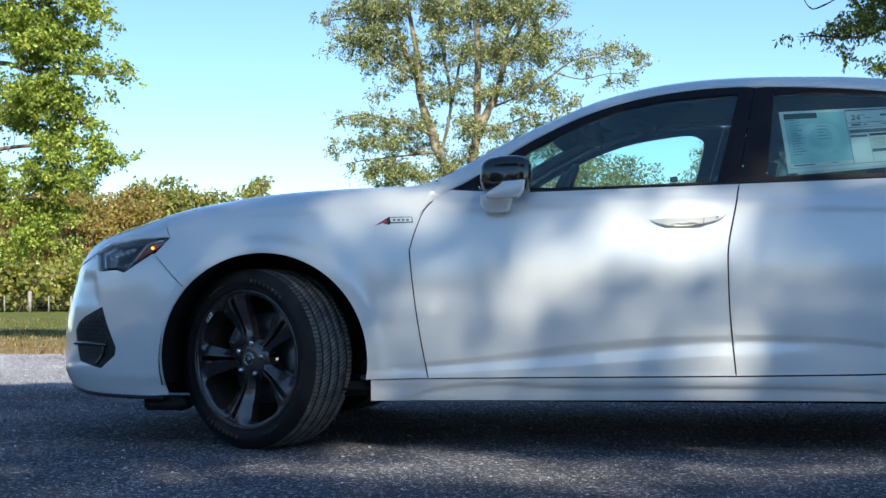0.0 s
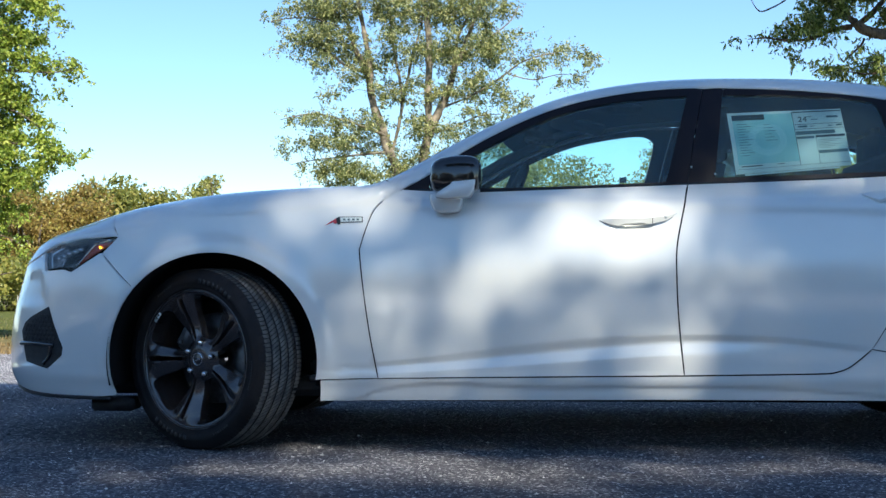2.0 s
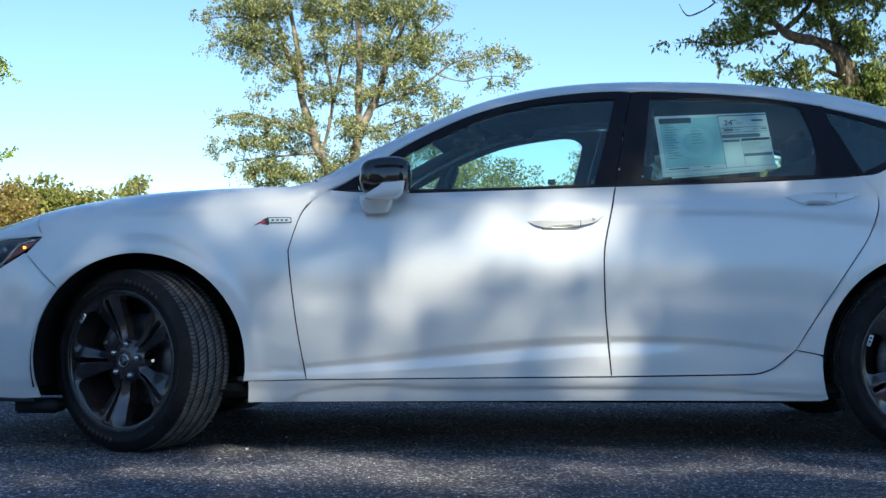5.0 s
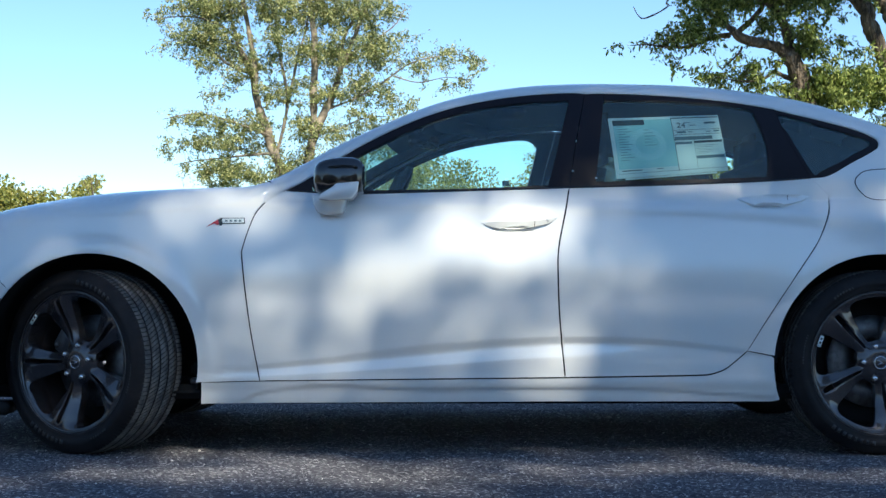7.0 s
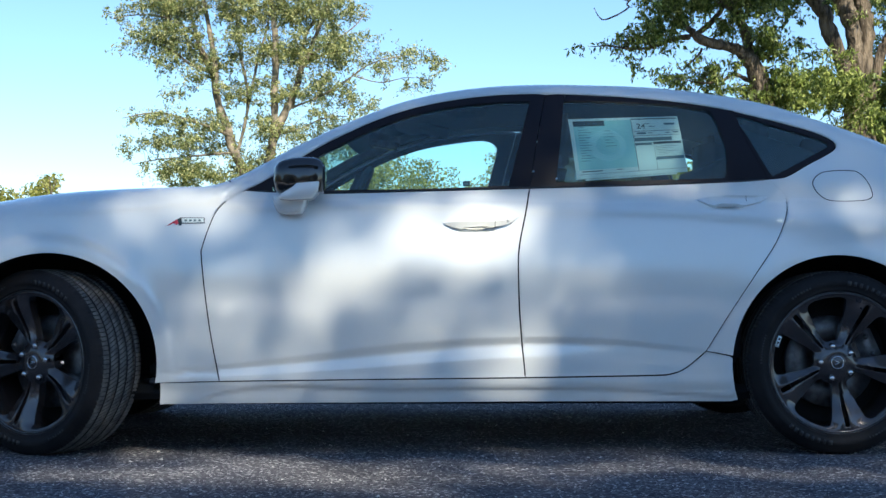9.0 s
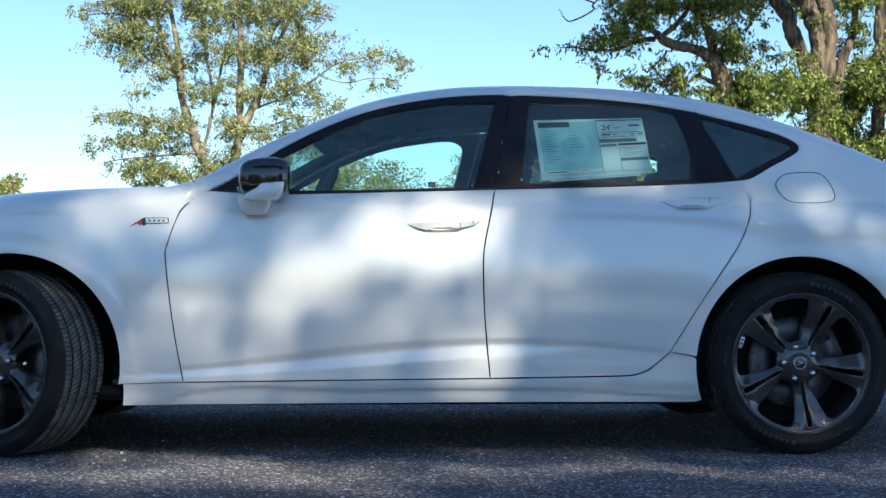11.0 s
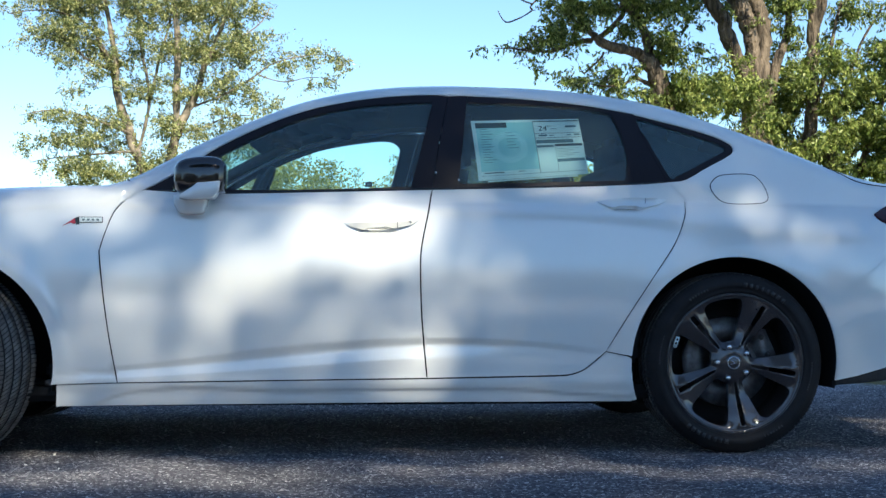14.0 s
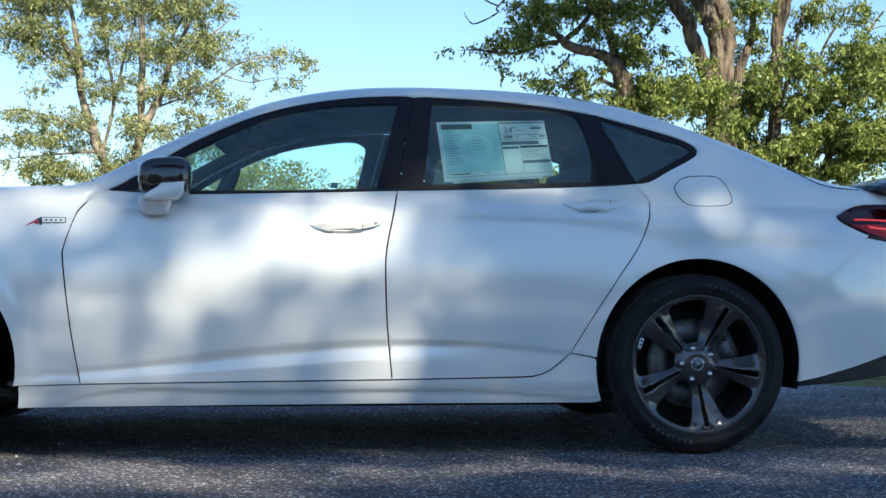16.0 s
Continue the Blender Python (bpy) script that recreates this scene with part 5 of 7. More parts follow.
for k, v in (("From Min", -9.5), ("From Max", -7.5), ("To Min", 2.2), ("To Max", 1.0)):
    south_bounce.inputs[k].default_value = v
link(GROUND, pos, "Y", south_bounce, "Value")
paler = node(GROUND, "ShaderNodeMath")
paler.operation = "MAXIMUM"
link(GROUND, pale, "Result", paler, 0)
link(GROUND, south_bounce, "Result", paler, 1)
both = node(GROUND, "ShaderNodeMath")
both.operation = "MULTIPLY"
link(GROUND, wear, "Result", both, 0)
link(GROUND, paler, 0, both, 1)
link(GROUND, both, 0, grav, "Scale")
# the field behind the lot: dry straw at its rim, then green
edge_n = node(GROUND, "ShaderNodeTexNoise", Scale=1.6, Detail=5.0)
link(GROUND, co, "Object", edge_n, "Vector")
shift = node(GROUND, "ShaderNodeMath")
shift.operation = "MULTIPLY_ADD"
shift.inputs[1].default_value = 3.0
link(GROUND, edge_n, "Fac", shift, 0)
bend = node(GROUND, "ShaderNodeMapRange")
for k, v in (("From Min", 1.0), ("From Max", 4.0), ("To Min", 0.0), ("To Max", 4.2)):
    bend.inputs[k].default_value = v
link(GROUND, pos, "X", bend, "Value")
edge = node(GROUND, "ShaderNodeMath")
edge.operation = "ADD"
link(GROUND, pos, "Y", edge, 0)
link(GROUND, bend, "Result", edge, 1)
link(GROUND, edge, 0, shift, 2)


def band(lo, hi, src=None):
    m = node(GROUND, "ShaderNodeMapRange")
    m.inputs["From Min"].default_value, m.inputs["From Max"].default_value = lo, hi
    link(GROUND, src or shift, 0, m, "Value")
    return m


grass_n = node(GROUND, "ShaderNodeTexNoise", Scale=3.5, Detail=8.0, Roughness=0.7)
link(GROUND, co, "Object", grass_n, "Vector")
straw, green = node(GROUND, "ShaderNodeValToRGB"), node(GROUND, "ShaderNodeValToRGB")
for r, a, b in ((straw, (0.12, 0.085, 0.04), (0.34, 0.26, 0.13)), (green, (0.06, 0.075, 0.02), (0.20, 0.21, 0.06))):
    r.color_ramp.elements[0].position, r.color_ramp.elements[1].position = 0.35, 0.68
    r.color_ramp.elements[0].color, r.color_ramp.elements[1].color = (*a, 1), (*b, 1)
    link(GROUND, grass_n, "Fac", r, "Fac")
lush = node(GROUND, "ShaderNodeMath")
lush.operation = "ADD"
link(GROUND, shift, 0, lush, 0)
link(GROUND, bend, "Result", lush, 1)
mix1, mix2 = node(GROUND, "ShaderNodeMix"), node(GROUND, "ShaderNodeMix")
for mx, fac, a, b in ((mix1, band(7.4, 7.8), (grav, 0), (straw, "Color")), (mix2, band(9.5, 15.0, lush), (mix1, 2), (green, "Color"))):
    mx.data_type = "RGBA"
    link(GROUND, fac, "Result", mx, 0)
    GROUND.node_tree.links.new(a[0].outputs[a[1]], mx.inputs[6])
    GROUND.node_tree.links.new(b[0].outputs[b[1]], mx.inputs[7])
link(GROUND, mix2, 2, bsdf(GROUND), "Base Color")
b1, b2, b3 = (node(GROUND, "ShaderNodeBump", Strength=s, Distance=d) for s, d in ((0.55, 0.006), (0.45, 0.012), (0.45, 0.004)))
for b, src, out in ((b1, stones, "Distance"), (b2, stones2, "Distance"), (b3, grit, "Fac")):
    link(GROUND, src, out, b, "Height")
b1.invert = b2.invert = True
link(GROUND, b1, "Normal", b2, "Normal")
link(GROUND, b2, "Normal", b3, "Normal")
link(GROUND, b3, "Normal", bsdf(GROUND), "Normal")

xs = np.r_[np.linspace(-900, -30, 14), np.linspace(-24, 24, 49), np.linspace(30, 900, 14)]
ys = np.r_[np.linspace(-400, -16, 8), np.linspace(-12, 30, 43), np.linspace(36, 130, 14), np.linspace(180, 1500, 8)]
gx, gy = np.meshgrid(xs, ys)
verts = np.stack([gx, gy, land(gx, gy)], -1).reshape(-1, 3)
n = len(xs)
faces = [(j * n + i, j * n + i + 1, (j + 1) * n + i + 1, (j + 1) * n + i) for j in range(len(ys) - 1) for i in range(n - 1)]
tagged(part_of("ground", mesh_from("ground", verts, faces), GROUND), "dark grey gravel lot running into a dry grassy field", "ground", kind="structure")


def scatter_mesh(name, places, sizes, shapes, mat, label, category, seed=3):
    """Many small solids in one mesh."""
    rng = np.random.default_rng(seed)
    V, F = [], []
    for p, s in zip(places, sizes):
        base, fcs = shapes[rng.integers(len(shapes))]
        a = rng.uniform(0, 2 * math.pi)
        rot = np.array([[math.cos(a), -math.sin(a), 0], [math.sin(a), math.cos(a), 0], [0, 0, 1]])
        k = len(V) * len(base)
        V.append((base @ rot.T) * s + p)
        F.append(np.array(fcs) + k)
    verts = np.vstack(V)
    return tagged(part_of(name, mesh_from(name, verts, np.vstack(F).tolist()), mat, None, "", False), label, category, kind="stuff")


def stone_shapes(count, seed):
    rng = np.random.default_rng(seed)
    out = []
    for _ in range(count):
        bm = bmesh.new()
        bmesh.ops.create_uvsphere(bm, u_segments=4, v_segments=2, radius=1.1)
        base = np.array([v.co[:] for v in bm.verts]) * rng.uniform(0.7, 1.25, (len(bm.verts), 1)) * (1.0, 0.8, 0.6) + rng.normal(0, 0.12, (len(bm.verts), 3))
        out.append((base, [[v.index for v in f.verts] for f in bm.faces]))
        bm.free()
    return out


STONE = material("grey_stone", (0.2, 0.2, 0.2), 0.85)
geo, ramp = node(STONE, "ShaderNodeNewGeometry"), node(STONE, "ShaderNodeValToRGB")
ramp.color_ramp.elements[0].color, ramp.color_ramp.elements[1].color = (0.045, 0.047, 0.054, 1), (0.78, 0.76, 0.72, 1)
for at_, c in ((0.70, (0.16, 0.16, 0.17, 1)), (0.93, (0.27, 0.26, 0.25, 1))):
    ramp.color_ramp.elements.new(at_).color = c
link(STONE, geo, "Random Per Island", ramp, "Fac")
link(STONE, ramp, "Color", bsdf(STONE), "Base Color")
rng = np.random.default_rng(11)
sx = rng.uniform(-5.0, 5.0, 42000)
sy = -2.4 + 5.6 * rng.random(42000) ** 1.25
ss = 0.0022 + 0.0045 * rng.random(42000) ** 3 + (rng.random(42000) > 0.994) * 0.006
scatter_mesh("loose_gravel", np.c_[sx, sy, land(sx, sy) + ss * 0.15], ss, stone_shapes(6, 5), STONE, "small loose grey stones lying on the lot", "gravel")


# ---- plants ----
def leaf_material(name, low, mid, high):
    m = material(name, mid, 0.42)
    geo, ramp = node(m, "ShaderNodeNewGeometry"), node(m, "ShaderNodeValToRGB")
    ramp.color_ramp.elements[0].color, ramp.color_ramp.elements[1].color = (*low, 1), (*high, 1)
    e = ramp.color_ramp.elements.new(0.55)
    e.color = (*mid, 1)
    link(m, geo, "Random Per Island", ramp, "Fac")
    link(m, ramp, "Color", bsdf(m), "Base Color")
    tr, add = node(m, "ShaderNodeBsdfTranslucent"), node(m, "ShaderNodeMixShader")
    add.inputs[0].default_value = 0.38
    link(m, ramp, "Color", tr, "Color")
    link(m, bsdf(m), 0, add, 1)
    link(m, tr, 0, add, 2)
    link(m, add, 0, m.node_tree.nodes["Material Output"], 0)
    return m


LEAF_A = leaf_material("yellowing_leaves", (0.085, 0.115, 0.045), (0.27, 0.31, 0.115), (0.70, 0.66, 0.30))
LEAF_B = leaf_material("ash_leaves", (0.05, 0.078, 0.018), (0.19, 0.255, 0.050), (0.52, 0.56, 0.17))
LEAF_C = leaf_material("maple_leaves", (0.11, 0.165, 0.025), (0.31, 0.415, 0.060), (0.56, 0.58, 0.11))
LEAF_FAR = leaf_material("far_green_leaves", (0.12, 0.145, 0.030), (0.27, 0.28, 0.060), (0.44, 0.39, 0.10))
LEAF_AUTUMN = leaf_material("far_autumn_leaves", (0.14, 0.10, 0.030), (0.34, 0.235, 0.060), (0.46, 0.40, 0.11))
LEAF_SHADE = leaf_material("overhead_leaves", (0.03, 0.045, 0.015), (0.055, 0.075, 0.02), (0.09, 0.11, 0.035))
BARK = varied(material("grey_brown_bark", (0.2, 0.16, 0.12), 0.9), (0.030, 0.023, 0.017), (0.25, 0.195, 0.14), 11, bump=1.0, fine=30)
furrow = node(BARK, "ShaderNodeMapping")
furrow.inputs["Scale"].default_value = (1.6, 1.6, 0.28)
for n in [n for n in BARK.node_tree.nodes if n.bl_idname == "ShaderNodeTexNoise"]:
    link(BARK, [c for c in BARK.node_tree.nodes if c.bl_idname == "ShaderNodeTexCoord"][0], "Object", furrow, "Vector")
    link(BARK, furrow, "Vector", n, "Vector")
for n in [n for n in BARK.node_tree.nodes if n.bl_idname == "ShaderNodeBump"]:
    n.inputs["Distance"].default_value = 0.04
PALE_BARK = varied(material("pale_tan_bark", (0.3, 0.26, 0.2), 0.9), (0.055, 0.045, 0.034), (0.34, 0.285, 0.215), 4, bump=1.0, fine=24)


def leaves_mesh(name, centres, size, rng, droop=0.4, slim=0.42):
    """Folded leaves, four corners each, one mesh."""
    n = len(centres)
    d = rng.normal(size=(n, 3))
    d[:, 2] -= droop
    d /= np.linalg.norm(d, axis=1, keepdims=True)
    q = rng.normal(size=(n, 3))
    w = np.cross(d, q)
    w /= np.linalg.norm(w, axis=1, keepdims=True) + 1e-9
    up = np.cross(w, d)
    s = size * rng.uniform(0.6, 1.25, (n, 1))
    mid = centres + d * s * 0.45
    a, b = centres, centres + d * s
    l, r = mid + w * s * slim * 0.5 + up * s * 0.10, mid - w * s * slim * 0.5 + up * s * 0.10
    verts = np.stack([a, l, b, r], 1).reshape(-1, 3)
    me = bpy.data.meshes.new(name)
    me.vertices.add(4 * n)
    me.vertices.foreach_set("co", verts.ravel())
    me.loops.add(6 * n)
    k = np.arange(n)[:, None] * 4
    me.loops.foreach_set("vertex_index", np.hstack([k, k + 1, k + 2, k, k + 2, k + 3]).ravel())
    me.polygons.add(2 * n)
    me.polygons.foreach_set("loop_start", np.arange(2 * n) * 3)
    me.update(calc_edges=True)
    return me


def tree(name, label, stems, lobes, mat, leaf, per_twig, density, y0, depth, seed, spread=0.16, droop=0.4, slim=0.42, twig=0.012, gaps=-0.1, grain=1.0, bark=None):
    """Stems are lines of (x, z, radius) at the depth y0; lobes are (x, z, rx, rz, how full, set back) masses of the crown, filled with leafy sprays, each on a branchlet of its own."""
    rng = np.random.default_rng(seed)
    t = empty(name, (0, 0, 0), None, label, "tree")
    V, F, marks = [], [], []

    def add(points, radii, sides=8):
        v, f2 = tube(points, radii, sides)
        k = len(V)
        V.extend(v)
        F.extend(tuple(i + k for i in q) for q in f2)
    for stem in stems:
        xz = np.array(curve_through([s[:2] for s in stem], 5))
        rad = np.interp(np.linspace(0, 1, len(xz)), np.linspace(0, 1, len(stem)), [s[2] for s in stem])
        yy = y0 + np.cumsum(rng.normal(0, 0.008, len(xz))) + (rng.uniform(-0.12, 0.12) * depth) * np.linspace(0, 1, len(xz))
        wob = rng.normal(0, 0.10, (len(xz), 1)) * rad[:, None]
        rad = rad * (1 + rng.normal(0, 0.07, len(rad)))
        pts = np.c_[xz[:, 0] + wob[:, 0], yy, xz[:, 1]]
        add(pts, rad, 10)
        marks.append(np.c_[pts, rad])
    marks = np.vstack(marks)
    used = len(marks)
    marks = np.vstack([marks, np.zeros((24000, 4))])
    centres = []
    for lobe in lobes:
        x, z, rx, rz, full = lobe[:5]
        back = lobe[5] if len(lobe) > 5 else 0.0
        for _ in range(max(2, int(density * rx * rz * full))):
            u = rng.normal(size=3)
            u *= rng.random() ** 0.45 / np.linalg.norm(u)
            tip = np.array([x + u[0] * rx, y0 + back + u[1] * depth * (0.3 + 0.5 * min(1.0, rx)), z + u[2] * rz])
            if noise.noise(Vector(tip) * grain) < gaps:
                continue
            near = marks[:used]
            cost = np.linalg.norm(near[:, :3] - tip, axis=1) + 0.9 * np.clip(near[:, 2] - tip[2] + 0.1, 0, None)
            m = near[np.argmin(cost)]
            reach = np.linalg.norm(tip - m[:3])
            mid = (m[:3] * 0.55 + tip * 0.45) + rng.normal(0, 0.05, 3) * reach + np.array([0, 0, 0.08 * reach])
            r0 = min(m[3] * 0.6, twig * (0.5 + reach))
            line = np.array([m[:3], (m[:3] + mid) / 2 + rng.normal(0, 0.02, 3), mid, (mid + tip) / 2 + rng.normal(0, 0.03, 3), tip])
            add(line, [r0, r0 * 0.8, r0 * 0.6, r0 * 0.4, r0 * 0.2], 4)
            if used + 3 < len(marks):
                marks[used:used + 3] = np.c_[line[1:4], [r0 * 0.7, r0 * 0.55, r0 * 0.4]]
                used += 3
            # a spray of twiglets, flung outward and hanging at their ends, with the leaves along them
            out = (tip - m[:3]) / (reach + 0.05)
            for _ in range(3):
                d = out * 0.7 + rng.normal(0, 0.62, 3) * (1.0, 1.0, 0.65)
                e = line[3] + (tip - line[3]) * rng.random() + d * spread * rng.uniform(0.7, 1.5)
                c = (line[3] + e) / 2 + (0, 0, 0.25 * spread)
                e = e - (0, 0, 0.45 * droop * spread)
                add([line[3], c, e], [r0 * 0.35, r0 * 0.25, r0 * 0.12], 3)
                k = max(3, int(per_twig * rng.uniform(0.6, 1.4)))
                s = rng.random((k, 1)) ** 0.7
                centres.append(line[3] * (1 - s) ** 2 + c * 2 * s * (1 - s) + e * s * s + rng.normal(0, spread * 0.13, (k, 3)))
    part_of("trunk", mesh_from("trunk", V, F), bark or BARK, t, "grey-brown trunk and limbs")
    me = leaves_mesh("crown", np.vstack(centres), leaf, rng, droop, slim)
    part_of("crown", me, mat, t, "crown of small leaves", False)
    return t


CROWN_TOP = [(-5.99, 7.46, 0.58, 0.41, 1.0), (-5.29, 7.33, 0.69, 0.49, 1.0), (-4.58, 7.42, 0.66, 0.49, 0.9), (-3.75, 7.26, 0.69, 0.58, 0.9), (-3.05, 7.30, 0.66, 0.58, 0.9), (-2.29, 7.23, 0.66, 0.52, 1.0), (-1.53, 7.27, 0.55, 0.44, 0.9), (-5.14, 8.45, 1.10, 0.55, 0.8), (-3.74, 8.41, 1.10, 0.55, 0.8), (-2.36, 8.37, 1.10, 0.55, 0.8)]
CROWN_MIDDLE = [(-5.99, 6.65, 0.63, 0.36, 1.1), (-5.29, 6.42, 0.58, 0.44, 1.0), (-4.59, 6.13, 0.49, 0.49, 0.7), (-3.89, 6.32, 0.52, 0.58, 0.7), (-3.19, 6.17, 0.49, 0.58, 0.7), (-2.50, 6.29, 0.52, 0.58, 0.9), (-1.81, 6.42, 0.52, 0.49, 0.9), (-1.33, 6.20, 0.41, 0.49, 0.7), (-5.85, 5.97, 0.47, 0.22, 0.8), (-5.15, 5.65, 0.49, 0.30, 0.8), (-5.43, 5.26, 0.36, 0.16, 0.7), (-4.31, 5.29, 0.47, 0.36, 0.6), (-3.61, 5.34, 0.49, 0.44, 0.6), (-2.92, 5.26, 0.47, 0.44, 0.6), (-2.23, 5.46, 0.49, 0.44, 0.8), (-1.61, 5.38, 0.49, 0.41, 0.8)]
CROWN_LOW = [(-6.00, 4.63, 0.69, 0.14, 0.90), (-5.29, 4.51, 0.63, 0.22, 1.10), (-4.59, 4.44, 0.49, 0.30, 1.00), (-5.86, 4.10, 0.58, 0.22, 1.00), (-5.15, 4.01, 0.58, 0.27, 1.00), (-6.35, 3.97, 0.47, 0.16, 0.70), (-4.31, 3.94, 0.41, 0.38, 0.70), (-5.71, 3.43, 0.52, 0.25, 0.90), (-5.01, 3.42, 0.52, 0.30, 1.00), (-4.46, 3.25, 0.49, 0.25, 0.90), (-5.29, 3.06, 0.55, 0.11, 1.00), (-3.34, 4.34, 0.47, 0.38, 1.00), (-2.65, 4.25, 0.49, 0.30, 0.90), (-1.96, 4.60, 0.52, 0.36, 0.80), (-3.31, 3.71, 0.38, 0.30, 0.70), (-3.76, 3.41, 0.36, 0.30, 0.60), (-6.42, 3.58, 0.36, 0.11, 0.50), (-2.51, 3.60, 0.55, 0.30, 1.00), (-1.82, 3.91, 0.58, 0.36, 1.00), (-1.21, 4.27, 0.49, 0.33, 0.90), (-1.96, 3.25, 0.69, 0.27, 1.00), (-0.87, 3.78, 0.55, 0.33, 0.80)]
CROWN_TIPS = [(-0.58, 6.00, 0.36, 0.38, 0.5), (0.03, 6.21, 0.38, 0.19, 0.7), (0.64, 6.02, 0.36, 0.16, 0.7), (-0.18, 5.45, 0.44, 0.22, 0.4), (0.64, 5.65, 0.44, 0.12, 0.6), (-1.00, 4.88, 0.38, 0.25, 0.6), (1.04, 5.78, 0.19, 0.11, 0.6), (-0.85, 6.53, 0.25, 0.27, 0.4), (-6.96, 7.09, 0.25, 0.36, 0.3), (-6.56, 7.43, 0.30, 0.19, 0.6), (-6.81, 6.38, 0.16, 0.14, 0.4), (-6.21, 5.67, 0.27, 0.11, 0.4)]
tree("tree", "slender multi-stemmed tree with sparse yellowing leaves", [
    [(-3.77, -0.18, 0.153), (-3.86, 2.99, 0.142), (-3.90, 3.41, 0.130), (-4.15, 3.97, 0.118), (-4.31, 4.52, 0.106), (-4.52, 5.08, 0.095), (-4.66, 5.78, 0.083), (-4.94, 6.32, 0.059), (-5.15, 7.05, 0.041), (-5.29, 7.89, 0.023)],
    [(-4.55, 5.29, 0.071), (-4.57, 5.92, 0.071), (-4.70, 6.76, 0.059), (-4.84, 7.46, 0.047), (-4.93, 8.44, 0.023)],
    [(-3.35, -0.18, 0.142), (-3.32, 2.99, 0.118), (-3.13, 4.23, 0.095), (-3.13, 5.06, 0.089), (-3.10, 5.89, 0.083), (-3.12, 6.72, 0.071), (-3.22, 7.70, 0.047), (-3.26, 8.67, 0.023)],
    [(-3.35, -0.18, 0.142), (-3.29, 3.40, 0.106), (-3.06, 4.37, 0.101), (-2.85, 4.85, 0.095), (-2.64, 5.33, 0.083), (-2.50, 5.81, 0.077), (-2.29, 6.29, 0.065), (-2.02, 6.97, 0.047), (-1.78, 7.59, 0.035), (-1.60, 8.35, 0.018)],
    [(-4.09, 3.71, 0.043), (-3.96, 4.10, 0.041), (-3.79, 4.93, 0.041), (-3.82, 5.49, 0.035), (-3.96, 6.18, 0.035), (-4.05, 6.88, 0.029), (-4.09, 7.86, 0.018)],
    [(-3.75, 5.07, 0.029), (-3.58, 5.90, 0.035), (-3.44, 6.45, 0.029), (-3.30, 7.00, 0.023), (-3.22, 7.83, 0.012)],
    [(-2.53, 5.88, 0.041), (-2.40, 6.64, 0.041), (-2.11, 7.22, 0.035), (-2.01, 7.94, 0.023)],
    [(-4.20, 4.24, 0.035), (-4.73, 4.45, 0.029), (-5.29, 4.64, 0.023), (-6.00, 4.77, 0.018), (-6.77, 4.63, 0.007)],
    [(-4.11, 3.83, 0.035), (-4.87, 3.77, 0.026), (-5.43, 3.71, 0.022), (-6.00, 3.66, 0.014), (-6.56, 3.55, 0.006)],
    [(-4.66, 5.78, 0.041), (-5.15, 5.96, 0.035), (-5.60, 6.29, 0.026), (-6.06, 6.48, 0.018), (-6.56, 6.59, 0.007)],
    [(-4.73, 6.06, 0.035), (-5.15, 6.74, 0.029), (-5.71, 7.06, 0.022), (-6.34, 7.14, 0.014), (-7.05, 7.02, 0.006)],
    [(-2.78, 4.91, 0.035), (-2.09, 5.18, 0.026), (-1.41, 5.58, 0.022), (-0.86, 5.98, 0.018), (-0.17, 6.17, 0.013), (0.51, 6.20, 0.009), (1.04, 5.81, 0.004)],
    [(-1.20, 5.71, 0.016), (-0.58, 5.56, 0.013), (0.10, 5.69, 0.009), (0.77, 5.61, 0.004)],
    [(-2.29, 6.22, 0.035), (-1.74, 6.55, 0.023), (-1.19, 6.95, 0.016), (-0.92, 7.36, 0.009)],
    [(-3.06, 4.30, 0.035), (-2.51, 4.43, 0.023), (-1.96, 4.69, 0.018), (-1.34, 4.75, 0.009)]],
    CROWN_TOP + CROWN_MIDDLE + CROWN_LOW + CROWN_TIPS,
    LEAF_A, 0.076, 17, 420, 28.0, 2.0, 21, spread=0.24, droop=0.5, slim=0.45, twig=0.008, gaps=-0.03, grain=2.0, bark=PALE_BARK)

BOUGH_DARK = [(2.42, 3.44, 0.23, 0.12, 1.07), (2.77, 3.50, 0.25, 0.10, 1.15), (3.09, 3.54, 0.25, 0.09, 1.15), (3.42, 3.49, 0.24, 0.15, 1.15), (2.27, 3.13, 0.19, 0.11, 0.98), (2.47, 3.18, 0.16, 0.10, 0.98), (2.11, 3.06, 0.10, 0.06, 0.74), (1.98, 3.06, 0.07, 0.05, 0.56), (1.82, 3.09, 0.07, 0.04, 0.66), (1.67, 3.05, 0.05, 0.04, 0.49), (2.18, 2.89, 0.06, 0.05, 0.74), (2.62, 3.33, 0.18, 0.09, 0.82), (2.32, 3.31, 0.10, 0.08, 0.82), (3.21, 3.25, 0.17, 0.12, 1.15), (3.48, 3.23, 0.19, 0.16, 1.23), (3.60, 3.02, 0.14, 0.12, 1.07), (2.93, 3.23, 0.08, 0.05, 0.33), (2.65, 3.03, 0.11, 0.02, 0.49)]
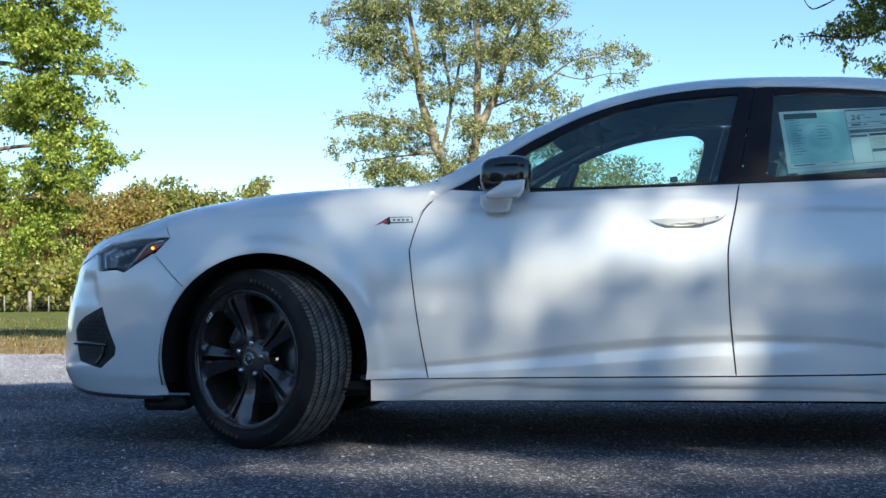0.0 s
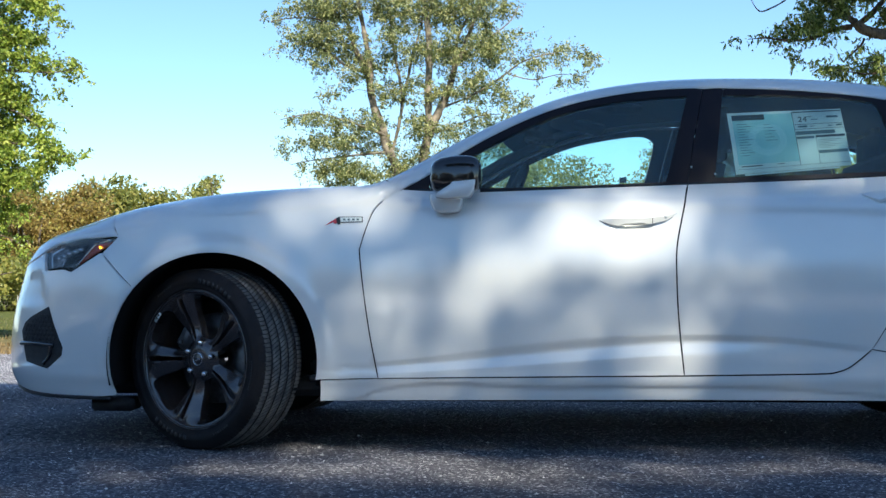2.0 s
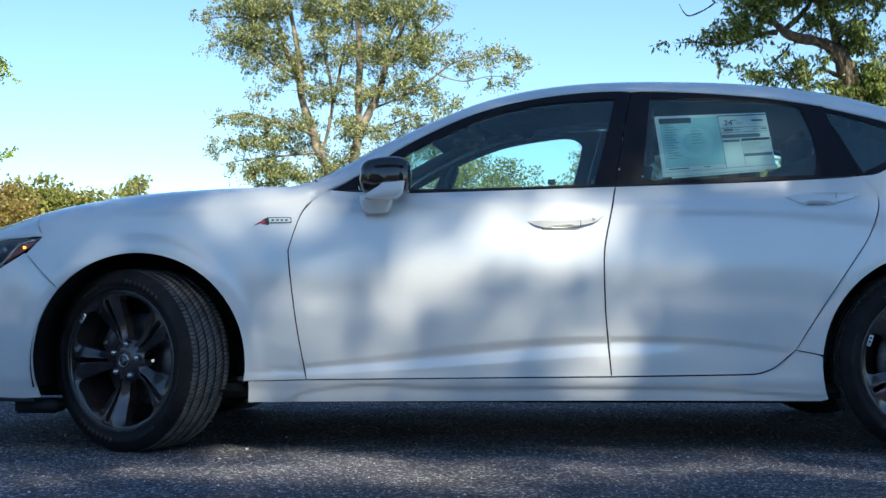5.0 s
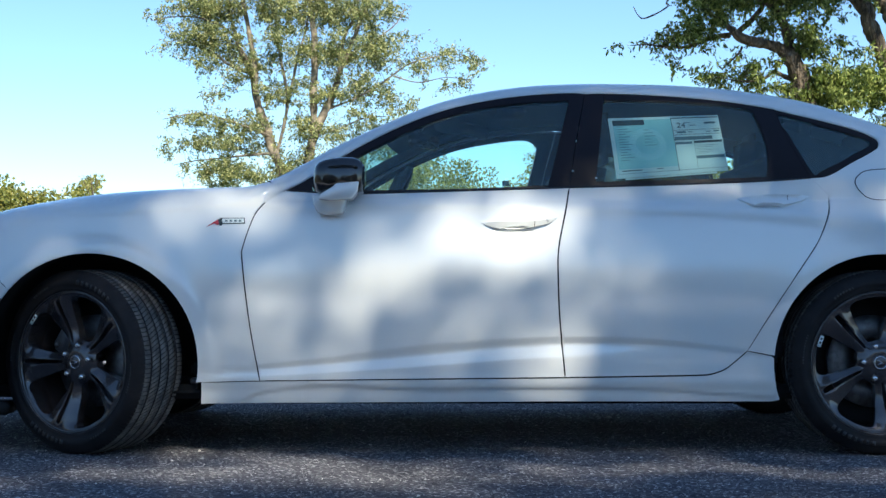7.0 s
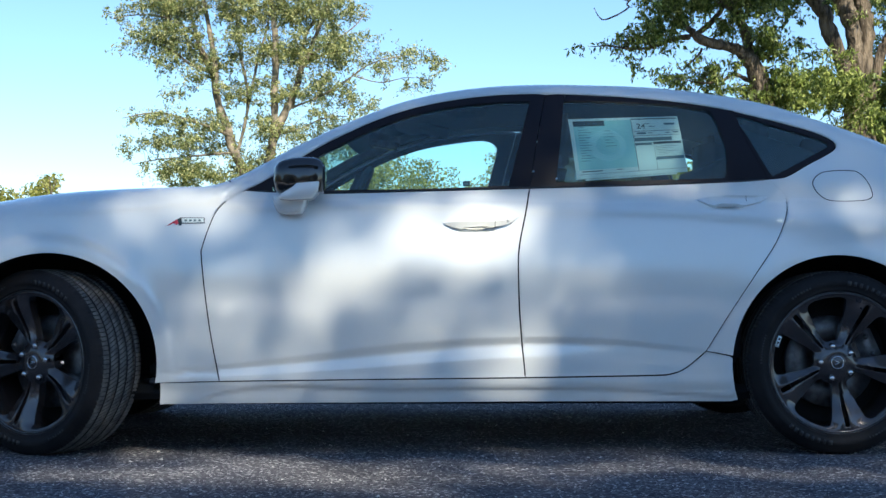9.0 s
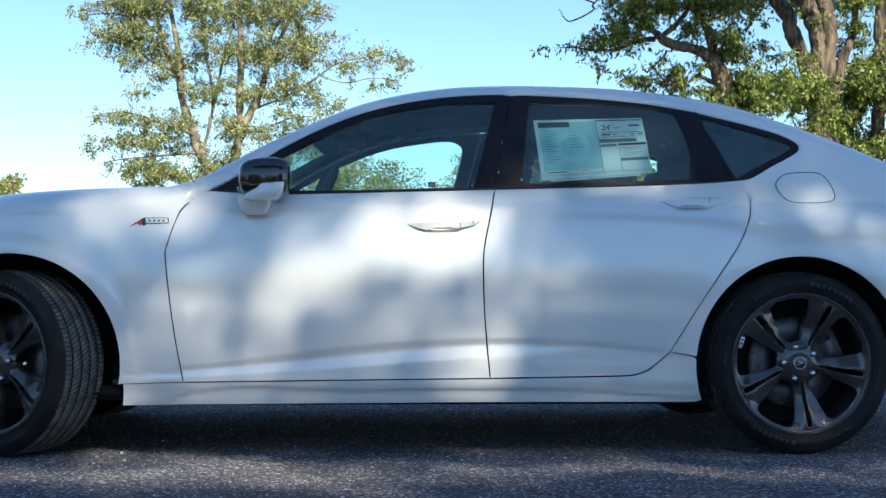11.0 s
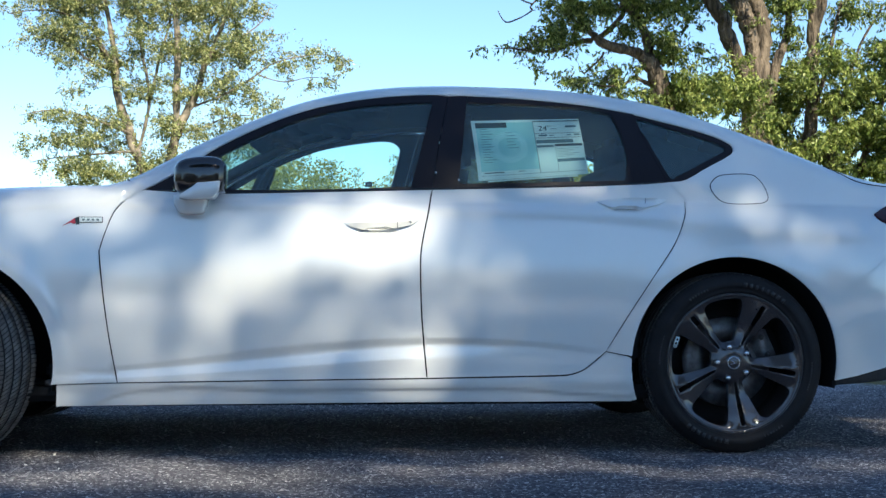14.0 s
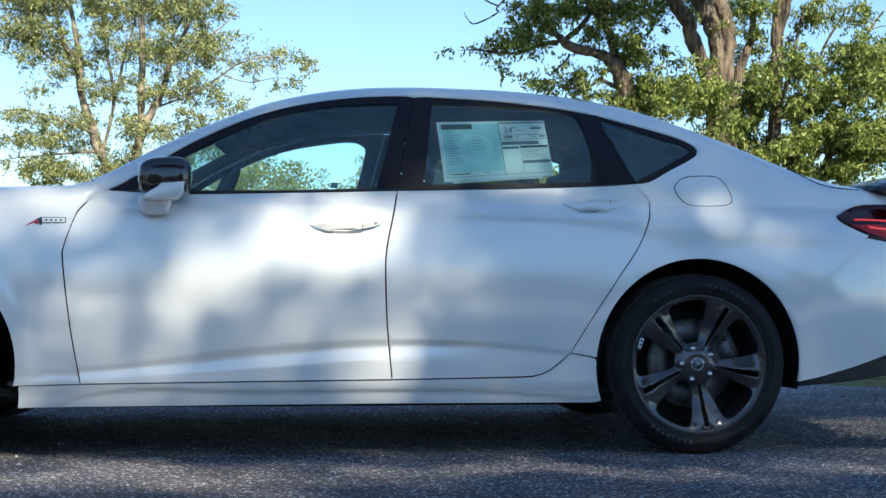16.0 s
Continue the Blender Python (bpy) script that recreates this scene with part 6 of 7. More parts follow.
BOUGH_LOW = [(2.39, 2.71, 0.08, 0.06, 1.13), (2.56, 2.72, 0.08, 0.11, 1.05), (2.77, 2.71, 0.11, 0.07, 1.05), (2.98, 2.77, 0.12, 0.11, 1.05), (3.21, 2.84, 0.09, 0.05, 0.72), (3.12, 2.63, 0.19, 0.05, 1.05), (2.93, 2.91, 0.07, 0.05, 0.56), (3.36, 2.59, 0.10, 0.08, 0.80), (3.66, 3.37, 0.10, 0.16, 0.64), (3.84, 3.52, 0.11, 0.09, 0.72), (3.98, 3.07, 0.07, 0.10, 0.64), (3.92, 3.27, 0.05, 0.10, 0.40), (4.22, 3.42, 0.09, 0.06, 0.56), (3.80, 3.05, 0.06, 0.08, 0.56), (4.08, 2.95, 0.07, 0.06, 0.56)]
CROWN_SUNNY = [(3.60, 2.72, 0.17, 0.09, 1.49, -0.3), (3.63, 2.53, 0.24, 0.10, 1.70), (3.88, 2.67, 0.21, 0.12, 1.70, -0.3), (4.14, 2.72, 0.19, 0.11, 1.60), (4.05, 2.50, 0.24, 0.12, 1.60, -0.3), (4.30, 2.62, 0.09, 0.14, 1.27), (3.84, 2.40, 0.23, 0.09, 1.49, -0.3), (4.29, 2.35, 0.18, 0.12, 1.27), (4.26, 2.91, 0.05, 0.07, 0.53, -0.3), (4.46, 3.35, 0.05, 0.06, 0.75), (5.14, 2.89, 0.14, 0.19, 1.38, -0.3), (5.20, 2.52, 0.19, 0.19, 1.70), (5.45, 3.49, 0.20, 0.15, 1.06, -0.3), (5.33, 3.17, 0.08, 0.19, 0.75), (4.30, 2.52, 0.12, 0.19, 1.02, -0.5), (4.39, 2.24, 0.14, 0.14, 1.02, -0.5), (4.87, 2.03, 0.16, 0.11, 1.02, -0.4)]
CROWN_INNER = [(4.76, 2.73, 0.20, 0.21, 1.30, 0.3), (4.76, 2.42, 0.22, 0.17, 1.30, 0.3), (4.92, 2.90, 0.13, 0.15, 1.08, 0.2), (4.73, 3.35, 0.05, 0.16, 0.86), (4.91, 3.27, 0.11, 0.17, 1.19), (4.90, 3.53, 0.12, 0.09, 0.97), (5.12, 2.23, 0.15, 0.09, 0.97, 0.4), (4.82, 2.22, 0.17, 0.12, 1.08, 0.3), (5.04, 2.58, 0.15, 0.17, 0.97, 0.3), (5.09, 3.08, 0.07, 0.11, 0.76, 0.2), (3.86, 3.62, 0.17, 0.08, 1.20, 0.2), (4.32, 3.67, 0.15, 0.08, 1.00, 0.4), (4.88, 3.64, 0.12, 0.13, 1.20, 0.3), (4.88, 3.17, 0.08, 0.17, 1.00, 0.4), (4.88, 2.71, 0.11, 0.17, 1.00, -0.3)]
CROWN_EAST = [(5.77, 3.02, 0.17, 0.19, 1.44, -0.3), (5.51, 2.66, 0.20, 0.19, 1.80), (5.88, 2.65, 0.26, 0.25, 2.04, -0.3), (6.21, 2.90, 0.21, 0.25, 1.92), (5.92, 3.47, 0.10, 0.10, 1.44, -0.3), (5.26, 2.12, 0.26, 0.15, 1.80), (5.64, 2.23, 0.26, 0.20, 2.04, -0.3), (6.02, 2.18, 0.27, 0.23, 2.04), (6.35, 2.13, 0.23, 0.28, 1.80, -0.3), (5.77, 1.87, 0.25, 0.11, 1.92), (6.26, 3.44, 0.08, 0.08, 0.60, -0.3), (6.63, 3.15, 0.25, 0.40, 1.56), (6.63, 2.37, 0.25, 0.34, 1.56, -0.3), (6.13, 3.20, 0.15, 0.08, 0.84), (5.45, 2.91, 0.11, 0.09, 0.84, -0.3), (5.38, 1.87, 0.23, 0.10, 1.68)]
CROWN_HIGH = [(2.06, 4.10, 0.77, 0.21, 2.14, -1.2), (2.92, 4.19, 0.77, 0.23, 2.28, -1.2), (2.52, 4.25, 0.60, 0.19, 1.43, -0.5), (3.60, 4.19, 0.47, 0.21, 1.72, -1.1), (4.22, 4.21, 0.52, 0.26, 1.56, -1.1), (3.28, 3.95, 0.45, 0.17, 1.14, -0.2), (5.27, 4.42, 0.51, 0.17, 0.71), (4.16, 3.99, 0.33, 0.14, 0.71, -0.4)]
tree("tree", "large leaning tree with many trunks and dense sunlit leaves", [
    [(4.65, -0.13, 0.260), (3.75, 1.15, 0.215), (3.56, 2.13, 0.147), (3.50, 2.57, 0.119), (3.41, 2.83, 0.090), (3.27, 2.97, 0.062), (3.15, 3.01, 0.051), (2.98, 3.04, 0.051), (2.86, 3.08, 0.051), (2.77, 3.15, 0.040), (2.70, 3.21, 0.023), (2.63, 3.30, 0.014)],
    [(2.77, 3.13, 0.031), (2.62, 3.11, 0.025), (2.47, 3.05, 0.023), (2.33, 3.00, 0.017), (2.10, 3.00, 0.012), (1.92, 3.02, 0.008), (1.76, 3.01, 0.003)],
    [(2.81, 3.13, 0.034), (2.93, 3.22, 0.028), (3.04, 3.33, 0.028), (3.12, 3.45, 0.025), (3.06, 3.70, 0.017)],
    [(3.44, 2.77, 0.056), (3.36, 3.09, 0.045), (3.27, 3.32, 0.045), (3.16, 3.47, 0.045), (3.03, 3.67, 0.034), (2.85, 3.92, 0.023)],
    [(3.47, 2.63, 0.028), (3.33, 2.71, 0.025), (3.21, 2.75, 0.020), (3.09, 2.68, 0.014), (2.89, 2.65, 0.008), (2.56, 2.70, 0.003)],
    [(2.90, 3.01, 0.014), (2.86, 2.94, 0.011), (2.77, 2.86, 0.010), (2.69, 2.79, 0.007), (2.65, 2.86, 0.004)],
    [(2.44, 3.74, 0.012), (2.16, 3.49, 0.010), (2.17, 3.44, 0.008), (2.04, 3.36, 0.008), (1.91, 3.33, 0.007), (1.83, 3.45, 0.003)],
    [(2.16, 3.49, 0.009), (2.02, 3.54, 0.008), (1.89, 3.66, 0.005)],
    [(4.65, -0.13, 0.226), (4.56, 1.68, 0.147), (4.42, 2.56, 0.090), (4.35, 2.83, 0.079), (4.29, 2.97, 0.079), (4.20, 3.15, 0.079), (4.13, 3.32, 0.079), (4.05, 3.46, 0.079), (3.98, 3.61, 0.079), (3.87, 3.96, 0.068), (3.75, 4.42, 0.051)],
    [(4.65, -0.13, 0.260), (4.59, 1.68, 0.147), (4.52, 2.27, 0.102), (4.50, 2.74, 0.085), (4.48, 2.98, 0.079), (4.45, 3.21, 0.079), (4.40, 3.39, 0.090), (4.32, 3.57, 0.107), (4.24, 3.85, 0.102), (4.14, 4.44, 0.073)],
    [(4.55, 2.56, 0.068), (4.60, 2.98, 0.073), (4.62, 3.27, 0.079), (4.58, 3.51, 0.090), (4.48, 3.74, 0.090), (4.38, 4.21, 0.056)],
    [(4.63, 2.51, 0.051), (4.73, 2.89, 0.051), (4.81, 3.09, 0.051), (4.88, 3.31, 0.040), (4.93, 3.76, 0.028)],
    [(4.83, -0.13, 0.226), (4.93, 1.51, 0.124), (5.07, 2.22, 0.073), (5.10, 2.58, 0.062), (5.11, 3.05, 0.062), (5.12, 3.35, 0.062), (5.15, 3.65, 0.068), (5.18, 4.12, 0.045)],
    [(5.12, 3.23, 0.034), (5.19, 3.47, 0.034), (5.22, 3.65, 0.034), (5.27, 4.01, 0.023)],
    [(5.12, 2.46, 0.028), (5.26, 2.94, 0.023), (5.32, 3.29, 0.018), (5.39, 3.59, 0.012)],
    [(5.26, 1.16, 0.079), (5.29, 1.87, 0.045), (5.26, 2.17, 0.034), (5.39, 2.58, 0.023), (5.57, 3.12, 0.014), (5.82, 3.55, 0.008)],
    [(5.57, 1.70, 0.045), (5.88, 2.59, 0.028), (6.08, 3.18, 0.019), (6.20, 3.38, 0.017), (6.35, 3.59, 0.011)],
    [(5.32, 1.87, 0.034), (5.76, 2.17, 0.023), (6.25, 2.42, 0.014), (6.76, 2.79, 0.006)]],
    BOUGH_DARK + BOUGH_LOW + CROWN_SUNNY + CROWN_INNER + CROWN_EAST + CROWN_HIGH,
    LEAF_B, 0.054, 14, 1900, 8.0, 1.5, 7, spread=0.115, droop=1.1, slim=0.38, twig=0.010, gaps=-0.03, grain=3.2)

CROWN_OVER = [(-6.89, 3.83, 0.43, 0.23, 1.2), (-6.27, 3.91, 0.22, 0.12, 1.0), (-6.05, 3.77, 0.10, 0.06, 1.0), (-5.93, 3.71, 0.05, 0.03, 0.8), (-6.89, 3.47, 0.36, 0.22, 1.3), (-6.47, 3.50, 0.22, 0.13, 1.1), (-6.15, 3.52, 0.10, 0.06, 0.9), (-6.46, 3.26, 0.26, 0.06, 1.0), (-6.15, 3.18, 0.21, 0.06, 1.1), (-5.88, 3.14, 0.13, 0.05, 1.0), (-5.73, 3.11, 0.05, 0.05, 0.6), (-6.00, 2.92, 0.08, 0.08, 0.5), (-6.88, 3.17, 0.23, 0.06, 0.6), (-6.55, 3.03, 0.14, 0.08, 0.7), (-5.88, 3.61, 0.04, 0.03, 0.5), (-7.59, 3.76, 0.39, 0.32, 1.0), (-7.03, 4.43, 0.90, 0.26, 1.2)]
CROWN_UNDER = [(-6.88, 2.87, 0.36, 0.17, 1.3), (-6.45, 2.79, 0.17, 0.14, 1.2), (-6.88, 2.58, 0.36, 0.17, 1.3), (-6.39, 2.55, 0.17, 0.13, 1.2), (-6.15, 2.48, 0.10, 0.05, 1.0), (-6.60, 2.32, 0.31, 0.09, 1.1), (-6.10, 2.29, 0.14, 0.07, 1.0), (-5.97, 2.14, 0.17, 0.08, 1.1), (-5.71, 2.08, 0.08, 0.04, 0.8), (-6.54, 2.09, 0.23, 0.08, 1.0), (-6.15, 1.98, 0.17, 0.05, 0.9), (-7.02, 1.99, 0.30, 0.13, 0.8), (-6.88, 1.79, 0.36, 0.10, 1.1), (-6.47, 1.83, 0.27, 0.09, 1.0), (-6.95, 1.52, 0.30, 0.12, 1.0), (-6.61, 1.47, 0.26, 0.12, 0.9), (-6.91, 1.21, 0.30, 0.10, 0.9), (-7.19, 1.05, 0.23, 0.12, 0.9), (-6.51, 1.04, 0.15, 0.08, 0.5), (-7.59, 2.81, 0.32, 0.39, 1.0), (-7.58, 1.79, 0.32, 0.45, 1.0), (-6.25, 1.38, 0.08, 0.05, 0.4)]
tree("tree", "broad green tree with hanging leafy boughs", [
    [(-8.42, -0.37, 0.245), (-8.43, 2.01, 0.194), (-8.30, 3.37, 0.142), (-8.13, 4.73, 0.077)],
    [(-8.37, 2.55, 0.050), (-7.45, 3.23, 0.032), (-6.88, 3.15, 0.021), (-6.39, 3.11, 0.013), (-6.05, 3.09, 0.007), (-5.74, 3.11, 0.003)],
    [(-8.40, 1.80, 0.042), (-7.44, 2.20, 0.029), (-6.74, 2.27, 0.018), (-6.25, 2.24, 0.010), (-5.70, 2.07, 0.003)],
    [(-8.30, 3.23, 0.042), (-7.45, 3.89, 0.029), (-6.68, 3.98, 0.014), (-6.19, 3.86, 0.007), (-5.95, 3.72, 0.003)],
    [(-8.41, 1.33, 0.036), (-7.58, 1.59, 0.021), (-6.88, 1.65, 0.014), (-6.25, 1.85, 0.004)],
    [(-8.41, 1.12, 0.032), (-7.51, 1.18, 0.021), (-6.88, 1.25, 0.010), (-6.39, 1.11, 0.003)],
    [(-7.45, 3.62, 0.021), (-6.89, 3.60, 0.013), (-6.47, 3.53, 0.007), (-6.08, 3.52, 0.003)],
    [(-7.37, 2.74, 0.021), (-6.81, 2.73, 0.013), (-6.39, 2.62, 0.007), (-6.15, 2.46, 0.003)]],
    CROWN_OVER + CROWN_UNDER,
    LEAF_C, 0.050, 15, 1700, 10.0, 1.2, 31, spread=0.13, slim=0.6, twig=0.006, gaps=-0.20, grain=2.2)


tree("tree", "thin bare young tree far off in the field", [[(-16.25, -0.52, 0.043), (-16.30, 3.42, 0.035), (-16.33, 4.92, 0.027), (-16.44, 5.87, 0.011)],
    [(-16.33, 4.78, 0.021), (-16.14, 5.32, 0.016), (-16.03, 5.70, 0.008)],
    [(-16.33, 4.64, 0.021), (-16.58, 5.19, 0.013), (-16.72, 5.49, 0.008)],
    [(-16.39, 5.19, 0.013), (-16.25, 5.65, 0.008)]],
    [(-16.44, 5.76, 0.21, 0.16, 0.5), (-16.08, 5.59, 0.16, 0.13, 0.4), (-16.69, 5.38, 0.13, 0.11, 0.4), (-16.30, 5.33, 0.21, 0.16, 0.3)],
    LEAF_FAR, 0.10, 4, 40, 60.0, 0.8, 53, spread=0.25, twig=0.006, gaps=-0.5)


def woods(name, label, mat, spans, count, leaf, seed):
    """A far belt of bushes and low trees, as one mass of leaves with dim stems inside."""
    rng = np.random.default_rng(seed)
    V, F, cs = [], [], []
    for x0, x1, y, top in spans:
        m = max(2, int((x1 - x0) / 0.85))
        for _ in range(m):
            bx, by = rng.uniform(x0, x1), y + rng.uniform(-4, 4)
            h = top * rng.uniform(0.84, 1.04)
            g = float(land(bx, by))
            for _ in range(4):
                v, f2 = tube([(bx + rng.normal(0, 0.3), by, g - 0.2), (bx + rng.normal(0, 0.6), by, g + h * 0.5), (bx + rng.normal(0, 1.0), by, g + h * 0.72)], [0.12, 0.08, 0.03], 5)
                k = len(V)
                V += v
                F += [tuple(i + k for i in q) for q in f2]
            for _ in range(40):
                u = rng.normal(size=3)
                u /= np.linalg.norm(u)
                c = np.array([bx, by, g + h * 0.52]) + u * rng.random() ** 0.3 * np.array([1.9, 1.6, h * 0.46])
                cs.append(c + np.clip(rng.normal(0, 1, (int(count / 40), 3)), -1.6, 1.6) * (0.42, 0.42, 0.24))
    ob = tagged(part_of(name, leaves_mesh(name, np.vstack(cs), leaf, rng, 0.3, 0.75), mat, None, "", False), label, "trees", kind="stuff")
    part_of("stems", mesh_from("stems", V, F), BARK, ob)


woods("far_woods", "far belt of green trees behind the field", LEAF_FAR, [(-48, -34, 84, 9.2), (-36, -24, 90, 9.4), (-34, -24.5, 84, 9.0)], 2600, 0.265, 41)
woods("far_woods", "far green trees beyond the rear of the lot", LEAF_FAR, [(9, 34, 82, 12.5)], 2400, 0.262, 42)
woods("near_woods", "leafy trees and bushes beyond the field", LEAF_FAR, [(-6, -1.0, 80, 10.4), (-1.0, 2.4, 78, 10.6), (2.4, 5.4, 82, 9.2), (5.0, 9.5, 80, 10.8)], 5600, 0.167, 47)
woods("autumn_bushes", "russet and straw coloured bushes by the fence", LEAF_AUTUMN, [(-44, -36, 72, 5.0), (-35, -26, 74, 7.4), (-27, -17, 72, 5.6)], 3600, 0.212, 43)
woods("hedge_bushes", "olive bushes along the field's edge", LEAF_FAR, [(-44, -26, 66, 3.0), (-24, 20, 68, 3.0)], 900, 0.335, 44)

# trees out of view, mirrored in the car; leaves lightened to brighten its flank
LEAF_REAR = leaf_material("pale_reflected_leaves", (0.22, 0.21, 0.12), (0.42, 0.38, 0.24), (0.60, 0.54, 0.38))
woods("rear_woods", "unseen belt of pale trees mirrored in the car", LEAF_REAR, [(-40, 40, -46, 8.5), (-60, 60, -52, 4.0), *[(-58, -53, y, 8.6) for y in range(-42, 44, 4)]], 200, 1.0, 45)

# dry grass along the lot's rim and over the field
rng = np.random.default_rng(17)
BLADE_DRY = leaf_material("dry_grass", (0.12, 0.08, 0.03), (0.30, 0.20, 0.085), (0.46, 0.34, 0.16))
BLADE_GREEN = leaf_material("field_grass", (0.09, 0.095, 0.03), (0.22, 0.21, 0.065), (0.36, 0.31, 0.12))


def blades(name, label, mat, count, x, y, tall, seed):
    rng = np.random.default_rng(seed)
    px, py = rng.uniform(*x, count), y[0] + (y[1] - y[0]) * rng.random(count) ** 1.4
    tuft = np.array([noise.noise(Vector((a * 1.3, b * 1.3, 0))) for a, b in zip(px, py)])
    keep = tuft > -0.05
    px, py, tuft = px[keep], py[keep], tuft[keep]
    n = len(px)
    h = tall * rng.uniform(0.5, 1.2, n) * (0.7 + tuft)
    a = rng.uniform(0, 2 * math.pi, n)
    lean = rng.normal(0, 0.35, (n, 2)) * h[:, None]
    z = land(px, py)
    w = 0.006 + 0.008 * rng.random(n)
    verts = np.stack([np.c_[px - w * np.cos(a), py - w * np.sin(a), z - 0.01], np.c_[px + w * np.cos(a), py + w * np.sin(a), z - 0.01], np.c_[px + lean[:, 0], py + lean[:, 1], z + h]], 1).reshape(-1, 3)
    tagged(part_of(name, mesh_from(name, verts, (np.arange(n)[:, None] * 3 + np.arange(3)).tolist()), mat, None, "", False), label, "grass", kind="stuff")


blades("dry_grass", "tufts of dry straw grass at the lot's edge", BLADE_DRY, 36000, (-16, 9), (6.0, 16.0), 0.06, 5)
blades("field_grass", "short green field grass", BLADE_GREEN, 34000, (-22, 12), (8.5, 32.0), 0.075, 6)

# fence across the field
POST = varied(material("weathered_post", (0.5, 0.48, 0.44), 0.85), (0.17, 0.16, 0.14), (0.36, 0.34, 0.30), 6, bump=0.4)
WIRE = material("fence_wire", (0.10, 0.10, 0.095), 0.6, 0.4)
fence = empty("wire_fence", (0, 0, 0), None, "low wire fence with pale posts across the field", "fence")
for x in np.arange(-36.0, -18.0, 1.13):
    thick = abs(x + 27.9) < 0.5
    xx = -27.92 if thick else x
    g = float(land(xx, 60.0))
    part("post", box_bm((0.17 if thick else 0.07, 0.15 if thick else 0.07, 1.10 if thick else 0.85), (xx, 60.0, g + (0.50 if thick else 0.38)), 0.012), POST, fence)
for h in (0.15, 0.32, 0.48, 0.64, 0.78):
    v, f2 = tube([(x, 60.0, float(land(x, 60.0)) + h + 0.015 * math.sin(x * 2.8)) for x in np.arange(-36.5, -17.5, 0.5)], [0.007] * 38, 4)
    part_of("wire", mesh_from("wire", v, f2), WIRE, fence)

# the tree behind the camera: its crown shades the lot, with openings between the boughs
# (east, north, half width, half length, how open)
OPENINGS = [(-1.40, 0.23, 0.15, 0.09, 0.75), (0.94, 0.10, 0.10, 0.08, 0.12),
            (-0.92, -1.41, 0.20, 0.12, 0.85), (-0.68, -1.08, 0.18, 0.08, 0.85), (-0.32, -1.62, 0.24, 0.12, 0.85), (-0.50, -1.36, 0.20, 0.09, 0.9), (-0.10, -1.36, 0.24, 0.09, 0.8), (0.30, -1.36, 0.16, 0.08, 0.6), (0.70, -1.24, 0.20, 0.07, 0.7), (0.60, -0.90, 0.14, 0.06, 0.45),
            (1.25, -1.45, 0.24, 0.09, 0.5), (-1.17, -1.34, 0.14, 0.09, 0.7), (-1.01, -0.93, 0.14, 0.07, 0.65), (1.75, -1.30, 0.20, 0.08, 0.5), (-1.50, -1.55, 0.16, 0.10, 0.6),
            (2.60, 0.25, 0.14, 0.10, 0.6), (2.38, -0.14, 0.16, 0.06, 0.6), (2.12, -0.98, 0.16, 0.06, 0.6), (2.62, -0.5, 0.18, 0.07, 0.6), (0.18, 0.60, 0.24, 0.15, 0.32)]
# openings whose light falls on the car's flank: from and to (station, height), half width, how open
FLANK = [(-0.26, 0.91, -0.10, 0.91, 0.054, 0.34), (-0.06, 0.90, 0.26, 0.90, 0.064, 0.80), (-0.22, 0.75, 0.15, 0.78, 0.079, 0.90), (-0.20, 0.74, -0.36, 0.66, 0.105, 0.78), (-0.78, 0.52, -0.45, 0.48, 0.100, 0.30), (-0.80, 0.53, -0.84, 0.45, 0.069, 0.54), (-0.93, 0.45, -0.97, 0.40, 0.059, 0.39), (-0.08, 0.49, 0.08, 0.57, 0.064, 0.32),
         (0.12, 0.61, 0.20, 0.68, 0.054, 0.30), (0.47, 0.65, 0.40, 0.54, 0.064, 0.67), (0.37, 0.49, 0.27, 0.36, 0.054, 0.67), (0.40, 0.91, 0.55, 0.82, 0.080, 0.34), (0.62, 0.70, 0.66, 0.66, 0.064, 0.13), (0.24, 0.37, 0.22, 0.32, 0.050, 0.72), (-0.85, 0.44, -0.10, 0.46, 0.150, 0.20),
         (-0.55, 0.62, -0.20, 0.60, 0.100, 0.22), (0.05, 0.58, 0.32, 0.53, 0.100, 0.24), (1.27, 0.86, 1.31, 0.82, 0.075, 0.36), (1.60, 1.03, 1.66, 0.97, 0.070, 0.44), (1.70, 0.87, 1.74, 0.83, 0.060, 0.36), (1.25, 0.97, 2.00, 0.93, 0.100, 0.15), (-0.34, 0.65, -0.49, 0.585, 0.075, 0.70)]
rng = np.random.default_rng(77)
s = np.array(to_sun)
count = 170000
even = (0.5 + np.arange(count)[:, None] * (0.8191725134, 0.6710436067, 0.5497004779)) % 1.0
near = rng.random(count) < 0.88
gx = np.where(near, -7 + 14 * even[:, 0], rng.uniform(-12, 12, count))
gy = np.where(near, -2.4 + 4.85 * even[:, 1], rng.uniform(-7.5, 2.45, count))
gy += 0.12 * np.sin(gx * 2.1) + 0.1 * np.sin(gx * 5.3 + 1)
rag = np.array([noise.noise(Vector((a * 4.0, b * 4.0, 0.0))) for a, b in zip(gx, gy)])
outside = (np.abs(gx) > 7.0) | (gy < -2.4) | (gy > 2.45)
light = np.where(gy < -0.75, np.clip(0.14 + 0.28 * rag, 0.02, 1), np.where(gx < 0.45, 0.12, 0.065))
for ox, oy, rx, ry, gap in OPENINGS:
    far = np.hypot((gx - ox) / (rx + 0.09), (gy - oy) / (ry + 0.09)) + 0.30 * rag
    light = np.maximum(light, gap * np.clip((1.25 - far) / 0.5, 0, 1))
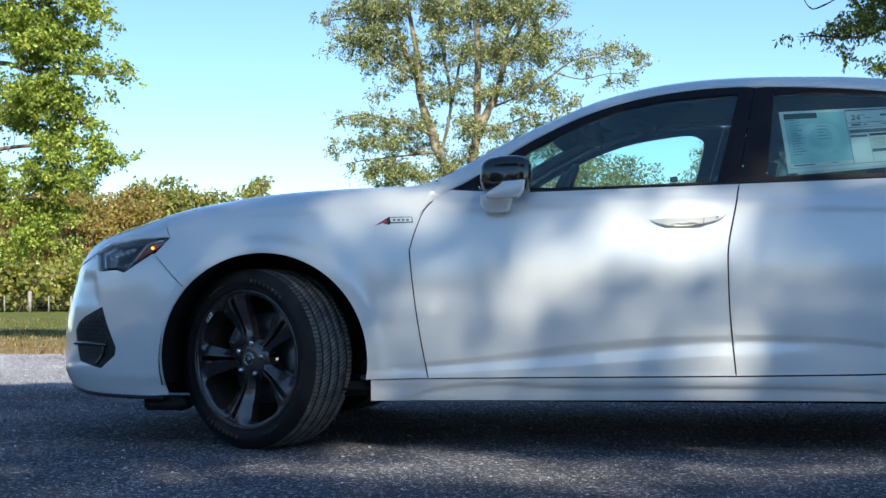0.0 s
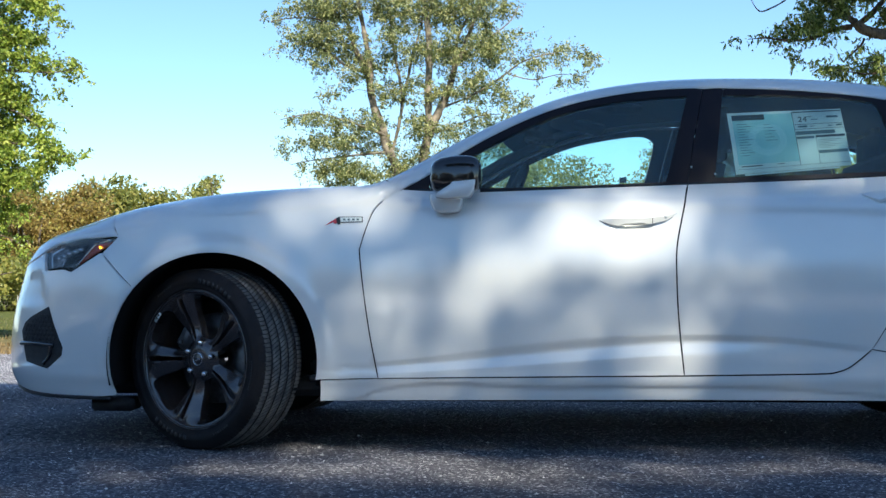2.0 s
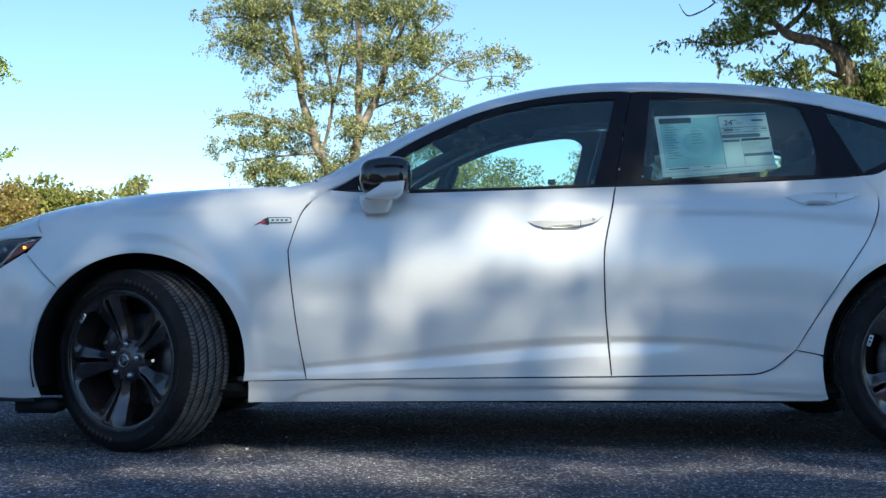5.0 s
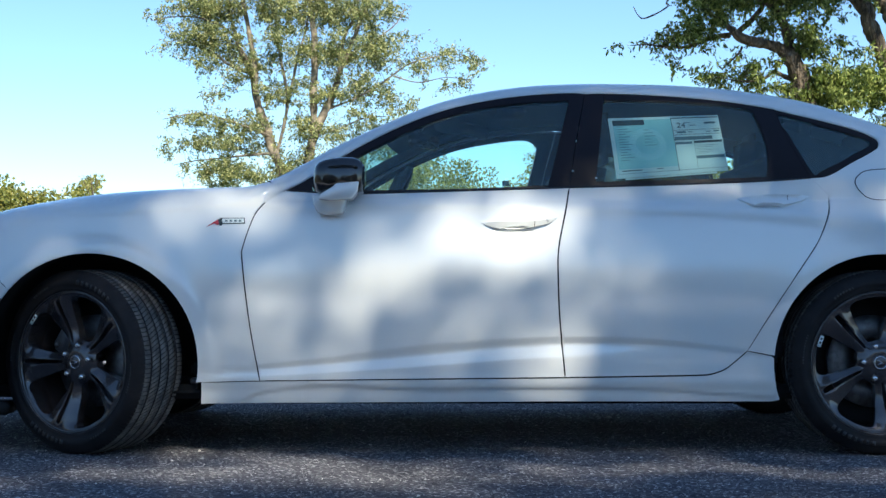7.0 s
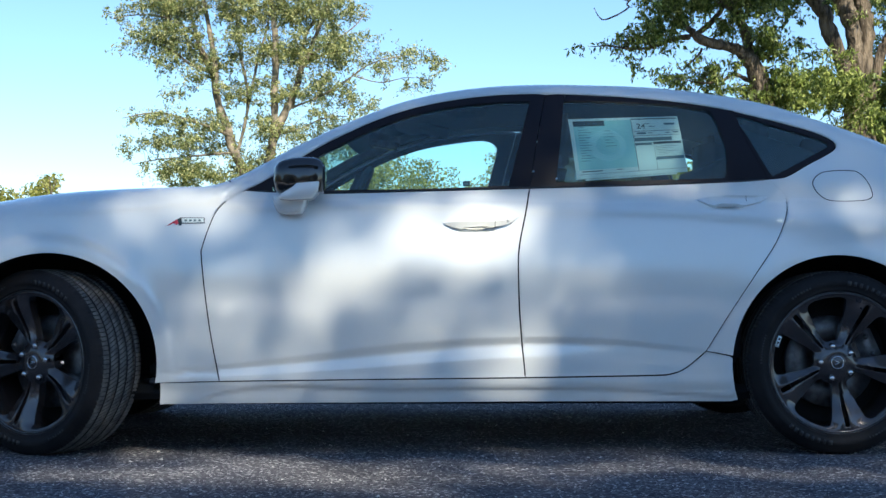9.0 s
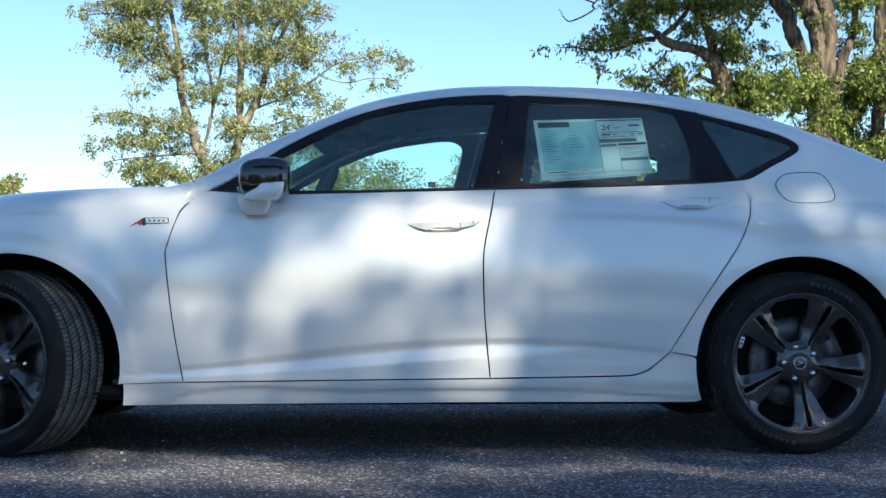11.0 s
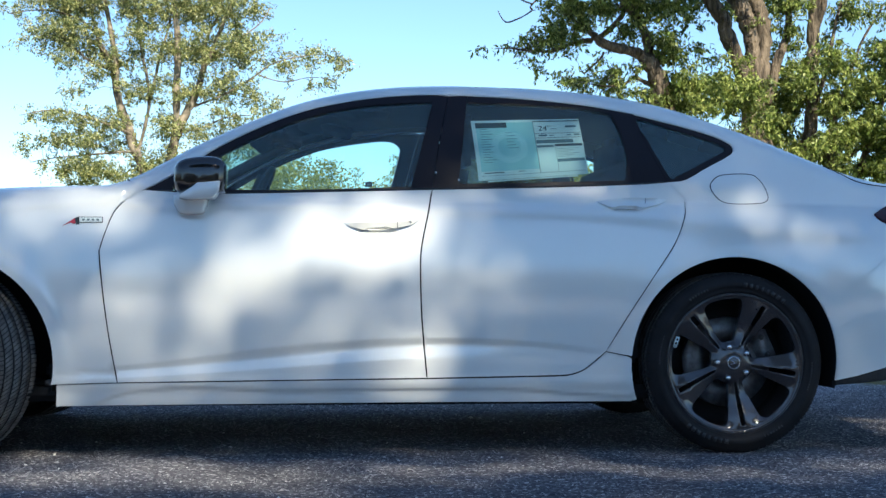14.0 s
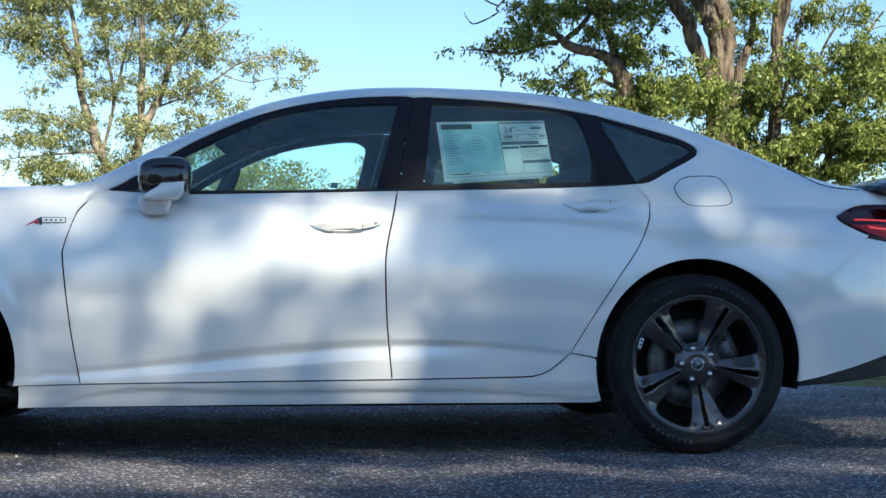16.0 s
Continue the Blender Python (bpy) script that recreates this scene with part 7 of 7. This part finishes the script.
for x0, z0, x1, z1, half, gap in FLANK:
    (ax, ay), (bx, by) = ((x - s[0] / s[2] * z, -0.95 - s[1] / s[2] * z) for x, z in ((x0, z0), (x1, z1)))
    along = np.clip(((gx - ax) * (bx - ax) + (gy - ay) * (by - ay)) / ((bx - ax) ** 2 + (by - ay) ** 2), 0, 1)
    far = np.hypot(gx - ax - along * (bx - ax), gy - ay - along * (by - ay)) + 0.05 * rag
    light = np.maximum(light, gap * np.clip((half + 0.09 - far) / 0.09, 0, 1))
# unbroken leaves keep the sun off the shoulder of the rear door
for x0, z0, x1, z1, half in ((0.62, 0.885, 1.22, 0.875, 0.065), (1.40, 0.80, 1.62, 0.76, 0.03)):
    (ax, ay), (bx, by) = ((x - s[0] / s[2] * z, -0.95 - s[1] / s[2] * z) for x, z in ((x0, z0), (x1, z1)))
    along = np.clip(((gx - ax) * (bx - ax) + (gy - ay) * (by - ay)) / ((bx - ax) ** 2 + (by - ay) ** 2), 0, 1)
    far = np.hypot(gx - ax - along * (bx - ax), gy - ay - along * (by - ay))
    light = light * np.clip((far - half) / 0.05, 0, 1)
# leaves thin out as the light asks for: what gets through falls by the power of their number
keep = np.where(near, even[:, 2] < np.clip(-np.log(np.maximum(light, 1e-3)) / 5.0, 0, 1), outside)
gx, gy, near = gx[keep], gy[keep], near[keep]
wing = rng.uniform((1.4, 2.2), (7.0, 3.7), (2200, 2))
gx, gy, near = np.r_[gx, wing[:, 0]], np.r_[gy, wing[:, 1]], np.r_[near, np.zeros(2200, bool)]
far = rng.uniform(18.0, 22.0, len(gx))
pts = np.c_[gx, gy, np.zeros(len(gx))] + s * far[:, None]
shade = empty("shade_tree", (0, 0, 0), None, "big broad tree whose crown shades the lot", "tree")
foot = np.array([8.0, -20.5, 0.0])
V, F = [], []
v, f2 = tube([foot, foot + (0.1, 0.1, 2.5), foot + (-0.2, 0.3, 6.5), foot + (-0.8, 0.8, 11.5)], [0.5, 0.38, 0.32, 0.2], 12)
V, F = list(v), list(f2)
for k in [k for k in range(0, len(pts), 900) if gx[k] > 1.9 or gx[k] < -3.2][:26]:
    a, b = foot + np.array((-0.3, 0.4, 8.0 + (k % 2700) / 900)), pts[k]
    v, f2 = tube([a, (a + b) / 2 + (0, 0, 0.5), b], [0.09, 0.05, 0.012], 6)
    F += [tuple(i + len(V) for i in q) for q in f2]
    V += v
part_of("trunk", mesh_from("trunk", V, F), BARK, shade, "grey-brown trunk and limbs")
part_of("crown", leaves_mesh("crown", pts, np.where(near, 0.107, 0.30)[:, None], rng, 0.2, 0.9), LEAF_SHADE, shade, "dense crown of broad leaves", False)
